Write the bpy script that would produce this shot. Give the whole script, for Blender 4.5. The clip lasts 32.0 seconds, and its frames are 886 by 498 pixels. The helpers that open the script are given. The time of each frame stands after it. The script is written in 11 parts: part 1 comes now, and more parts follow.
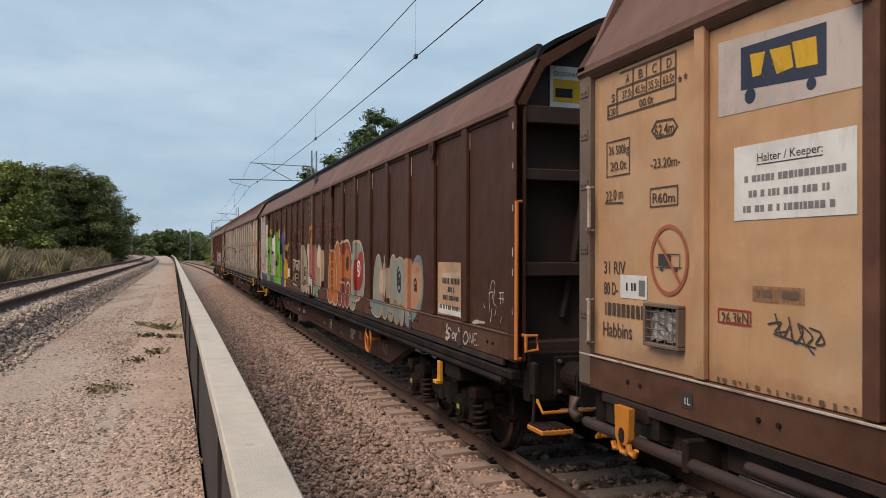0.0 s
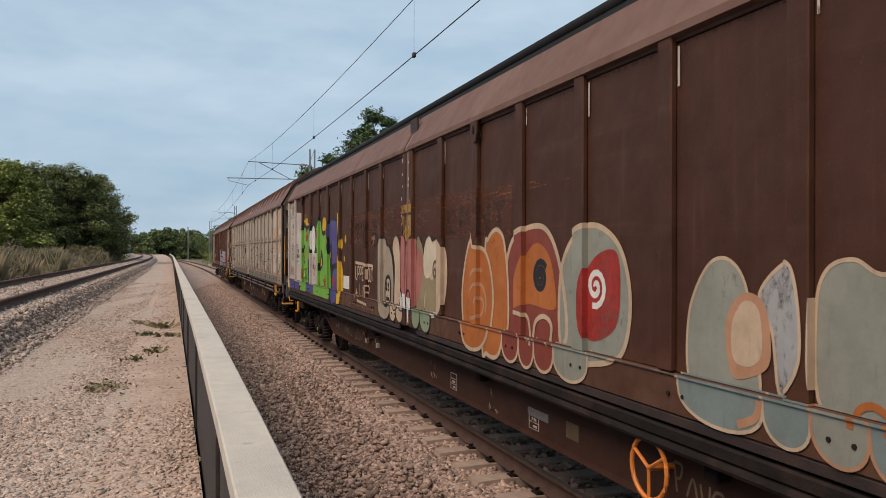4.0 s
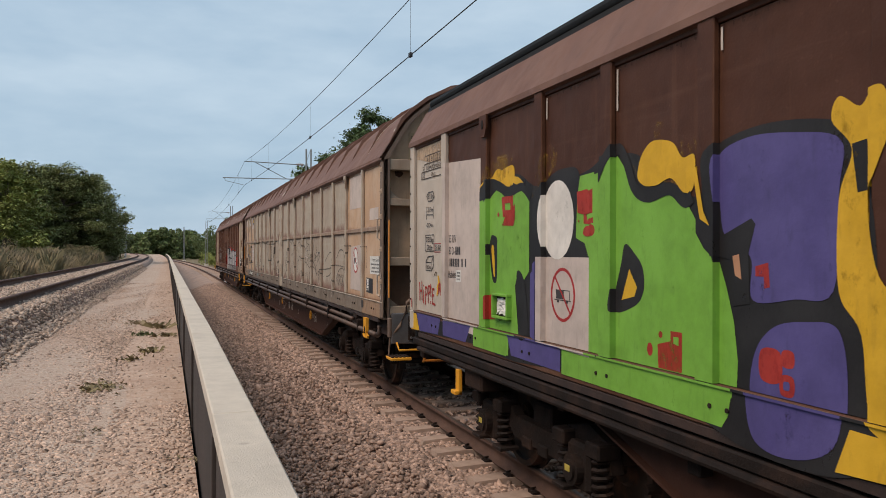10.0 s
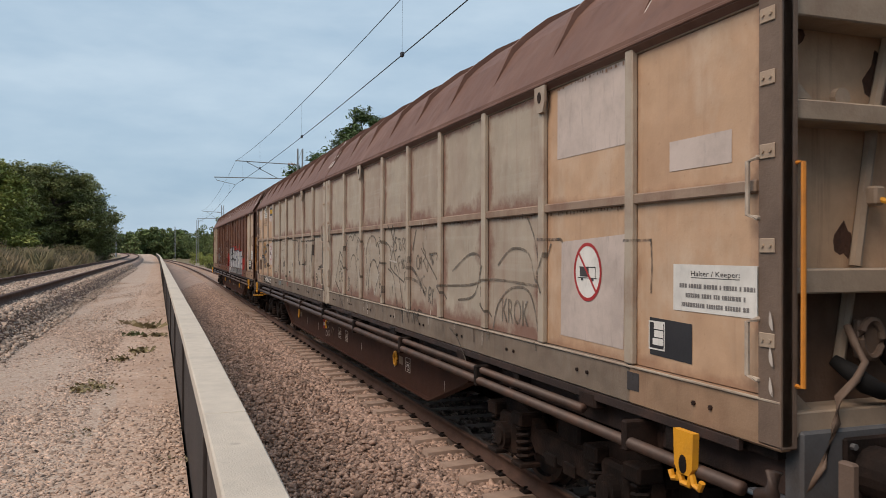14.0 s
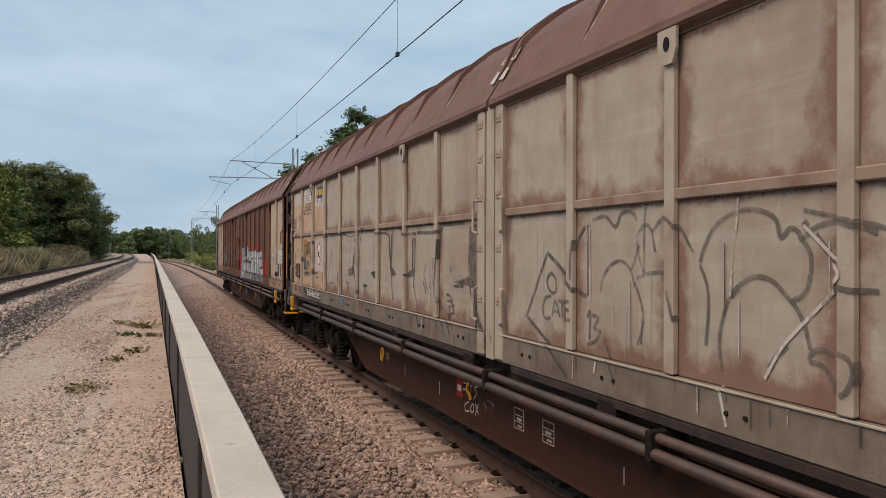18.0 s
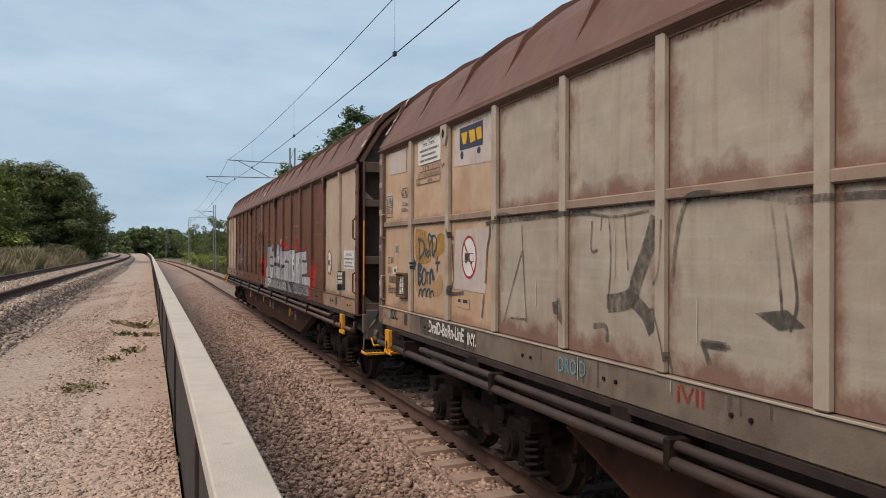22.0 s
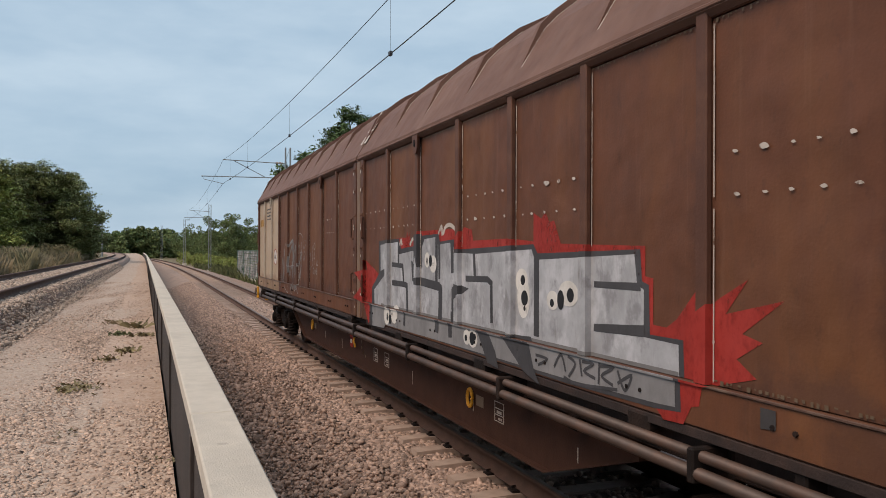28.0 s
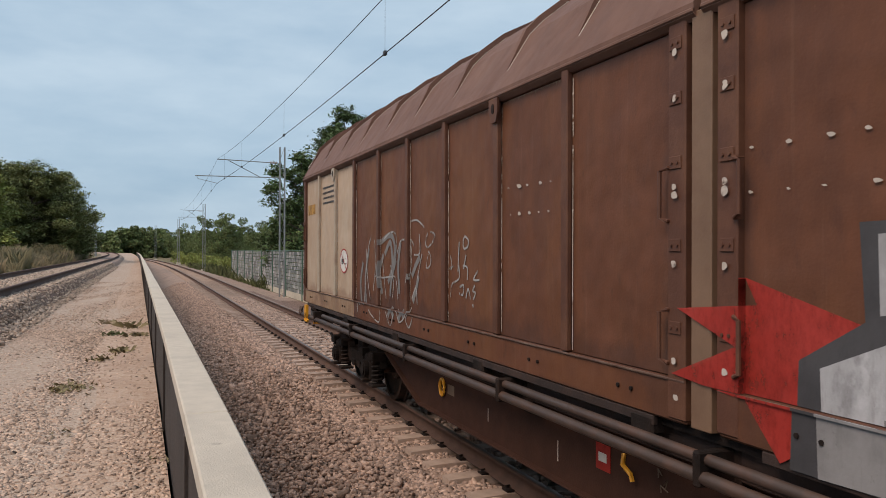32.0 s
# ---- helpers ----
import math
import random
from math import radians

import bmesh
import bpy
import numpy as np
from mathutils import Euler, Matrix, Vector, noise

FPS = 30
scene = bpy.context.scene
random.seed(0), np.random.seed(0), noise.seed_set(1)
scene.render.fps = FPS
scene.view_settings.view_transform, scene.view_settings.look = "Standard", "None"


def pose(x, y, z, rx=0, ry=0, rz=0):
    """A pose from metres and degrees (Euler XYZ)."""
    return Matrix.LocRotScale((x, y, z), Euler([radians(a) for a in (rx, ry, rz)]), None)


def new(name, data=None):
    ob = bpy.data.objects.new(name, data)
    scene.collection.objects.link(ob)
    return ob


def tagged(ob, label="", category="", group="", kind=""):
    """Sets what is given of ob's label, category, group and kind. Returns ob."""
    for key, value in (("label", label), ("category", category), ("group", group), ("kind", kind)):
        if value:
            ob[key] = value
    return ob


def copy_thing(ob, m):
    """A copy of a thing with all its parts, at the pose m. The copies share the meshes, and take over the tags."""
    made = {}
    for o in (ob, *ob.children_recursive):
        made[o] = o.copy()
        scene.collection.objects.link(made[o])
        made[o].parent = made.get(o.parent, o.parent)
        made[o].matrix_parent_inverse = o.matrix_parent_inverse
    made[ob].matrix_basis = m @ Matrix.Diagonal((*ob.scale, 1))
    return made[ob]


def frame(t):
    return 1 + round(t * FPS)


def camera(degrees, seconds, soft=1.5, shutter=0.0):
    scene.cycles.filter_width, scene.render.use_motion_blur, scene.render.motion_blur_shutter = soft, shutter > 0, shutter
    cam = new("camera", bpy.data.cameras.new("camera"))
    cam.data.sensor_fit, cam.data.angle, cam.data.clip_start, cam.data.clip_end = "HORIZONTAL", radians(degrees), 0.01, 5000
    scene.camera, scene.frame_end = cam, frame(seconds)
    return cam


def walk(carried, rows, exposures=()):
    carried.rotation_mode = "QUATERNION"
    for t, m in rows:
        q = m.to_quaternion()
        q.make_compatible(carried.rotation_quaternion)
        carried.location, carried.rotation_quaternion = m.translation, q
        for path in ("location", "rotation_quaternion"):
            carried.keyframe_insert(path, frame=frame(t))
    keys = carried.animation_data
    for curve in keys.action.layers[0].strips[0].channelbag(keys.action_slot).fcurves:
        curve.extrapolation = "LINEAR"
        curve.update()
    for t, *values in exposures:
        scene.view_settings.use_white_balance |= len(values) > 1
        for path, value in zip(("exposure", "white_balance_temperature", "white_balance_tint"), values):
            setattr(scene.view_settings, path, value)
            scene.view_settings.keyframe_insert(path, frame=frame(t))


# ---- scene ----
# camera: hand-held beside the line, turning slowly to the right
EYE = 2.117
cam = camera(58.5, 32.0, soft=0.85, shutter=0.1)
PAN = [(0, 18.42, 0.30), (0.5, 18.42, 0.28), (1, 18.42, 0.27), (1.5, 18.43, 0.27), (2, 18.46, 0.27), (2.5, 18.50, 0.25), 
       (3, 18.52, 0.24), (3.5, 18.53, 0.22), (5.5, 18.61, 0.19), (6, 18.64, 0.19), (6.5, 18.67, 0.19), (7, 18.69, 0.20), 
       (7.5, 18.71, 0.20), (8, 18.73, 0.21), (8.5, 18.76, 0.22), (9, 18.78, 0.22), (9.5, 18.80, 0.21), (10, 18.80, 0.20), 
       (10.5, 18.85, 0.19), (11, 18.94, 0.18), (11.5, 19.04, 0.18), (12, 19.09, 0.18), (12.5, 19.12, 0.19), (13, 19.18, 0.19), 
       (13.5, 19.27, 0.19), (14, 19.40, 0.18), (14.5, 19.57, 0.19), (16.5, 19.61, 0.17), (17, 19.63, 0.17), (17.5, 19.67, 0.17), 
       (18, 19.74, 0.17), (18.5, 19.81, 0.17), (19, 19.85, 0.17), (19.5, 19.85, 0.16), (20, 19.87, 0.16), (20.5, 19.90, 0.16), 
       (21, 19.92, 0.15), (21.5, 19.93, 0.15), (22, 19.94, 0.14), (22.5, 19.95, 0.15), (23, 19.97, 0.15), (23.5, 20.02, 0.15), 
       (24, 20.06, 0.15), (24.5, 20.08, 0.15), (25, 20.09, 0.15), (25.5, 20.11, 0.16), (27.5, 20.21, 0.14), (28, 20.25, 0.13), 
       (28.5, 20.29, 0.13), (29, 20.36, 0.13), (29.5, 20.43, 0.14), (30, 20.46, 0.14), (30.5, 20.49, 0.13), (31, 20.53, 0.13), 
       (31.5, 20.59, 0.12), (32, 20.64, 0.11)]

walk(cam, [(t, pose(0, 0, EYE, 90 + p, 0, -y) @ pose(0, 0, 0, 0, 0, 0.19)) for t, y, p in PAN])

# ---------------------------------------------------------------- world, sun, exposure
world = bpy.data.worlds.new("sky")
scene.world = world
world.use_nodes = True
wt = world.node_tree
wt.nodes.clear()


def wnode(kind, **kw):
    n = wt.nodes.new(kind)
    for k, v in kw.items():
        n.inputs[k].default_value = v
    return n


SUN_EL, SUN_AZ = radians(50), radians(248)
sky = wt.nodes.new("ShaderNodeTexSky")
sky.sky_type, sky.sun_disc, sky.sun_elevation, sky.sun_rotation = "NISHITA", False, SUN_EL, SUN_AZ
sky.dust_density, sky.air_density = 2.0, 1.2
tc = wt.nodes.new("ShaderNodeTexCoord")
mp = wt.nodes.new("ShaderNodeMapping")
mp.inputs["Scale"].default_value = (1.0, 1.0, 3.2)
n1 = wnode("ShaderNodeTexNoise", Scale=2.6, Detail=6.0, Roughness=0.55)
n2 = wnode("ShaderNodeTexNoise", Scale=7.0, Detail=4.0, Roughness=0.5)
ramp = wt.nodes.new("ShaderNodeValToRGB")
ramp.color_ramp.elements[0].position, ramp.color_ramp.elements[0].color = 0.34, (0.37, 0.525, 0.685, 1)
ramp.color_ramp.elements[1].position, ramp.color_ramp.elements[1].color = 0.68, (0.63, 0.765, 0.885, 1)
mixn = wt.nodes.new("ShaderNodeMix")
mixn.inputs["Factor"].default_value = 0.3
gain = wt.nodes.new("ShaderNodeMix")
gain.data_type = "RGBA"
gain.inputs["Factor"].default_value = 0.86
skyg = wt.nodes.new("ShaderNodeVectorMath")
skyg.operation = "SCALE"
skyg.inputs["Scale"].default_value = 0.09
bg = wt.nodes.new("ShaderNodeBackground")
bg.inputs["Strength"].default_value = 1.0
wo = wt.nodes.new("ShaderNodeOutputWorld")
L = wt.links.new
L(tc.outputs["Generated"], mp.inputs["Vector"])
L(mp.outputs[0], n1.inputs["Vector"]), L(mp.outputs[0], n2.inputs["Vector"])
L(n1.outputs[0], mixn.inputs[2]), L(n2.outputs[0], mixn.inputs[3])
L(mixn.outputs[0], ramp.inputs[0])
L(sky.outputs[0], skyg.inputs[0])
L(skyg.outputs[0], gain.inputs[6]), L(ramp.outputs[0], gain.inputs[7])
L(gain.outputs[2], bg.inputs["Color"]), L(bg.outputs[0], wo.inputs[0])

sun_data = bpy.data.lights.new("sun", "SUN")
sun_data.energy, sun_data.angle, sun_data.color = 2.9, radians(38), (1.0, 0.79, 0.63)
sun = new("sun", sun_data)
sun.matrix_world = pose(0, 0, 30) @ Matrix.Rotation(-SUN_AZ, 4, "Z") @ Matrix.Rotation(SUN_EL - math.pi / 2, 4, "X")
scene.view_settings.exposure = 0.0

# ---------------------------------------------------------------- materials
MATS = {}


def mat(name, col, rough=0.7, metal=0.0, var=0.18, scale=6.0, bump=0.15, bscale=60.0, dirt=None, dirt_amt=0.35, dscale=1.5, streak=1.0, fleck=None, rnd=0.0, leafy=False, extra=(), edge=None, dent=0.0):
    """A painted, stony or leafy surface: base colour with fine grain, larger stains (stretched by streak along z) and bump."""
    if name in MATS:
        return MATS[name]
    m = bpy.data.materials.new(name)
    m.use_nodes = True
    t = m.node_tree
    p = t.nodes["Principled BSDF"]
    p.inputs["Roughness"].default_value, p.inputs["Metallic"].default_value = rough, metal

    def node(kind, **kw):
        n = t.nodes.new(kind)
        for k, v in kw.items():
            n.inputs[k].default_value = v
        return n

    co = t.nodes.new("ShaderNodeTexCoord")
    src = co.outputs["Object"]
    fine = node("ShaderNodeTexNoise", Scale=scale, Detail=5.0, Roughness=0.6)
    t.links.new(src, fine.inputs["Vector"])
    hue = node("ShaderNodeHueSaturation", Color=(*col, 1))
    mr = node("ShaderNodeMapRange")
    mr.inputs["From Min"].default_value, mr.inputs["From Max"].default_value = 0.3, 0.7
    mr.inputs["To Min"].default_value, mr.inputs["To Max"].default_value = 1 - var, 1 + var
    t.links.new(fine.outputs[0], mr.inputs["Value"])
    out = mr.outputs[0]
    if rnd:
        info = t.nodes.new("ShaderNodeObjectInfo")
        geo = t.nodes.new("ShaderNodeNewGeometry")
        ad = node("ShaderNodeMath")
        ad.operation = "ADD"
        t.links.new(info.outputs["Random"], ad.inputs[0]), t.links.new(geo.outputs["Random Per Island"], ad.inputs[1])
        fr = node("ShaderNodeMath")
        fr.operation = "FRACT"
        t.links.new(ad.outputs[0], fr.inputs[0])
        mr2 = node("ShaderNodeMapRange")
        mr2.inputs["To Min"].default_value, mr2.inputs["To Max"].default_value = 1 - rnd, 1 + rnd
        t.links.new(fr.outputs[0], mr2.inputs["Value"])
        mu = node("ShaderNodeMath")
        mu.operation = "MULTIPLY"
        t.links.new(out, mu.inputs[0]), t.links.new(mr2.outputs[0], mu.inputs[1])
        out = mu.outputs[0]
        if leafy:
            hr = node("ShaderNodeMapRange")
            hr.inputs["To Min"].default_value, hr.inputs["To Max"].default_value = 0.475, 0.515
            t.links.new(fr.outputs[0], hr.inputs["Value"]), t.links.new(hr.outputs[0], hue.inputs["Hue"])
    t.links.new(out, hue.inputs["Value"])
    colour = hue.outputs[0]
    if fleck:
        fl = node("ShaderNodeTexVoronoi", Scale=fleck[1])
        t.links.new(src, fl.inputs["Vector"])
        sep = t.nodes.new("ShaderNodeSeparateColor")
        t.links.new(fl.outputs["Color"], sep.inputs[0])
        mx = node("ShaderNodeMix")
        mx.data_type = "RGBA"
        mx.inputs[7].default_value = (*fleck[0], 1)
        t.links.new(sep.outputs[0], mx.inputs["Factor"]), t.links.new(colour, mx.inputs[6])
        colour = mx.outputs[2]
    if dirt:
        mpn = t.nodes.new("ShaderNodeMapping")
        mpn.inputs["Scale"].default_value = (1, 1, 1 / streak)
        big = node("ShaderNodeTexNoise", Scale=dscale, Detail=7.0, Roughness=0.62)
        t.links.new(src, mpn.inputs["Vector"]), t.links.new(mpn.outputs[0], big.inputs["Vector"])
        rp = t.nodes.new("ShaderNodeMapRange")
        rp.inputs["From Min"].default_value, rp.inputs["From Max"].default_value = 0.47, 0.68
        rp.inputs["To Max"].default_value = dirt_amt
        t.links.new(big.outputs[0], rp.inputs["Value"])
        mx = node("ShaderNodeMix")
        mx.data_type = "RGBA"
        mx.inputs[7].default_value = (*dirt, 1)
        t.links.new(rp.outputs[0], mx.inputs["Factor"]), t.links.new(colour, mx.inputs[6])
        colour = mx.outputs[2]
    for ecol, amt, esc, stretch, lo, hi in extra:  # further stains, each with its own size and stretch
        mpn = t.nodes.new("ShaderNodeMapping")
        mpn.inputs["Scale"].default_value = stretch
        mpn.inputs["Location"].default_value = (esc * 3.1, esc * 1.7, esc)
        big = node("ShaderNodeTexNoise", Scale=esc, Detail=6.0, Roughness=0.65)
        t.links.new(src, mpn.inputs["Vector"]), t.links.new(mpn.outputs[0], big.inputs["Vector"])
        rp = t.nodes.new("ShaderNodeMapRange")
        rp.inputs["From Min"].default_value, rp.inputs["From Max"].default_value, rp.inputs["To Max"].default_value = lo, hi, amt
        t.links.new(big.outputs[0], rp.inputs["Value"])
        mx = node("ShaderNodeMix")
        mx.data_type = "RGBA"
        mx.inputs[7].default_value = (*ecol, 1)
        t.links.new(rp.outputs[0], mx.inputs["Factor"]), t.links.new(colour, mx.inputs[6])
        colour = mx.outputs[2]
    if edge:  # colour creeping in from a panel's riveted joints: rust; on M_BROWN a darker brown
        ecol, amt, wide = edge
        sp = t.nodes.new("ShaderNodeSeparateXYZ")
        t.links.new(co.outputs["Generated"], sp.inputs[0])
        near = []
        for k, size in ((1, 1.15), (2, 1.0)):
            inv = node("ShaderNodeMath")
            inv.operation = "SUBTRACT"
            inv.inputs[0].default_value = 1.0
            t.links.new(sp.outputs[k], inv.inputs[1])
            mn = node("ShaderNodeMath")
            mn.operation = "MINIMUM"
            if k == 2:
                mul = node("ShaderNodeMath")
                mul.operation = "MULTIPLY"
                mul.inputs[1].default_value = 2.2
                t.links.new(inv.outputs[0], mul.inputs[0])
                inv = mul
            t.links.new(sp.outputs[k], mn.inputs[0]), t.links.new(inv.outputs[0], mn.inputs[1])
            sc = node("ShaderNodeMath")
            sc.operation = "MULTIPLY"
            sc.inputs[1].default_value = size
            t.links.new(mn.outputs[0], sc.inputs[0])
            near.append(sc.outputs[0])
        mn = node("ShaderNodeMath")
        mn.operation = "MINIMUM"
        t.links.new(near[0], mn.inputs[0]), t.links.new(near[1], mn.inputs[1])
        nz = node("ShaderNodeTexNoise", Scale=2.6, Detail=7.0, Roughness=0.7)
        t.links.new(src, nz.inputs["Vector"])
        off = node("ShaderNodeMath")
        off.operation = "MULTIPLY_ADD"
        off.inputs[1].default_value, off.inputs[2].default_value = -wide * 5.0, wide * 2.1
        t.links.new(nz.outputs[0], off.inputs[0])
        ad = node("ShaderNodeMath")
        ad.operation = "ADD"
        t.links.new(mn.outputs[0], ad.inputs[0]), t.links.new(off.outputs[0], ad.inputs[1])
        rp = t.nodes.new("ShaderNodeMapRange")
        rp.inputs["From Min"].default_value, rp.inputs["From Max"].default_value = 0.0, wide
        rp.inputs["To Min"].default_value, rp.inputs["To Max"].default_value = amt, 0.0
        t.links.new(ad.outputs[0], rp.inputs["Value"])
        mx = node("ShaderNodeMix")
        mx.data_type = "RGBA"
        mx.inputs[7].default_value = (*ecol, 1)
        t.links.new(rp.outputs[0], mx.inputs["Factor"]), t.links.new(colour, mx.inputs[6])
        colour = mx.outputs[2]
    t.links.new(colour, p.inputs["Base Color"])
    if bump:
        bn = node("ShaderNodeTexNoise", Scale=bscale, Detail=4.0)
        t.links.new(src, bn.inputs["Vector"])
        bp = node("ShaderNodeBump", Strength=bump, Distance=0.02)
        t.links.new(bn.outputs[0], bp.inputs["Height"]), t.links.new(bp.outputs[0], p.inputs["Normal"])
        if dent:  # sheet metal that is no longer flat
            dn = node("ShaderNodeTexNoise", Scale=2.3, Detail=2.0, Roughness=0.45)
            db = node("ShaderNodeBump", Strength=dent, Distance=0.12)
            t.links.new(src, dn.inputs["Vector"]), t.links.new(dn.outputs[0], db.inputs["Height"]), t.links.new(db.outputs[0], bp.inputs["Normal"])
    if leafy:
        p.inputs["Specular IOR Level"].default_value = 0.25
        p.inputs["Subsurface Weight"].default_value = 0.0
    MATS[name] = m
    return m


RUST = (0.16, 0.075, 0.045)
GRIME = (0.045, 0.033, 0.027)
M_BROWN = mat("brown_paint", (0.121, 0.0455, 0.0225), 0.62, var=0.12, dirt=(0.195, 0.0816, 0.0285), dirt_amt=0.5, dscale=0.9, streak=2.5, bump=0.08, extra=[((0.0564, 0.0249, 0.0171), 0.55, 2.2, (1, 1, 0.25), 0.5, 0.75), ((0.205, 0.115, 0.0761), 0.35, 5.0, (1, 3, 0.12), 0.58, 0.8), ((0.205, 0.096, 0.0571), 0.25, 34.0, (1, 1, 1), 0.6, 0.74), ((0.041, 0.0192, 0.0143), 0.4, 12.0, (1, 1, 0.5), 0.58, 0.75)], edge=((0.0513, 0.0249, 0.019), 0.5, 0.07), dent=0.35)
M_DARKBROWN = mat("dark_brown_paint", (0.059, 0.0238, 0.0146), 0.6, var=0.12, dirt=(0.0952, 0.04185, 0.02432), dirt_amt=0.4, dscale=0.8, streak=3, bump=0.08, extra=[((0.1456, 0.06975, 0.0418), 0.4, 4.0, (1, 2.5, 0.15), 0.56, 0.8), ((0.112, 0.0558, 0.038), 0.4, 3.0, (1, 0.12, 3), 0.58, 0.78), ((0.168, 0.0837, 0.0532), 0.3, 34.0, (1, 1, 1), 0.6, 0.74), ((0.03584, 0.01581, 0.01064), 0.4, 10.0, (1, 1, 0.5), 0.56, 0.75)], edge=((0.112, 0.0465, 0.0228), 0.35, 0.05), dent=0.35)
M_RIBBROWN = mat("brown_rib_paint", (0.09504, 0.0399, 0.0246), 0.6, var=0.12, dirt=(0.162, 0.076, 0.041), dirt_amt=0.5, dscale=3, bump=0.1)
# shaded copy of M_DARKBROWN: the end wall's shade is in the colour
M_ENDSHADE = mat("shaded_end_wall", (0.034, 0.0165, 0.012), 0.7, var=0.15, dirt=(0.06, 0.033, 0.024), dirt_amt=0.5, dscale=1.5, streak=2, bump=0.1)
M_ROOF = mat("roof_brown_paint", (0.142, 0.073, 0.052), 0.66, var=0.1, dirt=(0.20, 0.113, 0.082), dirt_amt=0.5, dscale=1.3, bump=0.1, extra=[((0.063, 0.0288, 0.01978), 0.45, 4.0, (1, 1, 1), 0.55, 0.75), ((0.231, 0.144, 0.1032), 0.3, 20.0, (1, 1, 1), 0.62, 0.76)], dent=0.35)
# pale from wear, and with the sky's highlight on the lip in the colour
M_LIP = mat("worn_edge_highlight", (0.42, 0.35, 0.29), 0.6, var=0.15, scale=20, dirt=(0.09, 0.05, 0.035), dirt_amt=0.9, dscale=4, bump=0.1)
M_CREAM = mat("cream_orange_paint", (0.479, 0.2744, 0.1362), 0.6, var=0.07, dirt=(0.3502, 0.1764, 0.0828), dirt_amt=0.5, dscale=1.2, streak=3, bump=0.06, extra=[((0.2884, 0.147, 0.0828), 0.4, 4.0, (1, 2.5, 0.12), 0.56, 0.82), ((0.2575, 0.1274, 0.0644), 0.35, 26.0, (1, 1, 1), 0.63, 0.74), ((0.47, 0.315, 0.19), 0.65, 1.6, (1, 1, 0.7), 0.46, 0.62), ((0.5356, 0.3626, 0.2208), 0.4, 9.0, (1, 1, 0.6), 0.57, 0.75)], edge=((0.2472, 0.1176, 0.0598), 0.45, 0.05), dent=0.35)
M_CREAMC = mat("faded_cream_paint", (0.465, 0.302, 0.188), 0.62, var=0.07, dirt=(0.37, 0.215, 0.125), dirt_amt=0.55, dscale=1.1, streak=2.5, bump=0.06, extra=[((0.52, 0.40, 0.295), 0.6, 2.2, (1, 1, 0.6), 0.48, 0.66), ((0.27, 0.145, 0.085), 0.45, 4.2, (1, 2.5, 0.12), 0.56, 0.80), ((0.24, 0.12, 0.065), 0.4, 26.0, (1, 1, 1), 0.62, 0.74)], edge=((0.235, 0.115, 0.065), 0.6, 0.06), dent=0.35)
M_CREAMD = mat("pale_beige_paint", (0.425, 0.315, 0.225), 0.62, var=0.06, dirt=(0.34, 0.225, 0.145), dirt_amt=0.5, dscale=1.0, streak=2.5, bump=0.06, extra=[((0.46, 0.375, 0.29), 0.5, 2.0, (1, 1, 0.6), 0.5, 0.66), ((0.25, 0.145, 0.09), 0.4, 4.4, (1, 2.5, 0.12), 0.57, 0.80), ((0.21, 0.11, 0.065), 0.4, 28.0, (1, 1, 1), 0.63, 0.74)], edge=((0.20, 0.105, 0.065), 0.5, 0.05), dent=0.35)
M_LIPB = mat("worn_brown_edge", (0.085, 0.042, 0.028), 0.65, var=0.15, scale=20, dirt=(0.26, 0.19, 0.14), dirt_amt=0.45, dscale=3.5, bump=0.1)
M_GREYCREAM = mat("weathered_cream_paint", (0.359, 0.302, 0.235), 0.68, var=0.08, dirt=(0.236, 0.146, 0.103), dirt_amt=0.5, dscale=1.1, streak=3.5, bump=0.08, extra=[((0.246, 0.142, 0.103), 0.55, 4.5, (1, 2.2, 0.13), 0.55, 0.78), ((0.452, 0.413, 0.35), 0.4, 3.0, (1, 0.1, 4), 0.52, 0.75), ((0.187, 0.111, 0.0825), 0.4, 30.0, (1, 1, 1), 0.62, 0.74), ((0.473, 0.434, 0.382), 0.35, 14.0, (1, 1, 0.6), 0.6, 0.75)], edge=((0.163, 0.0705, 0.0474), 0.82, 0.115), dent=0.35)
M_ENDDIRTY = mat("dirty_cream_end", (0.55, 0.37, 0.235), 0.75, var=0.12, dirt=(0.30, 0.165, 0.095), dirt_amt=0.5, dscale=1.4, streak=2, bump=0.15, extra=[((0.10, 0.055, 0.035), 0.6, 5.0, (2.5, 1, 0.13), 0.55, 0.78)])
M_ENDBEAM = mat("grey_end_beam", (0.36, 0.275, 0.20), 0.7, var=0.12, dirt=(0.20, 0.125, 0.085), dirt_amt=0.6, dscale=2.5, bump=0.1)
M_ENDBROWN = mat("dull_brown_end", (0.085, 0.05, 0.041), 0.7, var=0.15, dirt=(0.16, 0.115, 0.095), dirt_amt=0.6, dscale=1.3, streak=2, bump=0.12, extra=[((0.04, 0.022, 0.016), 0.6, 4.0, (2, 1, 0.2), 0.54, 0.74)])
M_ENDBEAMB = mat("brown_end_beam", (0.135, 0.085, 0.066), 0.7, var=0.12, dirt=(0.09, 0.05, 0.036), dirt_amt=0.6, dscale=2.5, bump=0.1)
M_RIBCREAM = mat("cream_rib_paint", (0.39, 0.324, 0.251), 0.6, var=0.08, dirt=RUST, dirt_amt=0.5, dscale=3, bump=0.1)
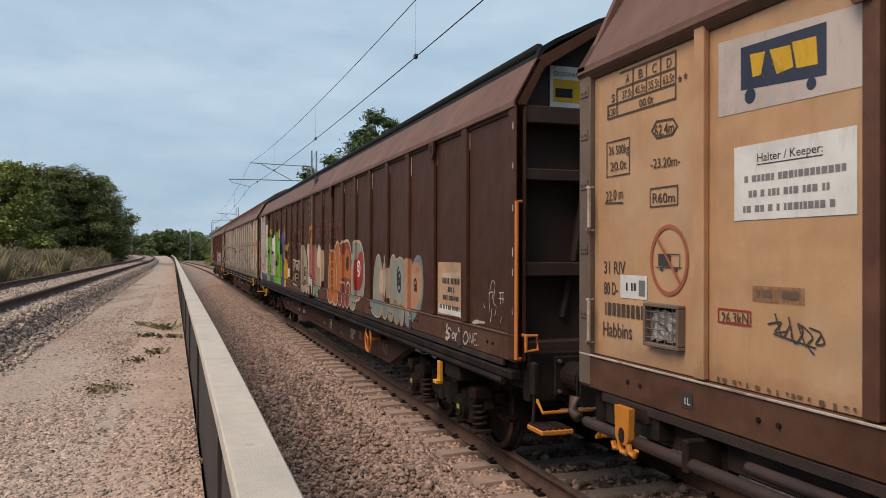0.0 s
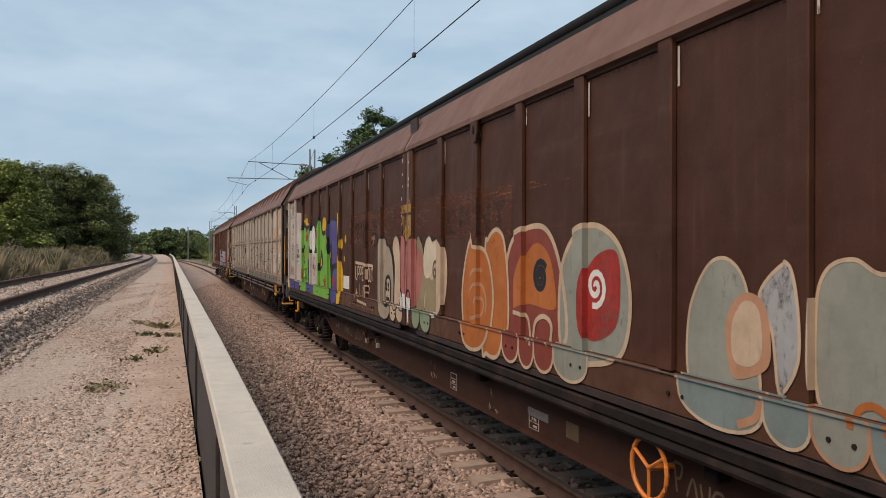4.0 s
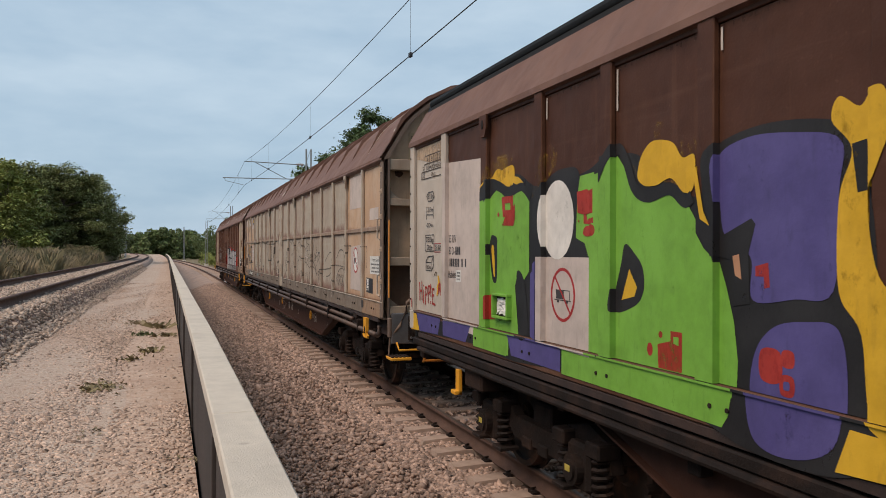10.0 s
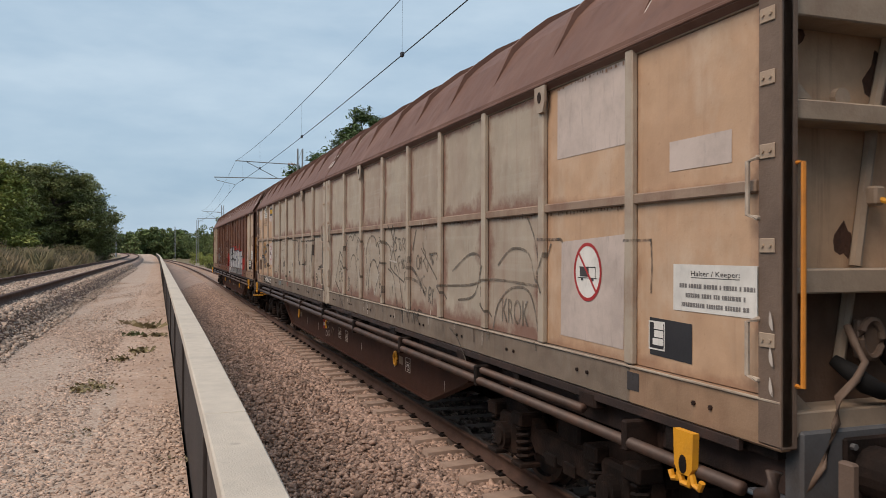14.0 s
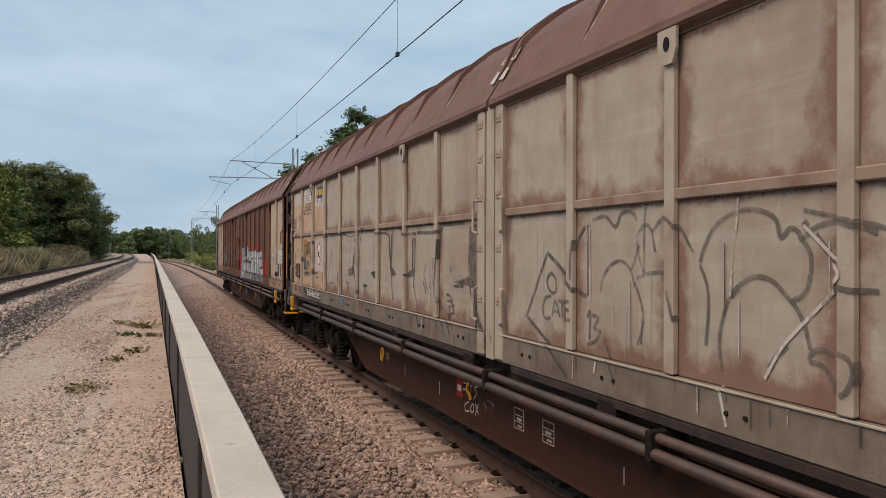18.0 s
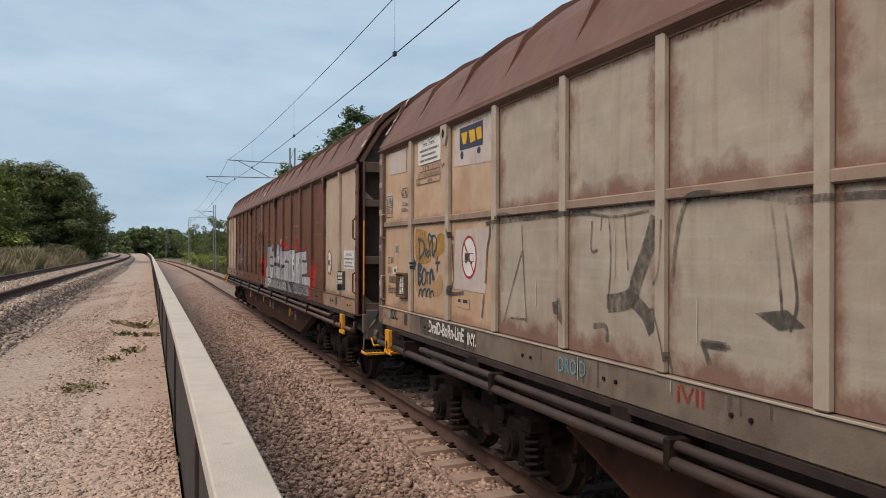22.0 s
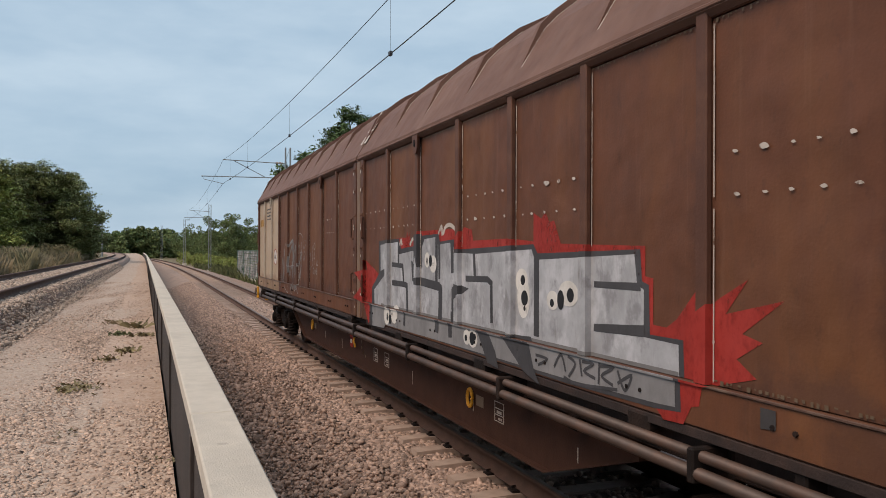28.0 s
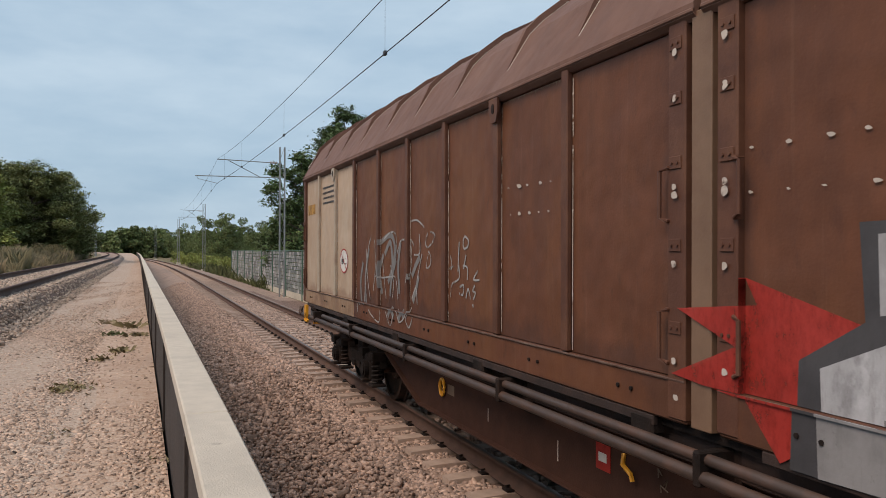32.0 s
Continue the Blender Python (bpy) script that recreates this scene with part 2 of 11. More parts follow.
M_ENDRUST = mat("rusty_lower_end", (0.15, 0.09, 0.06), 0.8, var=0.15, dirt=(0.05, 0.028, 0.02), dirt_amt=0.7, dscale=2.2, streak=2, bump=0.2, extra=[((0.22, 0.14, 0.095), 0.5, 5.0, (2, 1, 0.2), 0.58, 0.78)])
M_SEALB = mat("tan_door_strip", (0.185, 0.11, 0.068), 0.6, var=0.12, dirt=(0.10, 0.05, 0.03), dirt_amt=0.7, dscale=3.0, bump=0.08)
M_SCAB = mat("dark_rust", (0.07, 0.033, 0.021), 0.85, var=0.3, dirt=(0.13, 0.06, 0.035), dirt_amt=0.6, dscale=6, bump=0.5)
M_PALE = mat("pale_grey_paint", (0.45, 0.385, 0.32), 0.6, var=0.05, dirt=(0.25, 0.19, 0.15), dirt_amt=0.35, dscale=1.4, streak=2, bump=0.05, dent=0.35)
M_SKIRTB = mat("dusty_brown_skirt", (0.088, 0.040, 0.0245), 0.65, var=0.15, dirt=(0.148, 0.080, 0.050), dirt_amt=0.5, dscale=1.5, streak=1.5, bump=0.12, extra=[((0.0448, 0.02256, 0.0156), 0.5, 4.0, (1, 1.5, 0.3), 0.55, 0.75)], dent=0.6)
M_SKIRTC = mat("dusty_cream_skirt", (0.172, 0.132, 0.098), 0.72, var=0.12, dirt=(0.096, 0.0634, 0.0469), dirt_amt=0.65, dscale=1.7, streak=1.2, bump=0.15, extra=[((0.24, 0.211, 0.171), 0.5, 6.0, (1, 1, 0.4), 0.55, 0.75), ((0.104, 0.0508, 0.0341), 0.6, 3.2, (1, 2, 0.3), 0.57, 0.75)], dent=0.6)
M_SKIRTE = mat("stained_cream_skirt", (0.285, 0.182, 0.112), 0.7, var=0.1, dirt=(0.15, 0.08, 0.05), dirt_amt=0.7, dscale=1.7, bump=0.12, extra=[((0.15, 0.075, 0.045), 0.5, 5.0, (1, 2, 0.3), 0.56, 0.75)], dent=0.6)
M_SKIRT = mat("skirt_brown_grey", (0.145, 0.10, 0.073), 0.7, var=0.15, dirt=(0.075, 0.045, 0.033), dirt_amt=0.6, dscale=1.6, streak=1.5, bump=0.15)
# near-black: grime, with the shade below the floor put into the colour
M_UNDER = mat("shaded_underframe_grime", (0.015, 0.0105, 0.009), 0.75, var=0.3, dirt=RUST, dirt_amt=0.13, dscale=3, bump=0.25)
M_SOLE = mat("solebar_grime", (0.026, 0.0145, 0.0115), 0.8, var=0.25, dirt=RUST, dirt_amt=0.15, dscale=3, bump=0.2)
M_GIRDER = mat("girder_brown", (0.054, 0.025, 0.0175), 0.65, var=0.2, dirt=(0.055, 0.02565, 0.016), dirt_amt=0.5, dscale=1.2, bump=0.12)
M_TUBE = mat("tube_steel", (0.068, 0.045, 0.036), 0.55, 0.15, var=0.2, dirt=RUST, dirt_amt=0.4, dscale=4, bump=0.06)
# steel colour lowered for the shade behind the bogie frames
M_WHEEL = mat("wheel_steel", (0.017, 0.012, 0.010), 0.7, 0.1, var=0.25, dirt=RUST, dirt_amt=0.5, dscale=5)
M_YELLOW = mat("yellow_paint", (0.72, 0.33, 0.02), 0.5, var=0.1, dirt=(0.25, 0.12, 0.03), dirt_amt=0.4, dscale=6)
M_AMBER = mat("amber_paint", (0.58, 0.215, 0.025), 0.5, var=0.1, dirt=(0.2, 0.09, 0.03), dirt_amt=0.5, dscale=6)
M_RAILC = mat("rusty_mid_rail", (0.27, 0.19, 0.135), 0.65, var=0.1, dirt=RUST, dirt_amt=0.7, dscale=3.5, bump=0.1)
M_ORANGE = mat("orange_paint", (0.66, 0.20, 0.03), 0.5, var=0.1, dirt=(0.2, 0.08, 0.03), dirt_amt=0.4, dscale=6)
M_BLACK = mat("black_rubber", (0.013, 0.0125, 0.0125), 0.75, var=0.2, bump=0.1)
M_GREYSTEEL = mat("grey_headstock", (0.10, 0.10, 0.104), 0.6, var=0.12, dirt=GRIME, dirt_amt=0.7, dscale=2.5)
for m in (M_BROWN, M_DARKBROWN, M_RIBBROWN, M_SKIRTB, M_GIRDER, M_ROOF, M_UNDER, M_BLACK):  # chalky old paint has little sheen
    for nd in m.node_tree.nodes:
        if nd.type == "BSDF_PRINCIPLED":
            nd.inputs["Specular IOR Level"].default_value = 0.32 if m in (M_BROWN, M_RIBBROWN, M_ROOF) else 0.18
M_CONC = mat("capping_concrete", (0.51, 0.455, 0.38), 0.85, var=0.07, scale=14, dirt=(0.38, 0.34, 0.29), dirt_amt=0.55, dscale=2.2, bump=0.25, bscale=160, extra=[((0.27, 0.235, 0.2), 0.55, 9.0, (1, 1, 1), 0.64, 0.76)])
# side face, far darker than the capping, with paler streaks
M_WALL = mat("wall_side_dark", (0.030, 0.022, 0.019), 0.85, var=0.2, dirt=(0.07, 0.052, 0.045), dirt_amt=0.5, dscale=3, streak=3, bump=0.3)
M_RAIL = mat("rail_rusty", (0.080, 0.043, 0.031), 0.85, 0.0, var=0.2, dirt=(0.12, 0.07, 0.05), dirt_amt=0.5, dscale=5, bump=0.2)
M_RAILTOP = mat("rail_head_worn", (0.12, 0.09, 0.075), 0.5, 0.3, var=0.2, bump=0.03)
M_SLEEPER = mat("concrete_sleeper", (0.34, 0.25, 0.20), 0.9, var=0.12, scale=9, dirt=(0.22, 0.16, 0.125), dirt_amt=0.6, dscale=4, bump=0.3, bscale=120, rnd=0.12)
# kept dark: the shade in the gaps between stones is in this colour
M_SHADEBED = mat("gap_shade_bed", (0.085, 0.055, 0.043), 0.95, var=0.4, scale=22, fleck=((0.24, 0.15, 0.115), 20), bump=1.0, bscale=24)
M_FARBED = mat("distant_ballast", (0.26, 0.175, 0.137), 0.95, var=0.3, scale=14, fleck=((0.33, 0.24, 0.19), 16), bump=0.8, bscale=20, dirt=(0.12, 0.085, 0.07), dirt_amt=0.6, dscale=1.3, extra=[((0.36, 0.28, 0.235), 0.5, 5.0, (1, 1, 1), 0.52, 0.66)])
M_PATH = mat("gravel_path", (0.355, 0.26, 0.20), 0.95, var=0.22, scale=18, fleck=((0.47, 0.38, 0.31), 42), bump=0.9, bscale=45, dirt=(0.36, 0.25, 0.185), dirt_amt=0.6, dscale=0.5)
M_SOIL = mat("path_edge_soil", (0.37, 0.255, 0.185), 0.95, var=0.2, scale=10, fleck=((0.47, 0.36, 0.285), 30), bump=0.7, bscale=40, dirt=(0.31, 0.20, 0.14), dirt_amt=0.6, dscale=1.2)
M_STONE = mat("ballast_stone", (0.335, 0.235, 0.186), 0.9, var=0.3, scale=26, bump=0.25, rnd=0.48)
M_PEBBLE = mat("path_pebble", (0.40, 0.293, 0.228), 0.92, var=0.14, scale=20, bump=0.2, rnd=0.5)
M_GREYSTONE = mat("grey_ballast_stone", (0.37, 0.285, 0.225), 0.9, var=0.2, scale=20, bump=0.2, rnd=0.5)
M_EARTH = mat("dry_earth", (0.17, 0.13, 0.075), 0.95, var=0.35, scale=3, dirt=(0.09, 0.1, 0.035), dirt_amt=0.8, dscale=0.15, bump=0.8, bscale=12)
M_DRYGRASS = mat("dry_grass", (0.225, 0.18, 0.11), 0.9, var=0.35, scale=0.35, rnd=0.08, bump=0, dirt=(0.17, 0.16, 0.075), dirt_amt=0.8, dscale=0.3)
M_GREENGRASS = mat("green_weed", (0.085, 0.095, 0.035), 0.85, var=0.2, scale=1.0, rnd=0.45, bump=0)
M_WEED = mat("dry_weed", (0.17, 0.14, 0.07), 0.9, var=0.25, scale=2.0, rnd=0.4, bump=0)
M_LEAF = mat("leaf_green", (0.165, 0.185, 0.07), 0.6, var=0.35, scale=0.5, rnd=0.5, bump=0, leafy=True)
M_LEAFW = mat("woodland_leaf", (0.125, 0.16, 0.06), 0.6, var=0.35, scale=0.3, rnd=0.45, bump=0, leafy=True)
M_LEAF2 = mat("leaf_light", (0.22, 0.25, 0.07), 0.6, var=0.3, scale=0.5, rnd=0.4, bump=0, leafy=True)
M_LEAF3 = mat("leaf_dark", (0.08, 0.12, 0.045), 0.6, var=0.35, scale=0.5, rnd=0.5, bump=0, leafy=True)
M_BARK = mat("bark", (0.10, 0.08, 0.06), 0.9, var=0.3, scale=12, bump=0.5)
M_MAST = mat("galvanised_mast", (0.27, 0.28, 0.28), 0.55, 0.5, var=0.1, dirt=(0.17, 0.15, 0.13), dirt_amt=0.4)
M_WIRE = mat("copper_wire", (0.045, 0.045, 0.05), 0.5, 0.5, var=0.1, bump=0)


# ---------------------------------------------------------------- mesh tools
class Geo:
    """Gathers vertices and faces of one part."""

    def __init__(self):
        self.v, self.f = [], []

    def add(self, verts, faces):
        o = len(self.v)
        self.v += [tuple(p) for p in verts]
        self.f += [tuple(i + o for i in f) for f in faces]
        return self

    def box(self, x0, x1, y0, y1, z0, z1, c=0.0):
        """A block with its edges cut back by c."""
        if not c:
            vs = [(x, y, z) for x in (x0, x1) for y in (y0, y1) for z in (z0, z1)]
            return self.add(vs, [(0, 1, 3, 2), (4, 6, 7, 5), (0, 4, 5, 1), (2, 3, 7, 6), (0, 2, 6, 4), (1, 5, 7, 3)])
        X, Y, Z = (x0, x1), (y0, y1), (z0, z1)
        vs, ix = [], {}
        for a in (0, 1):
            for b in (0, 1):
                for e in (0, 1):
                    sx, sy, sz = (1 - 2 * a) * c, (1 - 2 * b) * c, (1 - 2 * e) * c
                    for k, p in enumerate(((X[a], Y[b] + sy, Z[e] + sz), (X[a] + sx, Y[b], Z[e] + sz), (X[a] + sx, Y[b] + sy, Z[e]))):
                        ix[a, b, e, k] = len(vs)
                        vs.append(p)
        fs = []
        for a in (0, 1):
            fs.append([ix[a, b, e, 0] for b, e in ((0, 0), (0, 1), (1, 1), (1, 0))])
            fs.append([ix[b, a, e, 1] for b, e in ((0, 0), (1, 0), (1, 1), (0, 1))])
            fs.append([ix[b, e, a, 2] for b, e in ((0, 0), (0, 1), (1, 1), (1, 0))])
            for b in (0, 1):
                fs.append([ix[a, b, 0, 0], ix[a, b, 0, 1], ix[a, b, 1, 1], ix[a, b, 1, 0]])
                fs.append([ix[a, 0, b, 0], ix[a, 0, b, 2], ix[a, 1, b, 2], ix[a, 1, b, 0]])
                fs.append([ix[0, a, b, 1], ix[0, a, b, 2], ix[1, a, b, 2], ix[1, a, b, 1]])
                for e in (0, 1):
                    fs.append([ix[a, b, e, 0], ix[a, b, e, 1], ix[a, b, e, 2]])
        return self.add(vs, fs)

    def tube(self, pts, r, n=8, cap=True):
        """A round bar along points; r may be one radius or one for each point."""
        pts = [Vector(p) for p in pts]
        rs = [r] * len(pts) if isinstance(r, (int, float)) else r
        o = len(self.v)
        for i, p in enumerate(pts):
            d = (pts[min(i + 1, len(pts) - 1)] - pts[max(i - 1, 0)]).normalized()
            a = d.cross(Vector((0, 0, 1)) if abs(d.z) < 0.95 else Vector((1, 0, 0))).normalized()
            b = d.cross(a)
            for k in range(n):
                w = 2 * math.pi * k / n
                self.v.append(tuple(p + a * (math.cos(w) * rs[i]) + b * (math.sin(w) * rs[i])))
        for i in range(len(pts) - 1):
            for k in range(n):
                k2 = (k + 1) % n
                self.f.append((o + i * n + k, o + i * n + k2, o + (i + 1) * n + k2, o + (i + 1) * n + k))
        if cap:
            self.f.append(tuple(o + k for k in range(n))[::-1])
            self.f.append(tuple(o + (len(pts) - 1) * n + k for k in range(n)))
        return self

    def prism(self, prof, y0, y1, axis="y"):
        """A closed outline (a, z) carried along y (or, with axis x, an outline (y, z) along x)."""
        n = len(prof)
        if axis == "y":
            vs = [(a, y0, z) for a, z in prof] + [(a, y1, z) for a, z in prof]
        else:
            vs = [(y0, a, z) for a, z in prof] + [(y1, a, z) for a, z in prof]
        fs = [(i, (i + 1) % n, n + (i + 1) % n, n + i) for i in range(n)] + [tuple(range(n))[::-1], tuple(range(n, 2 * n))]
        return self.add(vs, fs)

    def disc(self, cx, cy, cz, r, w, n=28, axis="x"):
        """A wheel or drum with its axle along x."""
        vs = []
        for s in (-w / 2, w / 2):
            vs += [(cx + s, cy + r * math.cos(2 * math.pi * k / n), cz + r * math.sin(2 * math.pi * k / n)) for k in range(n)]
        fs = [(k, (k + 1) % n, n + (k + 1) % n, n + k) for k in range(n)] + [tuple(range(n))[::-1], tuple(range(n, 2 * n))]
        return self.add(vs, fs)

    def mesh(self, name):
        me = bpy.data.meshes.new(name)
        me.from_pydata(self.v, [], self.f)
        bm = bmesh.new()
        bm.from_mesh(me)
        bmesh.ops.recalc_face_normals(bm, faces=bm.faces)
        bm.to_mesh(me)
        bm.free()
        return me


def part(name, geo, material, parent=None, label="", smooth=False):
    me = geo.mesh(name) if isinstance(geo, Geo) else geo
    if not me.materials:
        me.materials.append(material)
    ob = new(name, me)
    if smooth:
        me.polygons.foreach_set("use_smooth", [True] * len(me.polygons))
    if parent:
        ob.parent = parent
    if label:
        ob["label"] = label
    return ob


def raw(name, verts, faces, material):
    """A mesh straight from arrays (n x 3, m x 3 or m x 4)."""
    me = bpy.data.meshes.new(name)
    verts, faces = np.asarray(verts, np.float32), np.asarray(faces, np.int32)
    k = faces.shape[1]
    me.vertices.add(len(verts)), me.loops.add(faces.size), me.polygons.add(len(faces))
    me.vertices.foreach_set("co", verts.ravel())
    me.loops.foreach_set("vertex_index", faces.ravel())
    me.polygons.foreach_set("loop_start", np.arange(0, faces.size, k, dtype=np.int32))
    me.polygons.foreach_set("loop_total", np.full(len(faces), k, np.int32))
    me.update(calc_edges=True)
    me.materials.append(material)
    return me


def bend(y):
    """How far the whole line has swung to the left at a distance y."""
    y = np.asarray(y, float)
    return -np.where(y > 55, (y - 55) ** 2 / 4800.0, 0.0)


def wall_lean(y):
    """The parapet draws slowly away from the track, by so much at a distance y, over and above bend()."""
    y = np.asarray(y, float)
    return -0.0075 * np.clip(y - 4.6, 0, None) - np.where(y > 70, (y - 70) ** 2 / 20000.0, 0.0) - bend(y)


def lean_share(x):
    """How far a spot beside the parapet follows it: wholly at the wall, not at all at the tracks."""
    x = np.asarray(x, float)
    return np.where(x < 0.4, np.clip((x + 2.0) / 2.1, 0, 1), np.clip((0.9 - x) / 0.5, 0, 1))


# ---------------------------------------------------------------- ground
TRACK_X, LEFT_X, LEFT_Z = 4.116, -3.29, 1.37
WALL_L, WALL_R, WALL_TOP = 0.141, 0.285, 1.512
YS = np.concatenate([np.arange(-30, 60, 2.0), np.arange(60, 200, 6.0), [220, 260, 320, 420, 600, 1000, 1800, 3000]])


def strip(name, prof, material, ys=YS, kind_label=None, jitter=0.0):
    prof = np.array(prof, float)
    rng_s = np.random.default_rng(5)
    vs = []
    for y in ys:
        b = float(bend(min(y, 330)))
        row = np.stack([prof[:, 0] + b * (np.abs(prof[:, 0]) < 60), np.full(len(prof), y), prof[:, 1]], 1)
        row[:, 0] += float(wall_lean(min(y, 330))) * lean_share(prof[:, 0])
        if jitter:
            row[:, 2] += rng_s.normal(0, jitter, len(prof))
        vs.append(row)
    n = len(prof)
    fs = [(i * n + j, i * n + j + 1, (i + 1) * n + j + 1, (i + 1) * n + j) for i in range(len(ys) - 1) for j in range(n - 1)]
    return tagged(new(name, raw(name, np.concatenate(vs), fs, material)), kind_label or "", kind="structure")


strip("ground", [(-1500, -0.5), (-200, 0.3), (-40, 0.8), (-12, 0.95), (-7, 0.98), (-5.2, 1.0), (0.10, 0.70), (0.31, -0.85), (9, -1.0), (14, -1.0), (40, -1.2), (200, -2), (1500, -6)], M_EARTH)
strip("path", [(-2.3, 0.97), (-1.95, 0.90), (-1.6, 0.835), (-1.1, 0.815), (-0.6, 0.81), (-0.2, 0.82), (0.131, 0.83)], M_PATH, jitter=0.006)
strip("path_edge", [(-0.62, 0.806), (-0.5, 0.816), (-0.2, 0.826), (0.131, 0.84)], M_SOIL, jitter=0.004)
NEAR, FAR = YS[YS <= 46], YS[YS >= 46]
for nm, m, ys_ in (("left_ballast_bed", M_SHADEBED, NEAR), ("far_left_ballast_bed", M_FARBED, FAR)):
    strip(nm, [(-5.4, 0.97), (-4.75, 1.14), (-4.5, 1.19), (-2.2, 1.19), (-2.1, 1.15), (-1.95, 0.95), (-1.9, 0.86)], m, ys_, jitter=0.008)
for nm, m, ys_ in (("right_ballast_bed", M_SHADEBED, NEAR), ("far_right_ballast_bed", M_FARBED, FAR)):
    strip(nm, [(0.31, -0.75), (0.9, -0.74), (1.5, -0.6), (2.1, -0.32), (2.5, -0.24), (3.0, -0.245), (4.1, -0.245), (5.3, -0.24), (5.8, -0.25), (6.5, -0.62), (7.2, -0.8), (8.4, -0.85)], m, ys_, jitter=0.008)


# ---------------------------------------------------------------- parapet wall along the path
wall = tagged(new("parapet_wall"), "long low concrete parapet with a pale flat capping beside the gravel path", "wall")
ylist = list(np.arange(-6, 60, 3.02)) + list(np.arange(60.4, 172, 9.0))
for y0, y1 in zip(ylist[:-1], ylist[1:]):
    b0, b1 = float(bend(y0) + wall_lean(y0)), float(bend(y1) + wall_lean(y1))

    def skew(geo):
        geo.v = [(x + (b0 if y < (y0 + y1) / 2 else b1), y, z) for x, y, z in geo.v]
        return geo

    part("capping_slab", skew(Geo().box(WALL_L - 0.003, WALL_R + 0.012, y0 + 0.004, y1 - 0.004, WALL_TOP - 0.07, WALL_TOP, 0.006)), M_CONC, wall)
    part("wall_panel", skew(Geo().box(WALL_L + 0.01, WALL_R - 0.01, y0 + 0.006, y1 - 0.006, -1.0, WALL_TOP - 0.072)), M_WALL, wall, "dark streaked concrete face")
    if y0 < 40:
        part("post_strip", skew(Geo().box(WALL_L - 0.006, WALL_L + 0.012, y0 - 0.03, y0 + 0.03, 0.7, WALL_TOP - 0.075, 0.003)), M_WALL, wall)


# ---------------------------------------------------------------- tracks
def rail_profile(cx, top):
    hw, fw, h = 0.036, 0.075, 0.17
    return [(cx - fw, top - h), (cx + fw, top - h), (cx + fw, top - h + 0.012), (cx + 0.012, top - h + 0.032), (cx + 0.010, top - 0.045), (cx + hw, top - 0.035), (cx + hw, top - 0.006), (cx + hw - 0.008, top),
            (cx - hw + 0.008, top), (cx - hw, top - 0.006), (cx - hw, top - 0.035), (cx - 0.010, top - 0.045), (cx - 0.012, top - h + 0.032), (cx - fw, top - h + 0.012)]


def rail(cx, top, parent, worn=True, y_from=-20, y_to=260):
    ys = np.concatenate([np.arange(y_from, 40, 10.0), np.arange(40, y_to, 7.0)])
    prof = rail_profile(cx, top)
    n = len(prof)
    vs, fs, head = [], [], []
    for i, y in enumerate(ys):
        b = float(bend(y))
        vs += [(x + b, y, z) for x, z in prof]
        if i:
            for k in range(n):
                fs.append(((i - 1) * n + k, (i - 1) * n + (k + 1) % n, i * n + (k + 1) % n, i * n + k))
                head.append(k == 7)
    me = raw("rail", vs, fs, M_RAIL)
    me.materials.append(M_RAILTOP if worn else M_RAIL)
    me.polygons.foreach_set("material_index", np.array(head, np.int32))
    return part("rail", me, M_RAIL, parent)


SLEEPER = Geo()
pr = [(-1.3, 0.0), (-1.26, 0.2), (-0.95, 0.21), (-0.55, 0.19), (-0.35, 0.165), (0.35, 0.165), (0.55, 0.19), (0.95, 0.21), (1.26, 0.2), (1.3, 0.0)]
SLEEPER.add([(x, -0.13 if z == 0 else -0.105, z) for x, z in pr] + [(x, 0.13 if z == 0 else 0.105, z) for x, z in pr],
            [tuple(range(10))[::-1], tuple(range(10, 20))] + [(i, (i + 1) % 10, 10 + (i + 1) % 10, 10 + i) for i in range(10)])
SLEEPER_ME = SLEEPER.mesh("sleeper")
CLIP = Geo()
for sx in (-1,):
    CLIP.tube([(sx * 0.075, -0.05, 0.0), (sx * 0.11, -0.055, 0.02), (sx * 0.14, -0.02, 0.015), (sx * 0.12, 0.03, 0.03), (sx * 0.075, 0.045, 0.028)], 0.011, 5)
    CLIP.box(min(sx * 0.08, sx * 0.15), max(sx * 0.08, sx * 0.15), -0.06, 0.06, -0.01, 0.012)
CLIP_ME = CLIP.mesh("rail_clip")


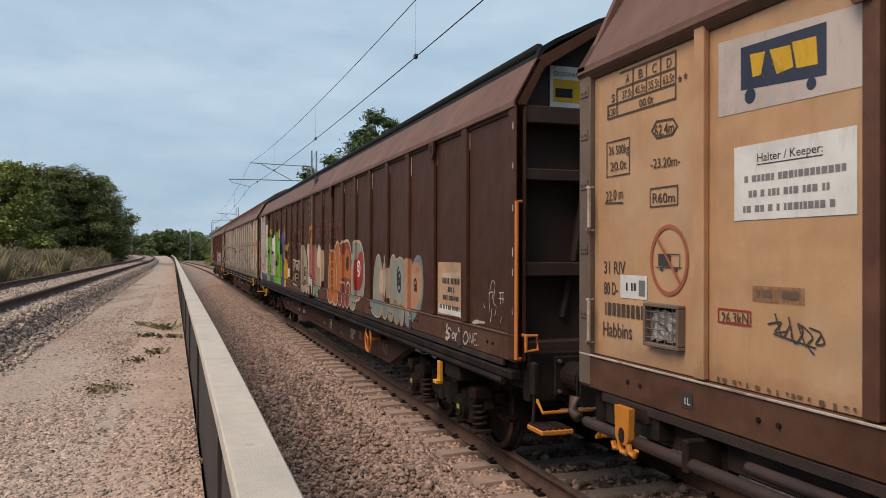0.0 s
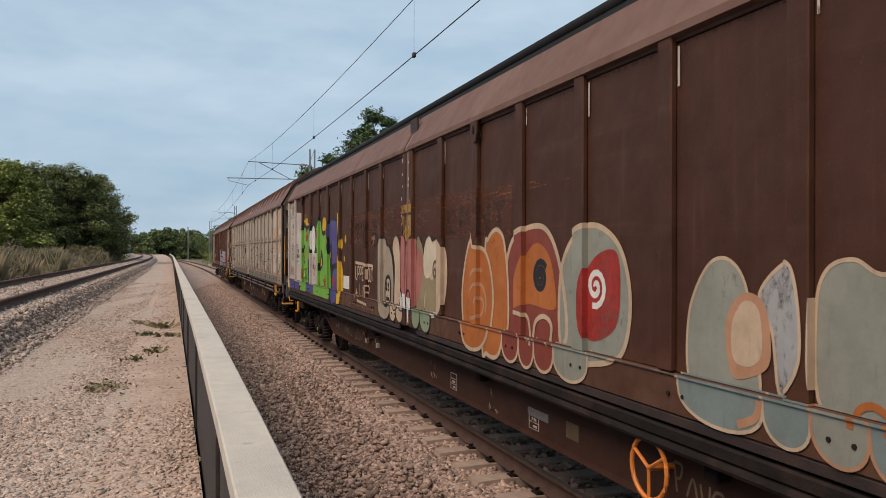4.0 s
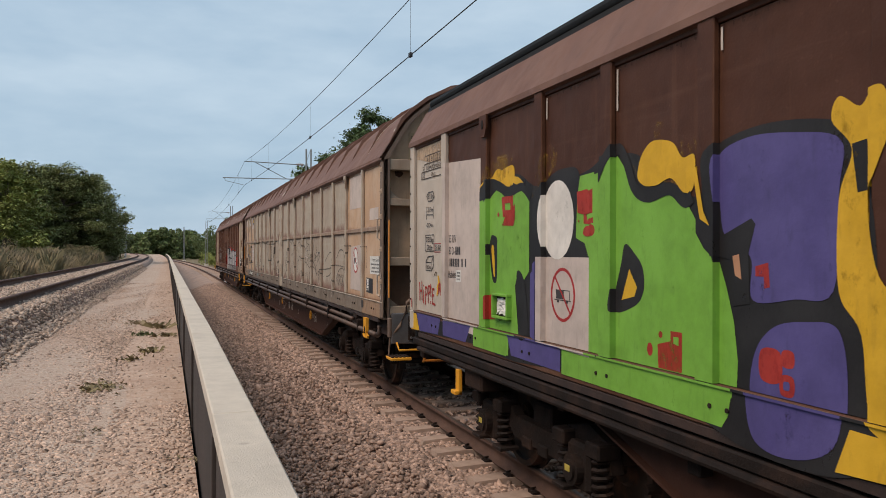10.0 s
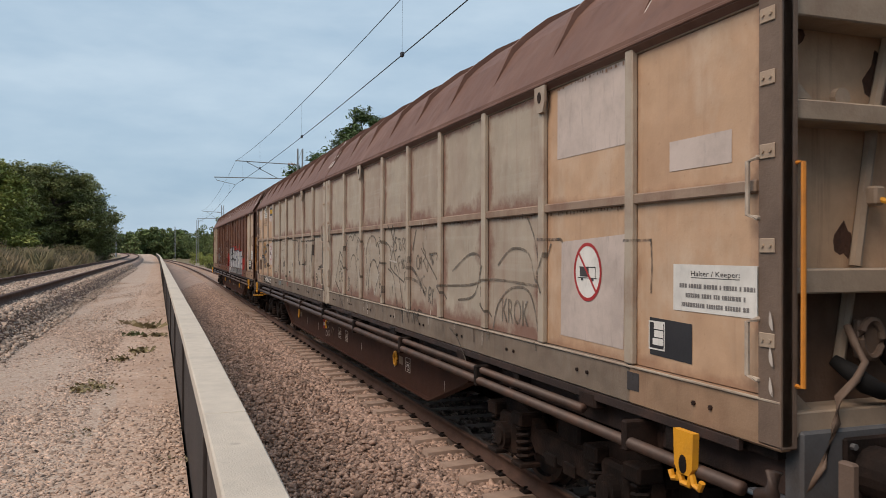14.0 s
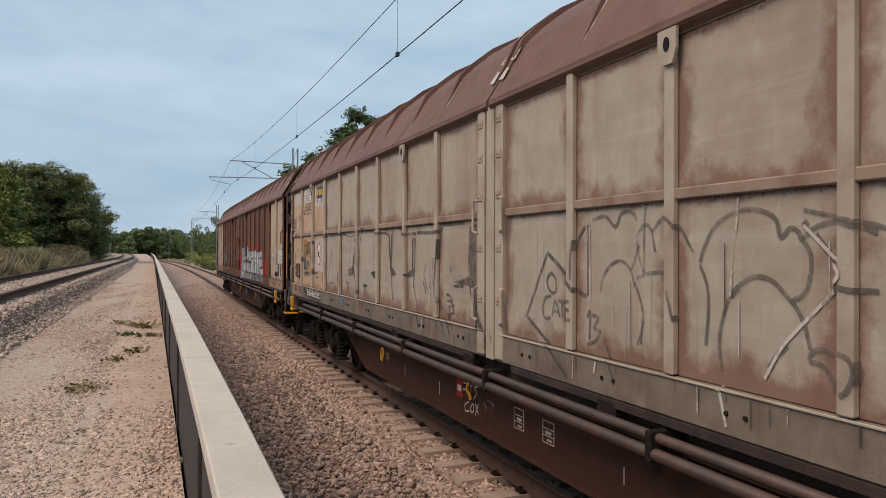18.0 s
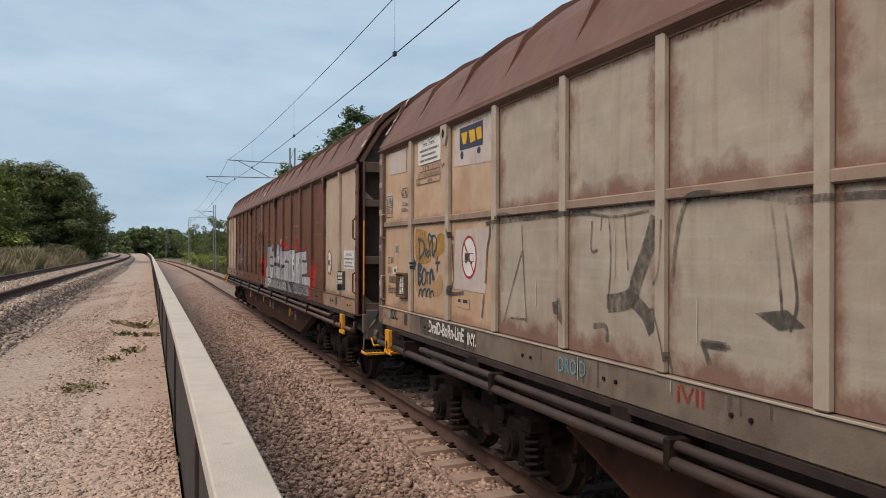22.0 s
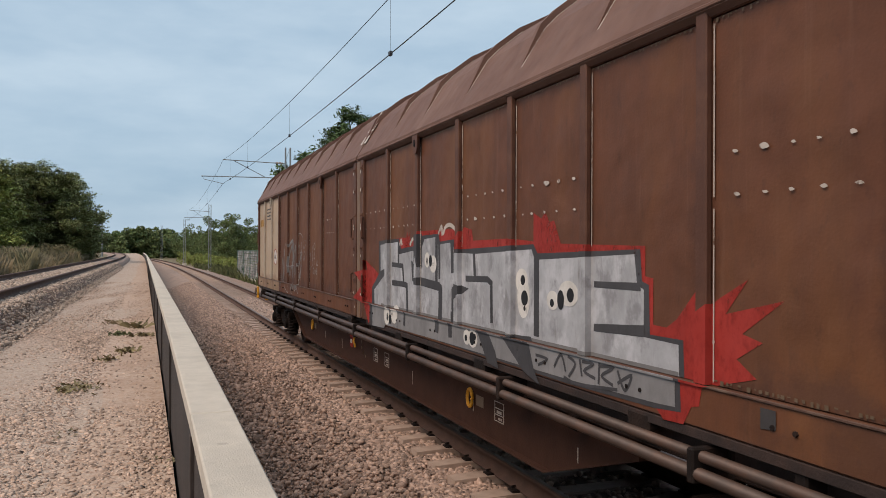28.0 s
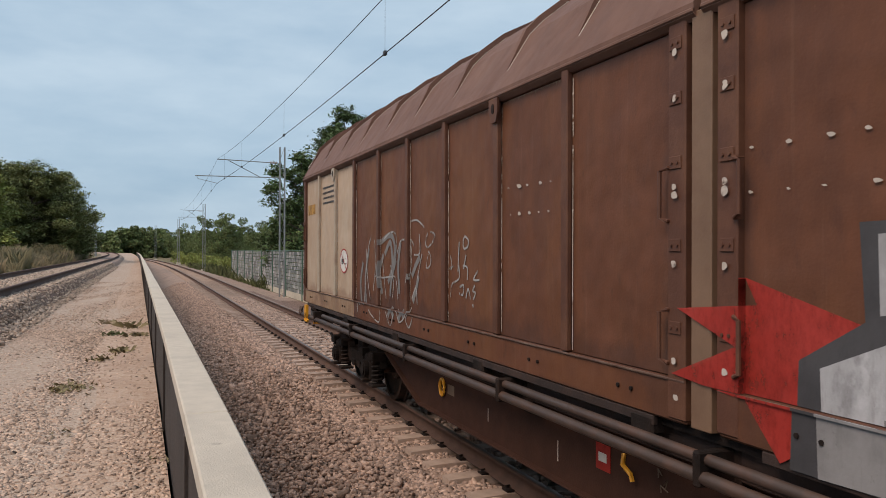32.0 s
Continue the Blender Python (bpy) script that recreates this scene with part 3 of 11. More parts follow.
def track(name, cx, top, label, n_near, y_from, short=1.0, sunk=0.0):
    root = tagged(new(name), label, "railway track")
    for s in (-0.7535, 0.7535):
        rail(cx + s, top, root, sunk == 0)
    for k in range(n_near):
        y = y_from + 0.6 * k
        b = float(bend(y))
        ob = part("sleeper", SLEEPER_ME, M_SLEEPER, root)
        ob.location = (cx + b + random.uniform(-0.02, 0.02), y + random.uniform(-0.012, 0.012), top - 0.375 - sunk + random.uniform(-0.006, 0.006))
        ob.scale = (short, 1, 1)
        ob.rotation_euler = (0, 0, random.uniform(-0.008, 0.008))
        if y < 26:
            for s in (-0.7535, 0.7535):
                c = part("rail_clip", CLIP_ME, M_UNDER, root)
                c.location = (cx + s + b, y, top - 0.163)
    vs, fs = [], []
    base = np.array([v.co for v in SLEEPER_ME.vertices])
    k = n_near
    tris = []
    for p in SLEEPER_ME.polygons:
        q = list(p.vertices)
        tris += [(q[0], q[i], q[i + 1]) for i in range(1, len(q) - 1)]
    tris = np.array(tris)
    while y_from + 0.6 * k < 170:
        y = y_from + 0.6 * k
        fs.append(tris + len(vs) * len(base))
        vs.append(base * [short, 1, 1] + [cx + float(bend(y)), y, top - 0.375 - sunk])
        k += 1
    tagged(part("far_sleeper_bed", raw("far_sleeper_bed", np.concatenate(vs), np.concatenate(fs), M_SLEEPER), M_SLEEPER, root), kind="stuff")
    return root


track("railway_track", TRACK_X, 0.0, "rusty steel rails on concrete sleepers in brown ballast", 100, 0.24)
track("side_track", LEFT_X, LEFT_Z, "empty rusty track on a raised bed of grey ballast", 75, 6.0, 0.84, 0.02)


# ---------------------------------------------------------------- loose stones
def ico():
    bm = bmesh.new()
    bmesh.ops.create_icosphere(bm, subdivisions=1, radius=1.0)
    v = np.array([x.co for x in bm.verts])
    bm.verts.index_update()
    f = np.array([[y.index for y in x.verts] for x in bm.faces])
    bm.free()
    return v, f


ICO_V, ICO_F = ico()


def stones(name, pts, size, material, label, seed, flat=0.7):
    """Many angular stones, one mesh of kind stuff."""
    r = np.random.default_rng(seed)
    n = len(pts)
    nv = len(ICO_V)
    s = size * np.exp(r.normal(0, 0.28, n))
    v = ICO_V[None] + r.normal(0, 0.27, (n, nv, 3))
    v = v / (np.abs(v) ** 3.5).sum(2, keepdims=True) ** (1 / 3.5) * (1 + r.normal(0, 0.10, (n, nv, 1))) * 0.92
    v = v * r.uniform(0.55, 1.25, (n, 1, 3)) * [1, 1, flat]
    a, b = r.uniform(0, 6.28, n), r.normal(0, 0.5, n)
    ca, sa, cb, sb = np.cos(a)[:, None], np.sin(a)[:, None], np.cos(b)[:, None], np.sin(b)[:, None]
    x, y, z = v[..., 0], v[..., 1], v[..., 2]
    y, z = cb * y - sb * z, sb * y + cb * z
    x, y = ca * x - sa * y, sa * x + ca * y
    out = np.stack([x, y, z], 2) * s[:, None, None] + pts[:, None, :]
    f = (ICO_F[None] + (np.arange(n) * nv)[:, None, None]).reshape(-1, 3)
    return tagged(new(name, raw(name, out.reshape(-1, 3), f, material)), label, "gravel", kind="stuff")


def scatter(xs, y0, y1, per_m2, zs, seed, power=1.0, sleepers=False):
    """Points on a bed whose height follows the profile (xs, zs), denser near y0."""
    r = np.random.default_rng(seed)
    n = int((max(xs) - min(xs)) * (y1 - y0) * per_m2)
    x = r.uniform(min(xs), max(xs), n)
    y = y0 + (y1 - y0) * r.uniform(0, 1, n) ** power
    z = np.interp(x, xs, zs)
    if sleepers:  # leave the tops of the sleepers mostly bare
        k = np.abs((y - 0.24 + 0.3) % 0.6 - 0.3)
        ok = (x < TRACK_X - 1.33) | (k > 0.125) | (r.random(n) < 0.04)
        x, y, z = x[ok], y[ok], z[ok]
    return np.stack([x + bend(y) + wall_lean(y) * lean_share(x), y, z], 1)


RB_X, RB_Z = [0.9, 1.5, 2.1, 2.5, 2.75, 3.25], [-0.74, -0.6, -0.33, -0.225, -0.215, -0.215]
stones("ballast_stones", np.concatenate([scatter(RB_X, 3.5, 12, 1150, RB_Z, 1, 1.0, True), scatter([0.9, 2.4], 3.5, 30, 300, [-0.72, -0.2], 18), scatter(RB_X, 12, 24, 640, RB_Z, 2, 1.0, True), scatter(RB_X, 24, 60, 230, RB_Z, 3, 1.0, True)]), 0.030, M_STONE, "coarse brown-grey ballast stones beside the rail", 11)
stones("inner_ballast_stones", np.concatenate([scatter([3.45, 4.8], 4, 40, 150, [-0.22, -0.22], 4, 1.0, True), scatter([4.95, 6.2], 6, 60, 70, [-0.22, -0.45], 5, 1.0, True)]), 0.034, M_STONE, "ballast stones between and behind the rails", 12)
PX, PZ = [-2.1, -1.95, -1.6, -1.1, -0.45], [0.92, 0.90, 0.835, 0.815, 0.81]
QX, QZ = [-0.45, -0.2, 0.12], [0.818, 0.826, 0.838]
stones("path_gravel", np.concatenate([scatter(PX, 3.0, 7, 2100, PZ, 6), scatter(PX, 7, 14, 1000, PZ, 7), scatter(PX, 14, 34, 260, PZ, 8), scatter(QX, 3, 7, 1100, QZ, 16), scatter(QX, 7, 34, 130, QZ, 17)]), 0.0145, M_PEBBLE, "pale crushed gravel of the trackside path", 13, 0.5)
LX, LZ = [-4.6, -2.2, -2.1, -1.95, -1.7], [1.205, 1.205, 1.16, 0.95, 0.86]
stones("side_ballast_stones", np.concatenate([scatter(LX, 5, 18, 420, LZ, 9), scatter(LX, 18, 60, 170, LZ, 10)]), 0.027, M_GREYSTONE, "grey ballast stones of the side track", 14)


# ---------------------------------------------------------------- freight wagons
# wagon space: x across (the path's side is negative), y along the train from the leading end, z up from the rail head
PX_, RX_, SX_ = -1.370, -1.415, -1.400
Z_SILL, Z_PAN, Z_EAVE = 1.18, 1.425, 3.385
ROOF_C = [(-1.425, 3.37), (-1.425, 3.43), (-1.32, 3.60), (-1.11, 3.93), (-0.98, 4.06), (-0.75, 4.24), (-0.40, 4.42), (0.0, 4.50)]
ROOF_B = [(-1.425, 3.37), (-1.425, 3.42), (-1.21, 3.80)]
TOP_B = [(-1.20, 3.80), (-1.16, 3.90), (-1.02, 3.99), (-0.60, 4.20), (-0.3, 4.30), (0.0, 4.34)]
RIBS_C = [1.29, 2.50, 3.66, 4.87, 6.03, 7.20, 8.42, 9.57]
RIBS_C = RIBS_C + [22.0 - u for u in reversed(RIBS_C)]
RIBS_A = RIBS_C[:-1] + [20.64]
RIBS_B = [1.02, 2.08, 3.12, 4.17, 5.22, 6.27, 7.32, 8.36, 9.43, 12.11, 13.06, 14.11, 15.14, 16.28, 17.32, 18.35, 19.50, 20.65]


def mirror(half):
    return half + [(-x, z) for x, z in reversed(half[:-1])] if half[-1][0] == 0 else half + [(-x, z) for x, z in reversed(half)]


def shell(half, y0, y1, thick=0.03):
    """A roof sheet of the given half outline, both sides, with thickness."""
    outer = mirror(half)
    inner = [(x * 0.975, z - thick) for x, z in outer]
    return Geo().prism(outer + inner[::-1], y0, y1)


def band(half, y0, y1, proud, lo=2):
    """A raised hoop over the roof."""
    o = mirror(half[lo:])
    out = [(x * (1 + proud * 0.55), z + proud) for x, z in o]
    out[0], out[-1] = o[0], o[-1]
    return Geo().prism(out + [(x, z - 0.01) for x, z in reversed(o)], y0, y1)


def bogie(wagon, uc):
    g = Geo()
    side = [(-1.28, 0.50), (-1.22, 0.72), (-0.95, 0.80), (-0.62, 0.74), (-0.42, 0.60), (0.42, 0.60), (0.62, 0.74), (0.95, 0.80), (1.22, 0.72), (1.28, 0.50), (1.12, 0.46), (0.98, 0.62), (0.70, 0.60), (0.45, 0.40), (-0.45, 0.40), (-0.70, 0.60), (-0.98, 0.62), (-1.12, 0.46)]
    for s in (-1, 1):
        g.prism([(uc + a, z) for a, z in side], s * 1.06 - 0.05, s * 1.06 + 0.05, "x")
    g.box(-1.05, 1.05, uc - 0.18, uc + 0.18, 0.45, 0.78, 0.02)
    for a in (-1.2, 1.2):
        g.box(-1.0, 1.0, uc + a - 0.05, uc + a + 0.05, 0.55, 0.66, 0.01)
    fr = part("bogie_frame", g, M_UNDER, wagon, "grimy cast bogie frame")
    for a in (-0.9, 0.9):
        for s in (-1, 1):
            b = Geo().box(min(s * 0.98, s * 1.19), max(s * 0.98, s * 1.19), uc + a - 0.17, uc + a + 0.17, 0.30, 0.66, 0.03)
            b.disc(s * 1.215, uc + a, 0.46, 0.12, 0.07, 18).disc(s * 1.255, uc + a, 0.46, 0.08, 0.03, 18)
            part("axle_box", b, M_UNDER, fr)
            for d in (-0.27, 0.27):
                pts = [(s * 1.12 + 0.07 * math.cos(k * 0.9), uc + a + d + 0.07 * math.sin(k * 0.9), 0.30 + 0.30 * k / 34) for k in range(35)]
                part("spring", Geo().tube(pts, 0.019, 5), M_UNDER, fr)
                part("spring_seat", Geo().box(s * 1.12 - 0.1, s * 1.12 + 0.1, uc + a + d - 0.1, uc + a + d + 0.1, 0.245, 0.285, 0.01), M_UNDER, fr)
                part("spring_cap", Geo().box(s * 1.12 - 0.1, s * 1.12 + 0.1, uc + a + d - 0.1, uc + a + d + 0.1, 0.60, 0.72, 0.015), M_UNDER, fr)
    for a in (-0.9, 0.9):
        w = Geo()
        for s in (-1, 1):
            n = 32
            rings = [(s * 0.690, 0.49), (s * 0.720, 0.495), (s * 0.725, 0.462), (s * 0.818, 0.456), (s * 0.825, 0.40), (s * 0.79, 0.385), (s * 0.765, 0.17), (s * 0.80, 0.14), (s * 0.80, 0.09)]
            o = len(w.v)
            for x, r in rings:
                w.v += [(x, r * math.cos(2 * math.pi * k / n), r * math.sin(2 * math.pi * k / n)) for k in range(n)]
            for i in range(len(rings) - 1):
                w.f += [(o + i * n + k, o + i * n + (k + 1) % n, o + (i + 1) * n + (k + 1) % n, o + (i + 1) * n + k) for k in range(n)]
            w.f.append(tuple(o + k for k in range(n)))
        w.tube([(-1.1, 0, 0), (1.1, 0, 0)], 0.08, 12)
        ws = part("wheelset", w, M_WHEEL, wagon, "worn steel wheelset")
        ws.location = (0, uc + a, 0.46)
        WHEELSETS.append((ws, uc + a))


WHEELSETS, WAGONS = [], []


def grab(wagon, material, pts, r=0.013, name="grab_handle"):
    return part(name, Geo().tube(pts, r, 7), material, wagon)


def hook_clamp(wagon, u, z0, z1, x=-1.47, coat=None):
    g = Geo()
    w = 0.085
    out = [(u - w, z1), (u + w, z1), (u + w * 0.9, z0 + 0.10), (u + w * 0.55, z0 + 0.06), (u - w * 0.55, z0 + 0.06), (u - w * 0.9, z0 + 0.10)]
    g.prism(out, x - 0.02, x + 0.02, "x")
    for s in (-1, 1):
        g.tube([(x, u + s * 0.05, z0 + 0.07), (x, u + s * 0.07, z0 + 0.02), (x, u + s * 0.115, z0 + 0.01), (x, u + s * 0.135, z0 + 0.05)], 0.018, 6)
    g.tube([(x, u - 0.05, z0 + 0.06), (x, u - 0.03, z0 + 0.01), (x, u + 0.03, z0 + 0.01), (x, u + 0.05, z0 + 0.06)], 0.02, 6)
    ob = part("hook_clamp", g, coat or M_YELLOW, wagon, "yellow painted steel hook")
    # dark disc laid on for the shade in the hook's eye
    h = Geo()
    n = 14
    h.prism([(u + 0.032 * math.cos(6.283 * k / n), z0 + 0.115 + 0.05 * math.sin(6.283 * k / n)) for k in range(n)], x - 0.024, x - 0.018, "x")
    part("hook_eye", h, M_UNDER, ob)


def buffers(wagon, u_end, sgn, head_mat):
    """Headstock, two buffers, coupling and hoses at one end; sgn is the way that end faces."""
    hs = part("headstock", Geo().box(-1.28, 1.28, min(u_end, u_end - sgn * 0.12), max(u_end, u_end - sgn * 0.12), 0.84, 1.27, 0.015), head_mat, wagon, "grey painted steel headstock")
    for s in (-1, 1):
        x = s * 0.875
        g = Geo().box(x - 0.17, x + 0.17, min(u_end, u_end + sgn * 0.03), max(u_end, u_end + sgn * 0.03), 0.89, 1.23, 0.012)
        g.tube([(x, u_end + sgn * 0.03, 1.06), (x, u_end + sgn * 0.30, 1.06)], 0.125, 18)
        g.tube([(x, u_end + sgn * 0.30, 1.06), (x, u_end + sgn * 0.56, 1.06)], 0.095, 18)
        b = part("buffer", g, M_UNDER, wagon, "black greasy buffer with square base plate", smooth=False)
        f = Geo()
        a = u_end + sgn * 0.56
        out = [(x - 0.23, 0.98), (x - 0.2, 0.9), (x + 0.2, 0.9), (x + 0.23, 0.98), (x + 0.23, 1.14), (x + 0.2, 1.22), (x - 0.2, 1.22), (x - 0.23, 1.14)]
        part("buffer_face", f.prism(out, min(a, a + sgn * 0.05), max(a, a + sgn * 0.05)), M_BLACK, b)
        for dx in (-0.13, 0.13):
            for dz in (-0.13, 0.13):
                part("bolt", Geo().tube([(x + dx, u_end + sgn * 0.03, 1.06 + dz), (x + dx, u_end + sgn * 0.055, 1.06 + dz)], 0.016, 6), M_GREYSTEEL, b)
    part("draw_hook", Geo().tube([(0, u_end, 1.03), (0, u_end + sgn * 0.25, 1.03), (0, u_end + sgn * 0.34, 0.97), (0, u_end + sgn * 0.3, 0.9)], 0.04, 8), M_UNDER, wagon)
    part("brake_hose", Geo().tube([(-0.35, u_end, 0.95), (-0.37, u_end + sgn * 0.18, 0.85), (-0.3, u_end + sgn * 0.38, 0.62), (-0.1, u_end + sgn * 0.55, 0.6)], 0.026, 8), M_BLACK, wagon)
    part("shunter_handle", Geo().tube([(-1.2, u_end, 0.86), (-1.2, u_end + sgn * 0.12, 0.77), (-0.72, u_end + sgn * 0.12, 0.77), (-0.72, u_end, 0.86)], 0.016, 7), M_AMBER if head_mat is M_UNDER else M_YELLOW, wagon, "yellow handrail under the buffer")


def end_wall(wagon, u, sgn, half, wall_mat, beam_mat, top_mat):
    """One end of the body: recessed sheet, corner posts, three beams and a gable."""
    a = u - sgn * 0.22
    outl = mirror([(max(x * 0.985, -1.325) if z < 3.5 else x * 0.985, z - 0.02) for x, z in half[1:]])
    out = [(-1.36, 1.2)] + outl + [(1.36, 1.2)]
    part("end_sheet", Geo().prism(out, min(a, a - sgn * 0.05), max(a, a - sgn * 0.05)), wall_mat, wagon, "stained steel end wall")
    if wall_mat is M_ENDDIRTY:
        part("lower_end_sheet", Geo().box(-1.34, 1.34, min(a, a + sgn * 0.006), max(a, a + sgn * 0.006), 1.21, 1.95, 0.002), M_ENDRUST, wagon, "rusty lower sheet of the end wall")
        r = random.Random(9)
        for cx, cz, sc in ((-0.52, 3.02, 0.15), (-0.30, 3.12, 0.10), (-0.80, 2.18, 0.07), (-1.12, 3.22, 0.06)):
            pts = [(cx + sc * (0.7 + 0.5 * r.random()) * math.cos(0.5236 * k), cz + 1.3 * sc * (0.6 + 0.6 * r.random()) * math.sin(0.5236 * k)) for k in range(12)]
            part("rust_scab", Geo().prism(pts, min(a, a + sgn * 0.004), max(a, a + sgn * 0.004)), M_SCAB, wagon, "flaking patch of dark rust")
    for z, h in ((3.32, 0.075), (2.80, 0.05), (1.98, 0.06), (1.3, 0.06)):
        part("end_beam", Geo().box(-1.36, 1.36, min(a, u - sgn * 0.02), max(a, u - sgn * 0.02), z - h, z + h, 0.008), beam_mat, wagon)
    for s in (-1, 1):
        part("corner_post", Geo().box(min(s * 1.40, s * 1.30), max(s * 1.40, s * 1.30), min(u, u - sgn * 0.145), max(u, u - sgn * 0.145), 1.19, 3.40, 0.008), top_mat, wagon)
        for (xa, za), (xb, zb) in (((0.54, 3.24), (0.635, 2.86)), ((0.65, 2.75), (0.76, 2.05)), ((0.80, 1.92), (0.87, 1.55))):
            part("diagonal_brace", Geo().tube([(s * xa, a + sgn * 0.035, za), (s * xb, a + sgn * 0.035, zb)], 0.032, 7), beam_mat, wagon)
    hoop = mirror([(x, z) for x, z in half])
    inn = [(x * 0.945, z - 0.075) for x, z in hoop]
    part("end_hoop", Geo().prism(hoop + inn[::-1], min(u, u - sgn * 0.1), max(u, u - sgn * 0.1)), top_mat, wagon)


def end_fittings(w):
    """Hoses, levers and brackets on the near end wall."""
    part("lever_rod", Geo().tube([(-0.88, 0.12, 1.75), (-0.90, 0.05, 1.66), (-0.87, 0.02, 1.58), (-0.95, 0.0, 1.50), (-1.06, 0.0, 1.42), (-1.07, 0.0, 1.30), (-1.16, 0.0, 1.10), (-1.25, 0.02, 0.98)], 0.02, 8), M_SKIRT, w, "bent grey lever rod", smooth=True)
    part("air_hose", Geo().tube([(-0.95, 0.14, 1.58), (-0.92, 0.06, 1.53), (-0.86, 0.02, 1.47), (-0.76, 0.02, 1.43), (-0.55, 0.05, 1.42)], [0.03, 0.045, 0.05, 0.042, 0.03], 10), M_BLACK, w, "black rubber air hose", smooth=True)
    n = 14
    rg = Geo()
    rg.tube([(-0.72 + 0.07 * math.cos(6.283 * k / n), 0.12, 1.68 + 0.095 * math.sin(6.283 * k / n)) for k in range(n + 1)], 0.022, 6, False)
    rg.box(-0.80, -0.64, 0.125, 0.166, 1.58, 1.78, 0.01)
    part("ring_bracket", rg, M_SKIRT, w)
    for x in (-0.68, -0.40):
        part("handrail_bracket", Geo().box(x - 0.035, x + 0.035, 0.10, 0.168, 2.36, 2.46, 0.012), M_ENDBEAM, w)
    part("valve_body", Geo().tube([(-0.55, 0.16, 1.6), (-0.55, 0.03, 1.6)], 0.075, 12).tube([(-0.55, 0.03, 1.6), (-0.50, -0.03, 1.62), (-0.40, -0.04, 1.62)], 0.03, 8), M_UNDER, w, smooth=False)
    part("drain_cap", Geo().tube([(-0.90, 0.165, 2.90), (-0.90, 0.13, 2.90)], 0.05, 12), M_ENDBEAM, w)
    for z in (1.36, 2.86, 1.92):
        part("end_gusset", Geo().prism([(-1.30, z), (-1.16, z), (-1.30, z + 0.12)], 0.06, 0.075), M_ENDBEAM, w)


def side_wall(wagon, edges, door_range, panel_mat, rib_mat, frame_mat, mid_rail, rib_skip=(), skirt_mat=None, s=-1, rib_w=0.055, lip=None, rib_up=0.6):
    """One sliding door: frame with its panels, ribs, rail and skirt. edges: rib positions inside; s: the side."""
    u0, u1 = door_range
    X = lambda a: s * abs(a)

    def bx(g, xa, xb, *r):
        return g.box(min(X(xa), X(xb)), max(X(xa), X(xb)), *r)

    fr = Geo()
    bx(fr, 1.33, 1.385, u0 + 0.15, u1 - 0.15, Z_EAVE - 0.05, Z_EAVE, 0.004)
    door = part("sliding_door", fr, frame_mat(11), wagon)
    for a in (u0, u1 - 0.15):
        part("door_post", bx(Geo(), 1.33, 1.41, a, a + 0.15, Z_SILL + 0.02, Z_EAVE, 0.008), frame_mat(a), door)
    brk = [u0 + 0.004] + [e for e in edges if u0 + 0.3 < e < u1 - 0.3 and skirt_mat(e - 0.3) is not skirt_mat(e + 0.3)] + [u1 - 0.004]
    for a, b in zip(brk[:-1], brk[1:]):
        m = skirt_mat((a + b) / 2)
        part("skirt", bx(Geo(), 1.33, 1.40, a, b - 0.001, Z_SILL, Z_PAN - 0.004, 0.012), m, door, "dented lower door skirt")
        part("skirt_lip", bx(Geo(), 1.40, 1.412, a, b - 0.001, Z_PAN - 0.019, Z_PAN - 0.005, 0.003), lip or M_LIP, door, "worn edge of the skirt")
        k = a + 0.5
        while k < b - 0.2:
            part("skirt_bolt", Geo().tube([(s * 1.40, k, 1.30), (s * 1.412, k, 1.30)], 0.014, 6), M_UNDER, door)
            part("skirt_bolt", Geo().tube([(s * 1.40, k + 0.14, 1.30), (s * 1.412, k + 0.14, 1.30)], 0.014, 6), M_UNDER, door)
            k += 1.2
    part("roller_rail", bx(Geo(), 1.36, 1.395, u0 + 0.3, u1 - 0.3, Z_SILL - 0.06, Z_SILL - 0.002, 0.005), M_SOLE, door)
    cuts = [u0 + 0.15] + [e for e in edges if u0 + 0.2 < e < u1 - 0.2] + [u1 - 0.15]
    for a, b in zip(cuts[:-1], cuts[1:]):
        for z0, z1 in ((Z_PAN, mid_rail - 0.001), (mid_rail + 0.001, Z_EAVE - 0.052)) if mid_rail else ((Z_PAN, Z_EAVE - 0.052),):
            part("panel", bx(Geo(), 1.34, 1.37, a + 0.003, b - 0.003, z0, z1, 0.003), panel_mat((a + b) / 2), door)
        if mid_rail:
            part("mid_rail", bx(Geo(), 1.37, 1.402, a + rib_w / 2, b - rib_w / 2, mid_rail - 0.035, mid_rail + 0.03, 0.008), M_RAILC, door)
    for e in cuts[1:-1]:
        part("rib", bx(Geo(), 1.371, 1.415, e - rib_w, e + rib_w * rib_up, Z_PAN + 0.002, Z_EAVE - 0.004, 0.008), rib_mat(e), door)
    return door


def lifting_eye(wagon, u, material):
    g = Geo()
    n = 14
    x = RX_ - 0.008
    outer = [(u - 0.085, 3.37), (u + 0.085, 3.37), (u + 0.085, 3.27), (u + 0.03, 3.17), (u - 0.05, 3.17), (u - 0.085, 3.25)]
    ob = part("lifting_eye", g.prism(outer, x - 0.014, x + 0.004, "x"), material, wagon)
    # solid dark disc that stands for the shaded hole in the plate
    part("eye_hole", Geo().prism([(u + 0.028 * math.cos(6.283 * k / n), 3.285 + 0.042 * math.sin(6.283 * k / n)) for k in range(n)], x - 0.019, x - 0.0141, "x"), M_UNDER, ob)


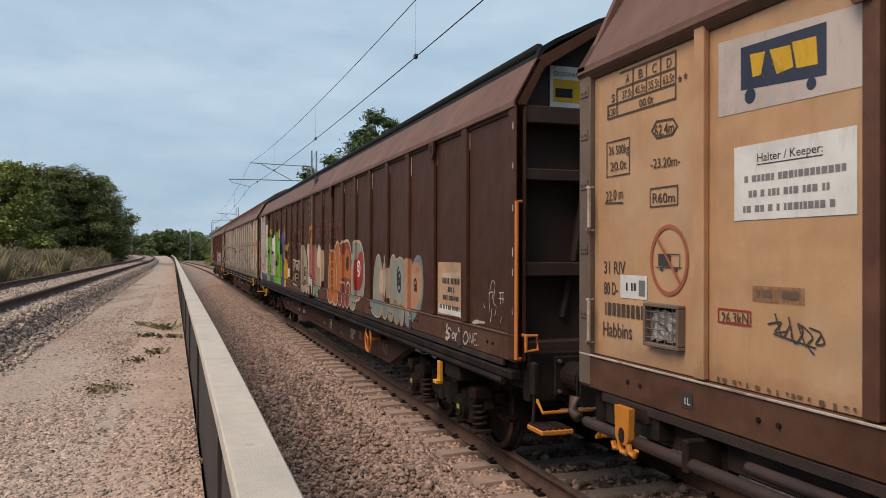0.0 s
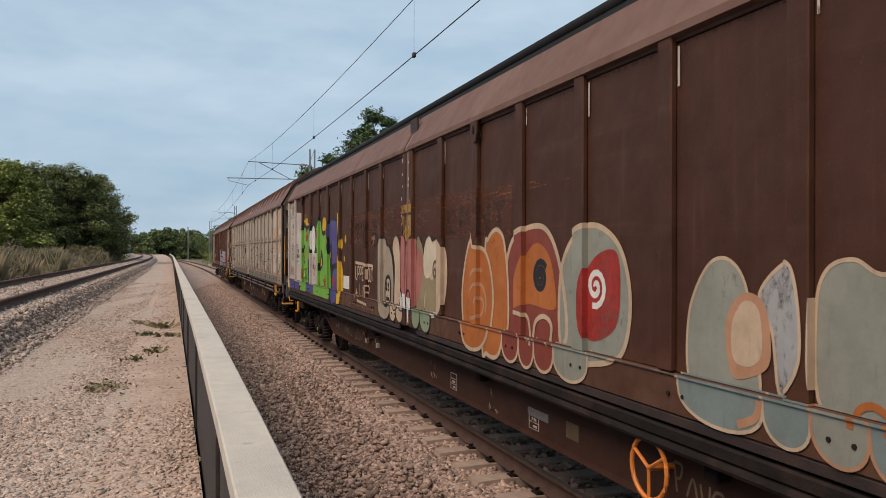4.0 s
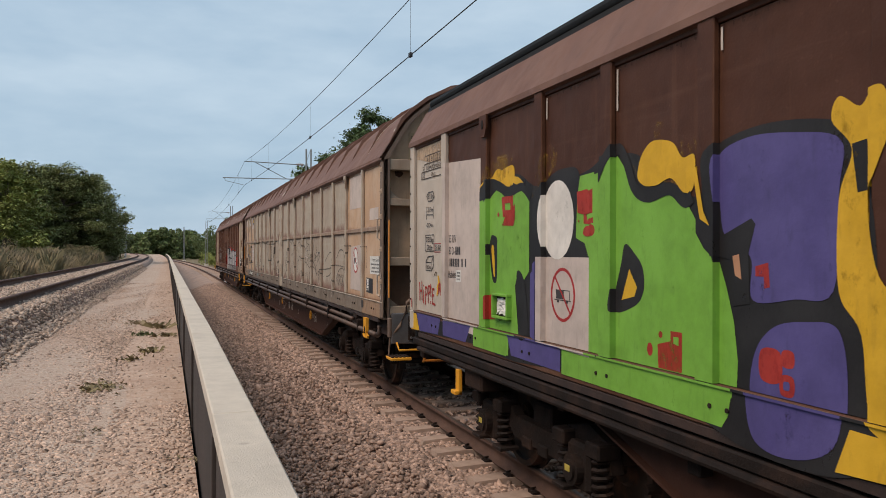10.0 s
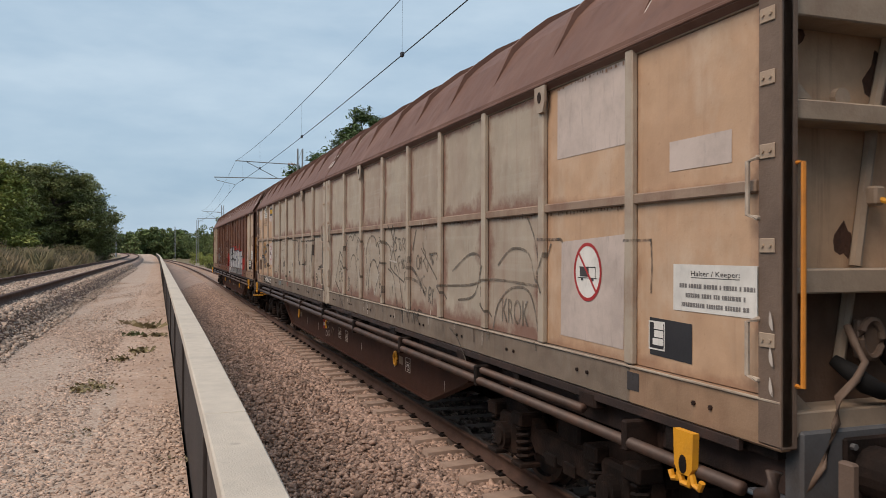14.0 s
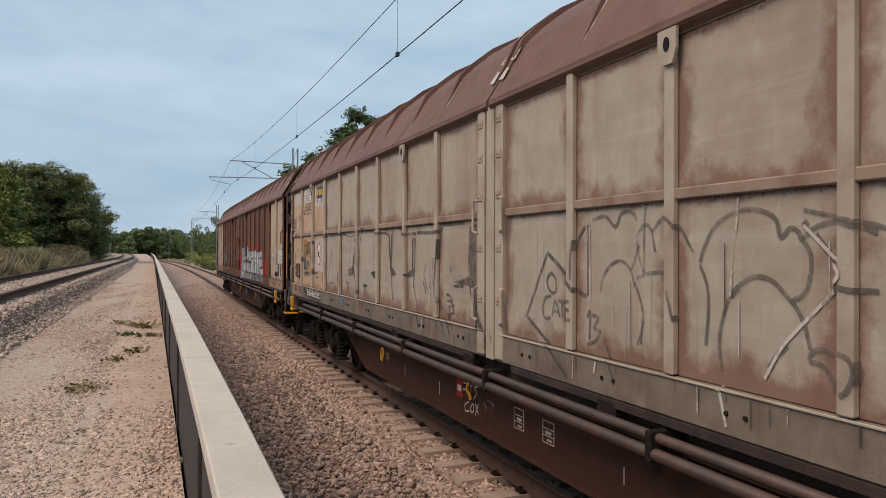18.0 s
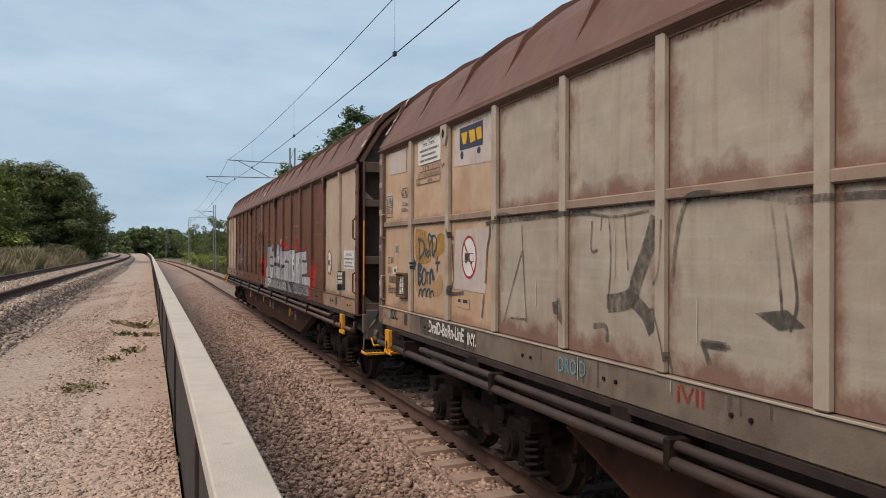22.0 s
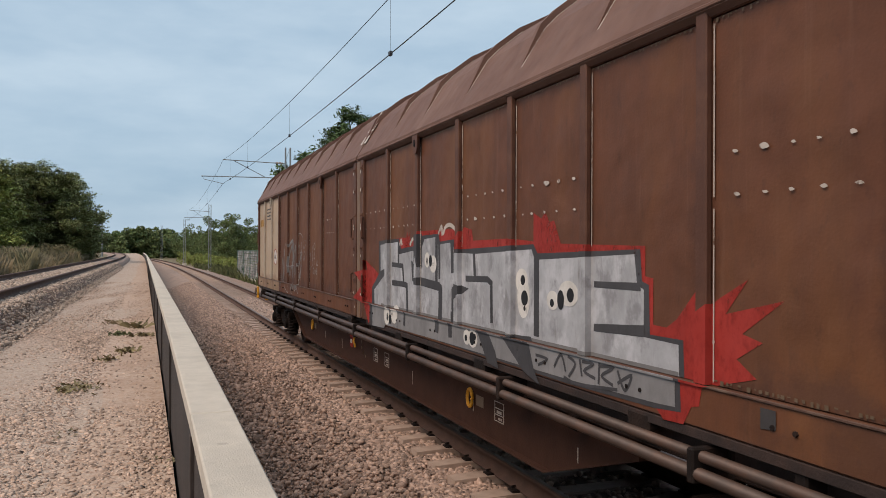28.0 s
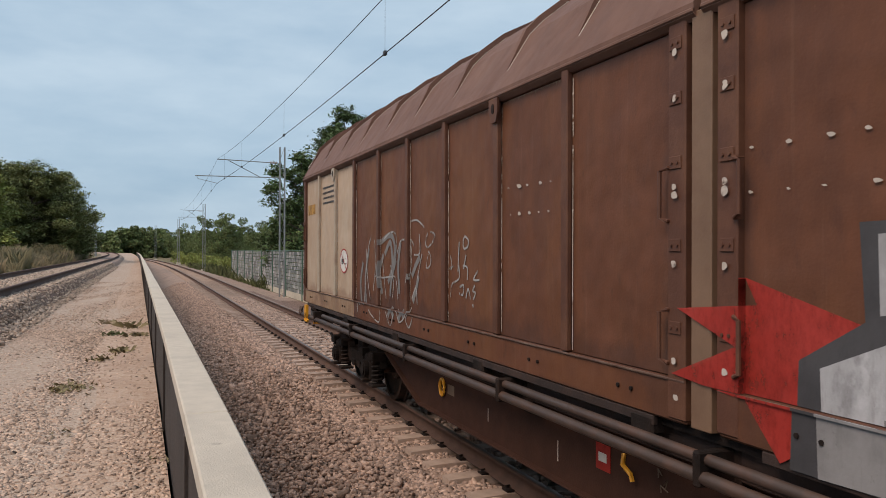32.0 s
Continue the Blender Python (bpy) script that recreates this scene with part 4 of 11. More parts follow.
def girder(wagon, pts, x=-1.17):
    for s in (-1, 1):
        g = Geo()
        g.prism(pts, s * abs(x) - 0.012, s * abs(x) + 0.012, "x")
        lo = pts[1:-1]
        for (a, za), (b, zb) in zip(lo[:-1], lo[1:]):
            d = 0.02
            g.add([(s * abs(x) + o * 0.07, u, z + k * d) for u, z in ((a, za), (b, zb)) for o in (-1, 1) for k in (0, 1)], [(0, 1, 3, 2), (4, 6, 7, 5), (0, 4, 5, 1), (2, 3, 7, 6), (0, 2, 6, 4), (1, 5, 7, 3)])
        part("sole_girder", g, M_GIRDER, wagon, "deep fish-belly steel girder")
    part("centre_sill", Geo().box(-0.3, 0.3, 0.1, 21.8, 0.72, 1.14), M_UNDER, wagon)


def wagon_base(name, label, u0, u1, head_mat, with_tubes, gird):
    w = new(name)
    tagged(w, label, "freight wagon", "wagons of the train")
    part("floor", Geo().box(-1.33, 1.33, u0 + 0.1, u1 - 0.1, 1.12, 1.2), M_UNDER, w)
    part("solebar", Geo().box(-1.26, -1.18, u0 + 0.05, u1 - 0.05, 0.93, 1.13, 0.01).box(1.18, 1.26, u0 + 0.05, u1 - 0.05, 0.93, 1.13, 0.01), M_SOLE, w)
    girder(w, gird)
    for uc in (u0 + 2.72, u1 - (2.72 if with_tubes else 2.89)):
        bogie(w, uc)
    for u, s in ((u0, -1), (u1, 1)):
        buffers(w, u, s, head_mat)
    if with_tubes:
        a, b = u0 + 0.2, u1 - 0.2
        m = (a + b) / 2
        part("actuating_tube", Geo().tube([(-1.43, a + 1.6, 1.055), (-1.43, b - 1.6, 1.055)], 0.032, 10), M_TUBE, w, "grey steel tube along the sill", smooth=True)
        part("actuating_tube", Geo().tube([(-1.455, a, 0.965), (-1.455, b, 0.965)], 0.036, 10), M_TUBE, w, "grey steel tube along the sill", smooth=True)
        k = a + 1.0
        while k < b - 0.5:
            part("tube_bracket", Geo().box(-1.495, -1.25, k - 0.028, k + 0.028, 0.915, 1.10, 0.01).box(-1.27, -1.18, k - 0.07, k + 0.07, 0.86, 1.12, 0.01), M_UNDER, w)
            part("door_roller", Geo().box(-1.40, -1.30, k + 0.5, k + 0.72, 1.06, 1.17, 0.015), M_UNDER, w)
            k += 2.43
        for u in (u0 + 0.08, u1 - 0.08):
            s = 1 if u < 11 else -1
            part("crank", Geo().tube([(-1.455, u, 0.965), (-1.455, u - s * 0.08, 1.0), (-1.44, u - s * 0.08, 1.10)], 0.04, 8), M_TUBE, w, smooth=True)
        hook_clamp(w, u0 + 0.58, 0.88, 1.17, -1.50, M_AMBER if head_mat is M_UNDER else None)
        hook_clamp(w, u1 - 0.76, 0.88, 1.17, -1.50, M_AMBER if head_mat is M_UNDER else None)
    # unseen members added to keep light off the ground below; spacing made up
    k = u0 + 0.75
    while k < u1 - 0.5:
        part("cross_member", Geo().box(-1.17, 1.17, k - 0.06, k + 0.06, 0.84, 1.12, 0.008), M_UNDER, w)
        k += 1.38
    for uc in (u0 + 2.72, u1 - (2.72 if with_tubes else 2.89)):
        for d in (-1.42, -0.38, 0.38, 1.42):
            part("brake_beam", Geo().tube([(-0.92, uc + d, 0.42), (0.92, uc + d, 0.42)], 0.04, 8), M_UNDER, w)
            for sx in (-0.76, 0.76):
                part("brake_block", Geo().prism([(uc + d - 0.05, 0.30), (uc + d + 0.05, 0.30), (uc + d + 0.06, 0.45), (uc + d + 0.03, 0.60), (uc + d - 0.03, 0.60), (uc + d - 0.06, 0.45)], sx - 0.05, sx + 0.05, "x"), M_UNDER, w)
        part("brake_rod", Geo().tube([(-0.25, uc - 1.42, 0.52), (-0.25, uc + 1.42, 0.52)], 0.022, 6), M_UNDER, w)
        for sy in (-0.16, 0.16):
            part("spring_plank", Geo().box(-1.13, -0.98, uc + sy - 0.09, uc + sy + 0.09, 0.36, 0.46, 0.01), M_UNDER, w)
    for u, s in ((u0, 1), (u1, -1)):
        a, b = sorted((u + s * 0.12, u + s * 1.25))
        # solid boxes, added as well to block light at the wagon's ends
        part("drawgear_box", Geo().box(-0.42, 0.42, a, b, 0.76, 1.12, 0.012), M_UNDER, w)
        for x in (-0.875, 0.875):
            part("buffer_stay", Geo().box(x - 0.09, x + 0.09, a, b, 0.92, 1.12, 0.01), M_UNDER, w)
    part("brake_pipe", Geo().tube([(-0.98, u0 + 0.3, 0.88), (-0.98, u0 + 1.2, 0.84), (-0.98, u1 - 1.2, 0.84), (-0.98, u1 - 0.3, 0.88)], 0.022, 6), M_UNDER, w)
    for u, s in ((u0, -1),):
        g = Geo().box(-1.44, -1.16, min(u + s * 0.32, u + s * 0.60), max(u + s * 0.32, u + s * 0.60), 0.695, 0.735, 0.008)
        st = part("step", g, M_YELLOW if with_tubes else M_AMBER, w, "yellow grated shunter's step")
        tr = Geo()
        for k in range(5):
            tr.box(-1.43 + k * 0.053, -1.395 + k * 0.053, min(u + s * 0.33, u + s * 0.59), max(u + s * 0.33, u + s * 0.59), 0.735, 0.747)
        part("tread", tr, M_UNDER, st)
        part("step_hanger", Geo().tube([(-1.42, u + s * 0.39, 0.73), (-1.40, u + s * 0.39, 1.0)], 0.013, 7).box(-1.43, -1.385, u + s * 0.39 - 0.04, u + s * 0.39 + 0.04, 0.98, 1.24, 0.01), M_SKIRT if with_tubes else M_UNDER, w)
    return w


def grab_u(w, u, za, zb, material, x=-1.42, d=0.05):
    k = -0.05 if (u % 11.1) < 5 else 0.05
    return grab(w, material, [(-1.372, u + k, za), (-1.42, u + k, za + 0.004), (-1.435, u, za + 0.02), (-1.435, u, zb - 0.02), (-1.42, u + k, zb - 0.004), (-1.372, u + k, zb)])


PT_LABEL = mat("yellow_label", (0.40, 0.32, 0.06), 0.6, var=0.2)
PT_HANDLE = mat("worn_white_handle", (0.42, 0.35, 0.28), 0.6, var=0.15, dirt=(0.2, 0.12, 0.08), dirt_amt=0.5, dscale=9)


def wagon_ribbed(name, label, panel_mat, rib_mat, frame_mat, mid_rail, skirt_mat, end_mats, ribs=RIBS_C, handle=None, seal=None, lip=None, plate_mat=None):
    handle, seal = handle or PT_HANDLE, seal or M_SKIRT
    w = wagon_base(name, label, 0.0, 22.0, M_UNDER if ribs is RIBS_A else M_GREYSTEEL, True, [(4.2, 1.0), (4.45, 0.80), (5.75, 0.385), (16.05, 0.385), (17.35, 0.80), (17.6, 1.0)])
    for s in (-1, 1):
        for r in ((0.0, 10.865), (11.115, 22.0)):
            d = side_wall(w, ribs, r, panel_mat, rib_mat, frame_mat, mid_rail if s < 0 else None, skirt_mat=skirt_mat, s=s, lip=lip)
            if s < 0:
                for u in (r[0] + 0.08, r[1] - 0.08):
                    grab_u(d, u + (0.11 if u < r[0] + 1 else -0.11), 2.28, 2.58, handle)
                    grab_u(d, u + (0.11 if u < r[0] + 1 else -0.11), 1.50, 1.80, handle)
                    for z in (1.7, 2.15, 2.6, 2.95, 3.25):
                        part("rivet_plate", Geo().box(-1.418, -1.41, u - 0.05, u + 0.05, z - 0.035, z + 0.035, 0.003).tube([(-1.418, u - 0.025, z), (-1.426, u - 0.025, z)], 0.01, 6).tube([(-1.418, u + 0.025, z), (-1.426, u + 0.025, z)], 0.01, 6), plate_mat or frame_mat(u), d)
    for y0, y1 in ((0.0, 10.97), (11.03, 22.0)):
        rf = part("roof_half", shell(ROOF_C, y0, y1), M_ROOF, w, "ribbed brown steel roof", smooth=False)
        for e in [y0 + 0.05] + [e for e in ribs if y0 < e < y1] + [y1 - 0.05]:
            part("roof_rib", band(ROOF_C, e - 0.03, e + 0.03, 0.046), M_ROOF, rf)
        part("cantrail", Geo().box(-1.435, -1.41, y0, y1, 3.375, 3.40, 0.006), M_ROOF, rf)
    # unseen sheet added to darken the door gap, in its edges' rust tone
    part("gap_backing", Geo().box(-1.325, -1.30, 10.80, 11.18, Z_SILL, 3.38), M_SCAB, w)
    part("door_seal", Geo().box(-1.405, -1.324, 10.91, 11.07, Z_SILL, Z_EAVE, 0.006), seal, w, "pale middle post between the sliding doors")
    end_wall(w, 0.0, -1, ROOF_C, *end_mats)
    end_wall(w, 22.0, 1, ROOF_C, *end_mats)
    grab(w, M_AMBER, [(-1.31, 0.01, 2.54), (-1.33, -0.06, 2.54), (-1.33, -0.06, 1.49), (-1.31, 0.01, 1.49)], 0.013, "handrail")["label"] = "yellow vertical handrail at the wagon's corner"
    grab(w, M_YELLOW, [(-0.68, 0.16, 2.41), (-0.66, 0.03, 2.36), (-0.63, 0.02, 2.34), (-0.45, 0.02, 2.33), (-0.42, 0.04, 2.36), (-0.40, 0.16, 2.41)], 0.015, "handrail")
    end_fittings(w)
    grab(w, M_YELLOW, [(-0.3, 0.05, 1.44), (-0.60, -0.02, 1.44), (-0.62, -0.02, 1.47), (-0.62, -0.02, 1.86), (-0.60, -0.02, 1.93), (-0.54, -0.02, 1.97), (-0.46, -0.02, 1.97), (-0.39, -0.02, 1.91), (-0.36, -0.02, 1.8), (-0.36, -0.02, 1.52), (-0.40, 0.0, 1.45)], 0.02, "handrail")
    for u in (2.47, 8.40, 13.57, 19.53):
        lifting_eye(w, u - 0.005, rib_mat(u))
    return w


def ends(a, b, inner, outer, tol=0.0):
    return lambda u: outer if (u < a or u > b) else inner


# ---- the four wagons, leading one first
S_COEF = (1.91723, -0.017776 / 32, -0.010743 / 1024)


def run(t):
    """Metres that the train has rolled after t seconds."""
    ph = (t / 10.2) % 1.0  # the couplings give and take up a little slack
    slack = 0.064 * (ph - 0.5) if 0.03 < ph < 0.97 or t < 1 else 0.03008 * ((-ph if ph < 0.5 else 1 - ph) / 0.03)
    return S_COEF[0] * t + S_COEF[1] * t * t + S_COEF[2] * t ** 3 + slack


WAGON_Y = {"a": 29.65 - 46.63, "b": 29.65 - 23.25, "c": 29.65, "d": 29.65 + 23.16}
wagon_a = wagon_ribbed("freight_wagon", "brown ribbed freight wagon with cream-orange end panels", ends(2.5, 19.5, M_BROWN, M_CREAM), ends(2.3, 19.6, M_RIBBROWN, M_CREAM), lambda u: M_SKIRT, None, lambda u: M_SKIRTB, (M_DARKBROWN, M_DARKBROWN, M_ROOF), RIBS_A)
wagon_c = wagon_ribbed("freight_wagon", "weathered cream ribbed freight wagon with a brown roof, tagged with graffiti", ends(2.4, 18.4, M_GREYCREAM, M_CREAMC), lambda u: M_RIBCREAM, ends(1, 21, M_RIBCREAM, M_SKIRT), 2.445, ends(1.29, 20.7, M_SKIRTC, M_SKIRTE), (M_ENDDIRTY, M_ENDBEAM, M_SKIRT), seal=M_RIBCREAM, lip=M_RIBCREAM, plate_mat=M_ENDBEAM)
wagon_d = wagon_ribbed("freight_wagon", "brown ribbed freight wagon with cream ends and silver graffiti", ends(2.5, 18.3, M_BROWN, M_CREAMD), ends(2.3, 18.4, M_RIBBROWN, M_RIBCREAM), lambda u: M_RIBBROWN, None, ends(2.4, 18.4, M_BROWN, M_SKIRTE), (M_ENDBROWN, M_ENDBEAMB, M_ROOF), handle=M_RIBBROWN, seal=M_SEALB, lip=M_LIPB)


def wagon_smooth():
    u0, u1 = -0.24, 21.92
    w = wagon_base("freight_wagon", "dark brown freight wagon with a smooth roof edge and bright graffiti", u0, u1, M_UNDER, False, [(3.5, 1.0), (3.6, 0.88), (4.65, 0.53), (16.5, 0.53), (17.75, 0.88), (17.9, 1.0)])
    pm = lambda u: M_PALE if u > 20.65 else M_DARKBROWN
    for s in (-1, 1):
        for r in ((u0, 10.67), (10.82, u1)):
            side_wall(w, RIBS_B, r, pm, lambda u: M_DARKBROWN if u < 20 else M_PALE, lambda u: M_PALE if u > 21 else M_DARKBROWN, None, skirt_mat=lambda u: M_SKIRTB, s=s, rib_w=0.05, lip=M_LIPB, rib_up=1.8)
    for y0, y1 in ((u0, 10.67), (10.82, u1)):
        for s in (-1, 1):
            pr_ = [(s * abs(x), z) for x, z in ROOF_B] + [(s * (abs(x) - 0.04), z - 0.01) for x, z in reversed(ROOF_B)]
            part("eave_panel", Geo().prism(pr_, y0, y1), M_ROOF, w, "sloping brown eave panel")
    part("roof_cover", shell(TOP_B, u0 + 0.02, u1 - 0.02), M_BLACK, w, "black rubbery roof cover")
    part("roof_edge_roll", Geo().tube([(-1.14, u0 + 0.1, 3.9), (-1.14, u1 - 0.1, 3.9)], 0.055, 10), M_BLACK, w, smooth=True)
    part("roof_edge_roll", Geo().tube([(1.14, u0 + 0.1, 3.9), (1.14, u1 - 0.1, 3.9)], 0.055, 10), M_BLACK, w, smooth=True)
    prof = [(-1.41, 3.39), (-1.41, 3.42), (-1.20, 3.80), (-0.60, 4.16), (0, 4.26)]
    end_wall(w, u0, -1, prof, M_ENDSHADE, M_ENDSHADE, M_DARKBROWN)
    end_wall(w, u1, 1, prof, M_ENDSHADE, M_ENDSHADE, M_DARKBROWN)
    part("sill_rail", Geo().box(-1.40, -1.30, u0 + 0.1, u1 - 0.1, 1.02, 1.10, 0.012), M_UNDER, w)
    part("sill_rail", Geo().tube([(-1.385, u0 + 0.3, 0.985), (-1.385, u1 - 0.3, 0.985)], 0.03, 8), M_UNDER, w)
    grab(w, M_ORANGE, [(-1.36, u0 - 0.01, 2.56), (-1.42, u0 - 0.06, 2.56), (-1.42, u0 - 0.06, 1.22), (-1.36, u0 - 0.01, 1.22)], 0.017, "handrail")["label"] = "orange vertical handrail at the wagon's corner"
    grab(w, M_ORANGE, [(-1.34, u0 - 0.01, 1.42), (-1.34, u0 - 0.08, 1.42), (-1.24, u0 - 0.08, 1.42), (-1.23, u0 - 0.08, 1.30), (-1.34, u0 - 0.08, 1.29), (-1.34, u0 - 0.08, 1.42)], 0.016, "coupling_handle")
    # brake wheel
    g = Geo()
    cu, cz, r = 5.47, 0.79, 0.19
    g.tube([(-1.36, cu + r * math.cos(k * math.pi / 12), cz + r * math.sin(k * math.pi / 12)) for k in range(25)], 0.015, 7, False)
    for k in range(3):
        a = k * 2.094 + 0.5
        g.tube([(-1.36, cu, cz), (-1.36, cu + r * math.cos(a), cz + r * math.sin(a))], 0.012, 6)
    g.tube([(-1.36, cu, cz), (-1.15, cu, cz)], 0.02, 7)
    part("brake_wheel", g, M_ORANGE, w, "orange hand-brake wheel")
    for uc in (2.48, 19.03):
        for a in (-0.9, 0.9):
            part("bearing_label", Geo().box(-1.274, -1.2705, uc + a - 0.04, uc + a + 0.04, 0.45, 0.50, 0.001), PT_LABEL, w, "small yellow bearing label")
    for u in (1.87, 20.25):
        part("clamp_plate", Geo().box(-1.40, -1.36, u - 0.05, u + 0.05, 0.68, 0.93, 0.006).box(-1.44, -1.36, u - 0.05, u + 0.08, 0.68, 0.72, 0.006), M_YELLOW, w, "yellow painted lever")
        part("equipment_box", Geo().box(-1.36, -0.95, u - 0.55, u - 0.1, 0.78, 1.0, 0.02), M_UNDER, w)
    part("door_seal", Geo().box(-1.402, -1.33, 10.70, 10.79, Z_SILL + 0.02, Z_EAVE + 0.02, 0.006), M_SEALB, w, "worn tan strip between the doors")
    part("eave_seal", Geo().prism([(x + 0.006, z) for x, z in ROOF_B] + [(x + 0.05, z - 0.01) for x, z in reversed(ROOF_B)], 10.70, 10.79), M_SEALB, w, "worn tan strip between the eave panels")
    # unseen dark sheet added behind the door gap for the shade inside
    part("gap_backing", Geo().box(-1.32, -1.30, 10.60, 10.90, Z_SILL, 3.78), M_ENDSHADE, w)
    lifting_eye(w, 2.06, M_DARKBROWN), lifting_eye(w, 8.34, M_DARKBROWN), lifting_eye(w, 19.49, M_DARKBROWN)
    return w


wagon_b = wagon_smooth()
for key, w in (("a", wagon_a), ("b", wagon_b), ("c", wagon_c), ("d", wagon_d)):
    WAGONS.append((w, WAGON_Y[key]))


# ---------------------------------------------------------------- paint and signs on the wagons' sides
from mathutils.geometry import tessellate_polygon


def thin(m, lo, hi, amt, stretch=(1, 1, 0.6), broad=3.2):
    """Wears a coat of paint through: where the noise runs high, what lies under it shows."""
    t = m.node_tree
    p, out = t.nodes["Principled BSDF"], t.nodes["Material Output"]
    co = t.nodes.new("ShaderNodeTexCoord")
    mp_ = t.nodes.new("ShaderNodeMapping")
    mp_.inputs["Scale"].default_value = stretch
    t.links.new(co.outputs["Object"], mp_.inputs["Vector"])
    mix = t.nodes.new("ShaderNodeMix")
    mix.inputs["Factor"].default_value = 0.42
    for sc, slot in ((broad, 2), (26.0, 3)):
        nz = t.nodes.new("ShaderNodeTexNoise")
        nz.inputs["Scale"].default_value, nz.inputs["Detail"].default_value, nz.inputs["Roughness"].default_value = sc, 7.0, 0.68
        t.links.new(mp_.outputs[0], nz.inputs["Vector"]), t.links.new(nz.outputs[0], mix.inputs[slot])
    mr = t.nodes.new("ShaderNodeMapRange")
    mr.inputs["From Min"].default_value, mr.inputs["From Max"].default_value, mr.inputs["To Max"].default_value = lo, hi, amt
    t.links.new(mix.outputs[0], mr.inputs["Value"])
    tr, ms = t.nodes.new("ShaderNodeBsdfTransparent"), t.nodes.new("ShaderNodeMixShader")
    t.links.new(mr.outputs[0], ms.inputs[0]), t.links.new(p.outputs[0], ms.inputs[1]), t.links.new(tr.outputs[0], ms.inputs[2])
    t.links.new(ms.outputs[0], out.inputs["Surface"])
    return m


def paint(name, col, rough=0.6, worn=0.25, wear=(0.58, 0.66, 0.42), **kw):
    up = tuple(min(0.8, v * 1.22 + 0.012) for v in col)
    m = mat(name, col, rough, var=0.10, scale=9, dirt=tuple(v * 0.6 + 0.02 for v in col), dirt_amt=worn, dscale=2.5, streak=2, bump=0.05,
            extra=[(up, 0.6, 1.9, (1, 1, 1), 0.46, 0.62), (tuple(v * 0.62 + 0.008 for v in col), 0.5, 11.0, (1, 1.6, 0.4), 0.56, 0.72)])
    return thin(m, *wear, **kw) if wear else m


FADED = (0.40, 0.62, 0.9)
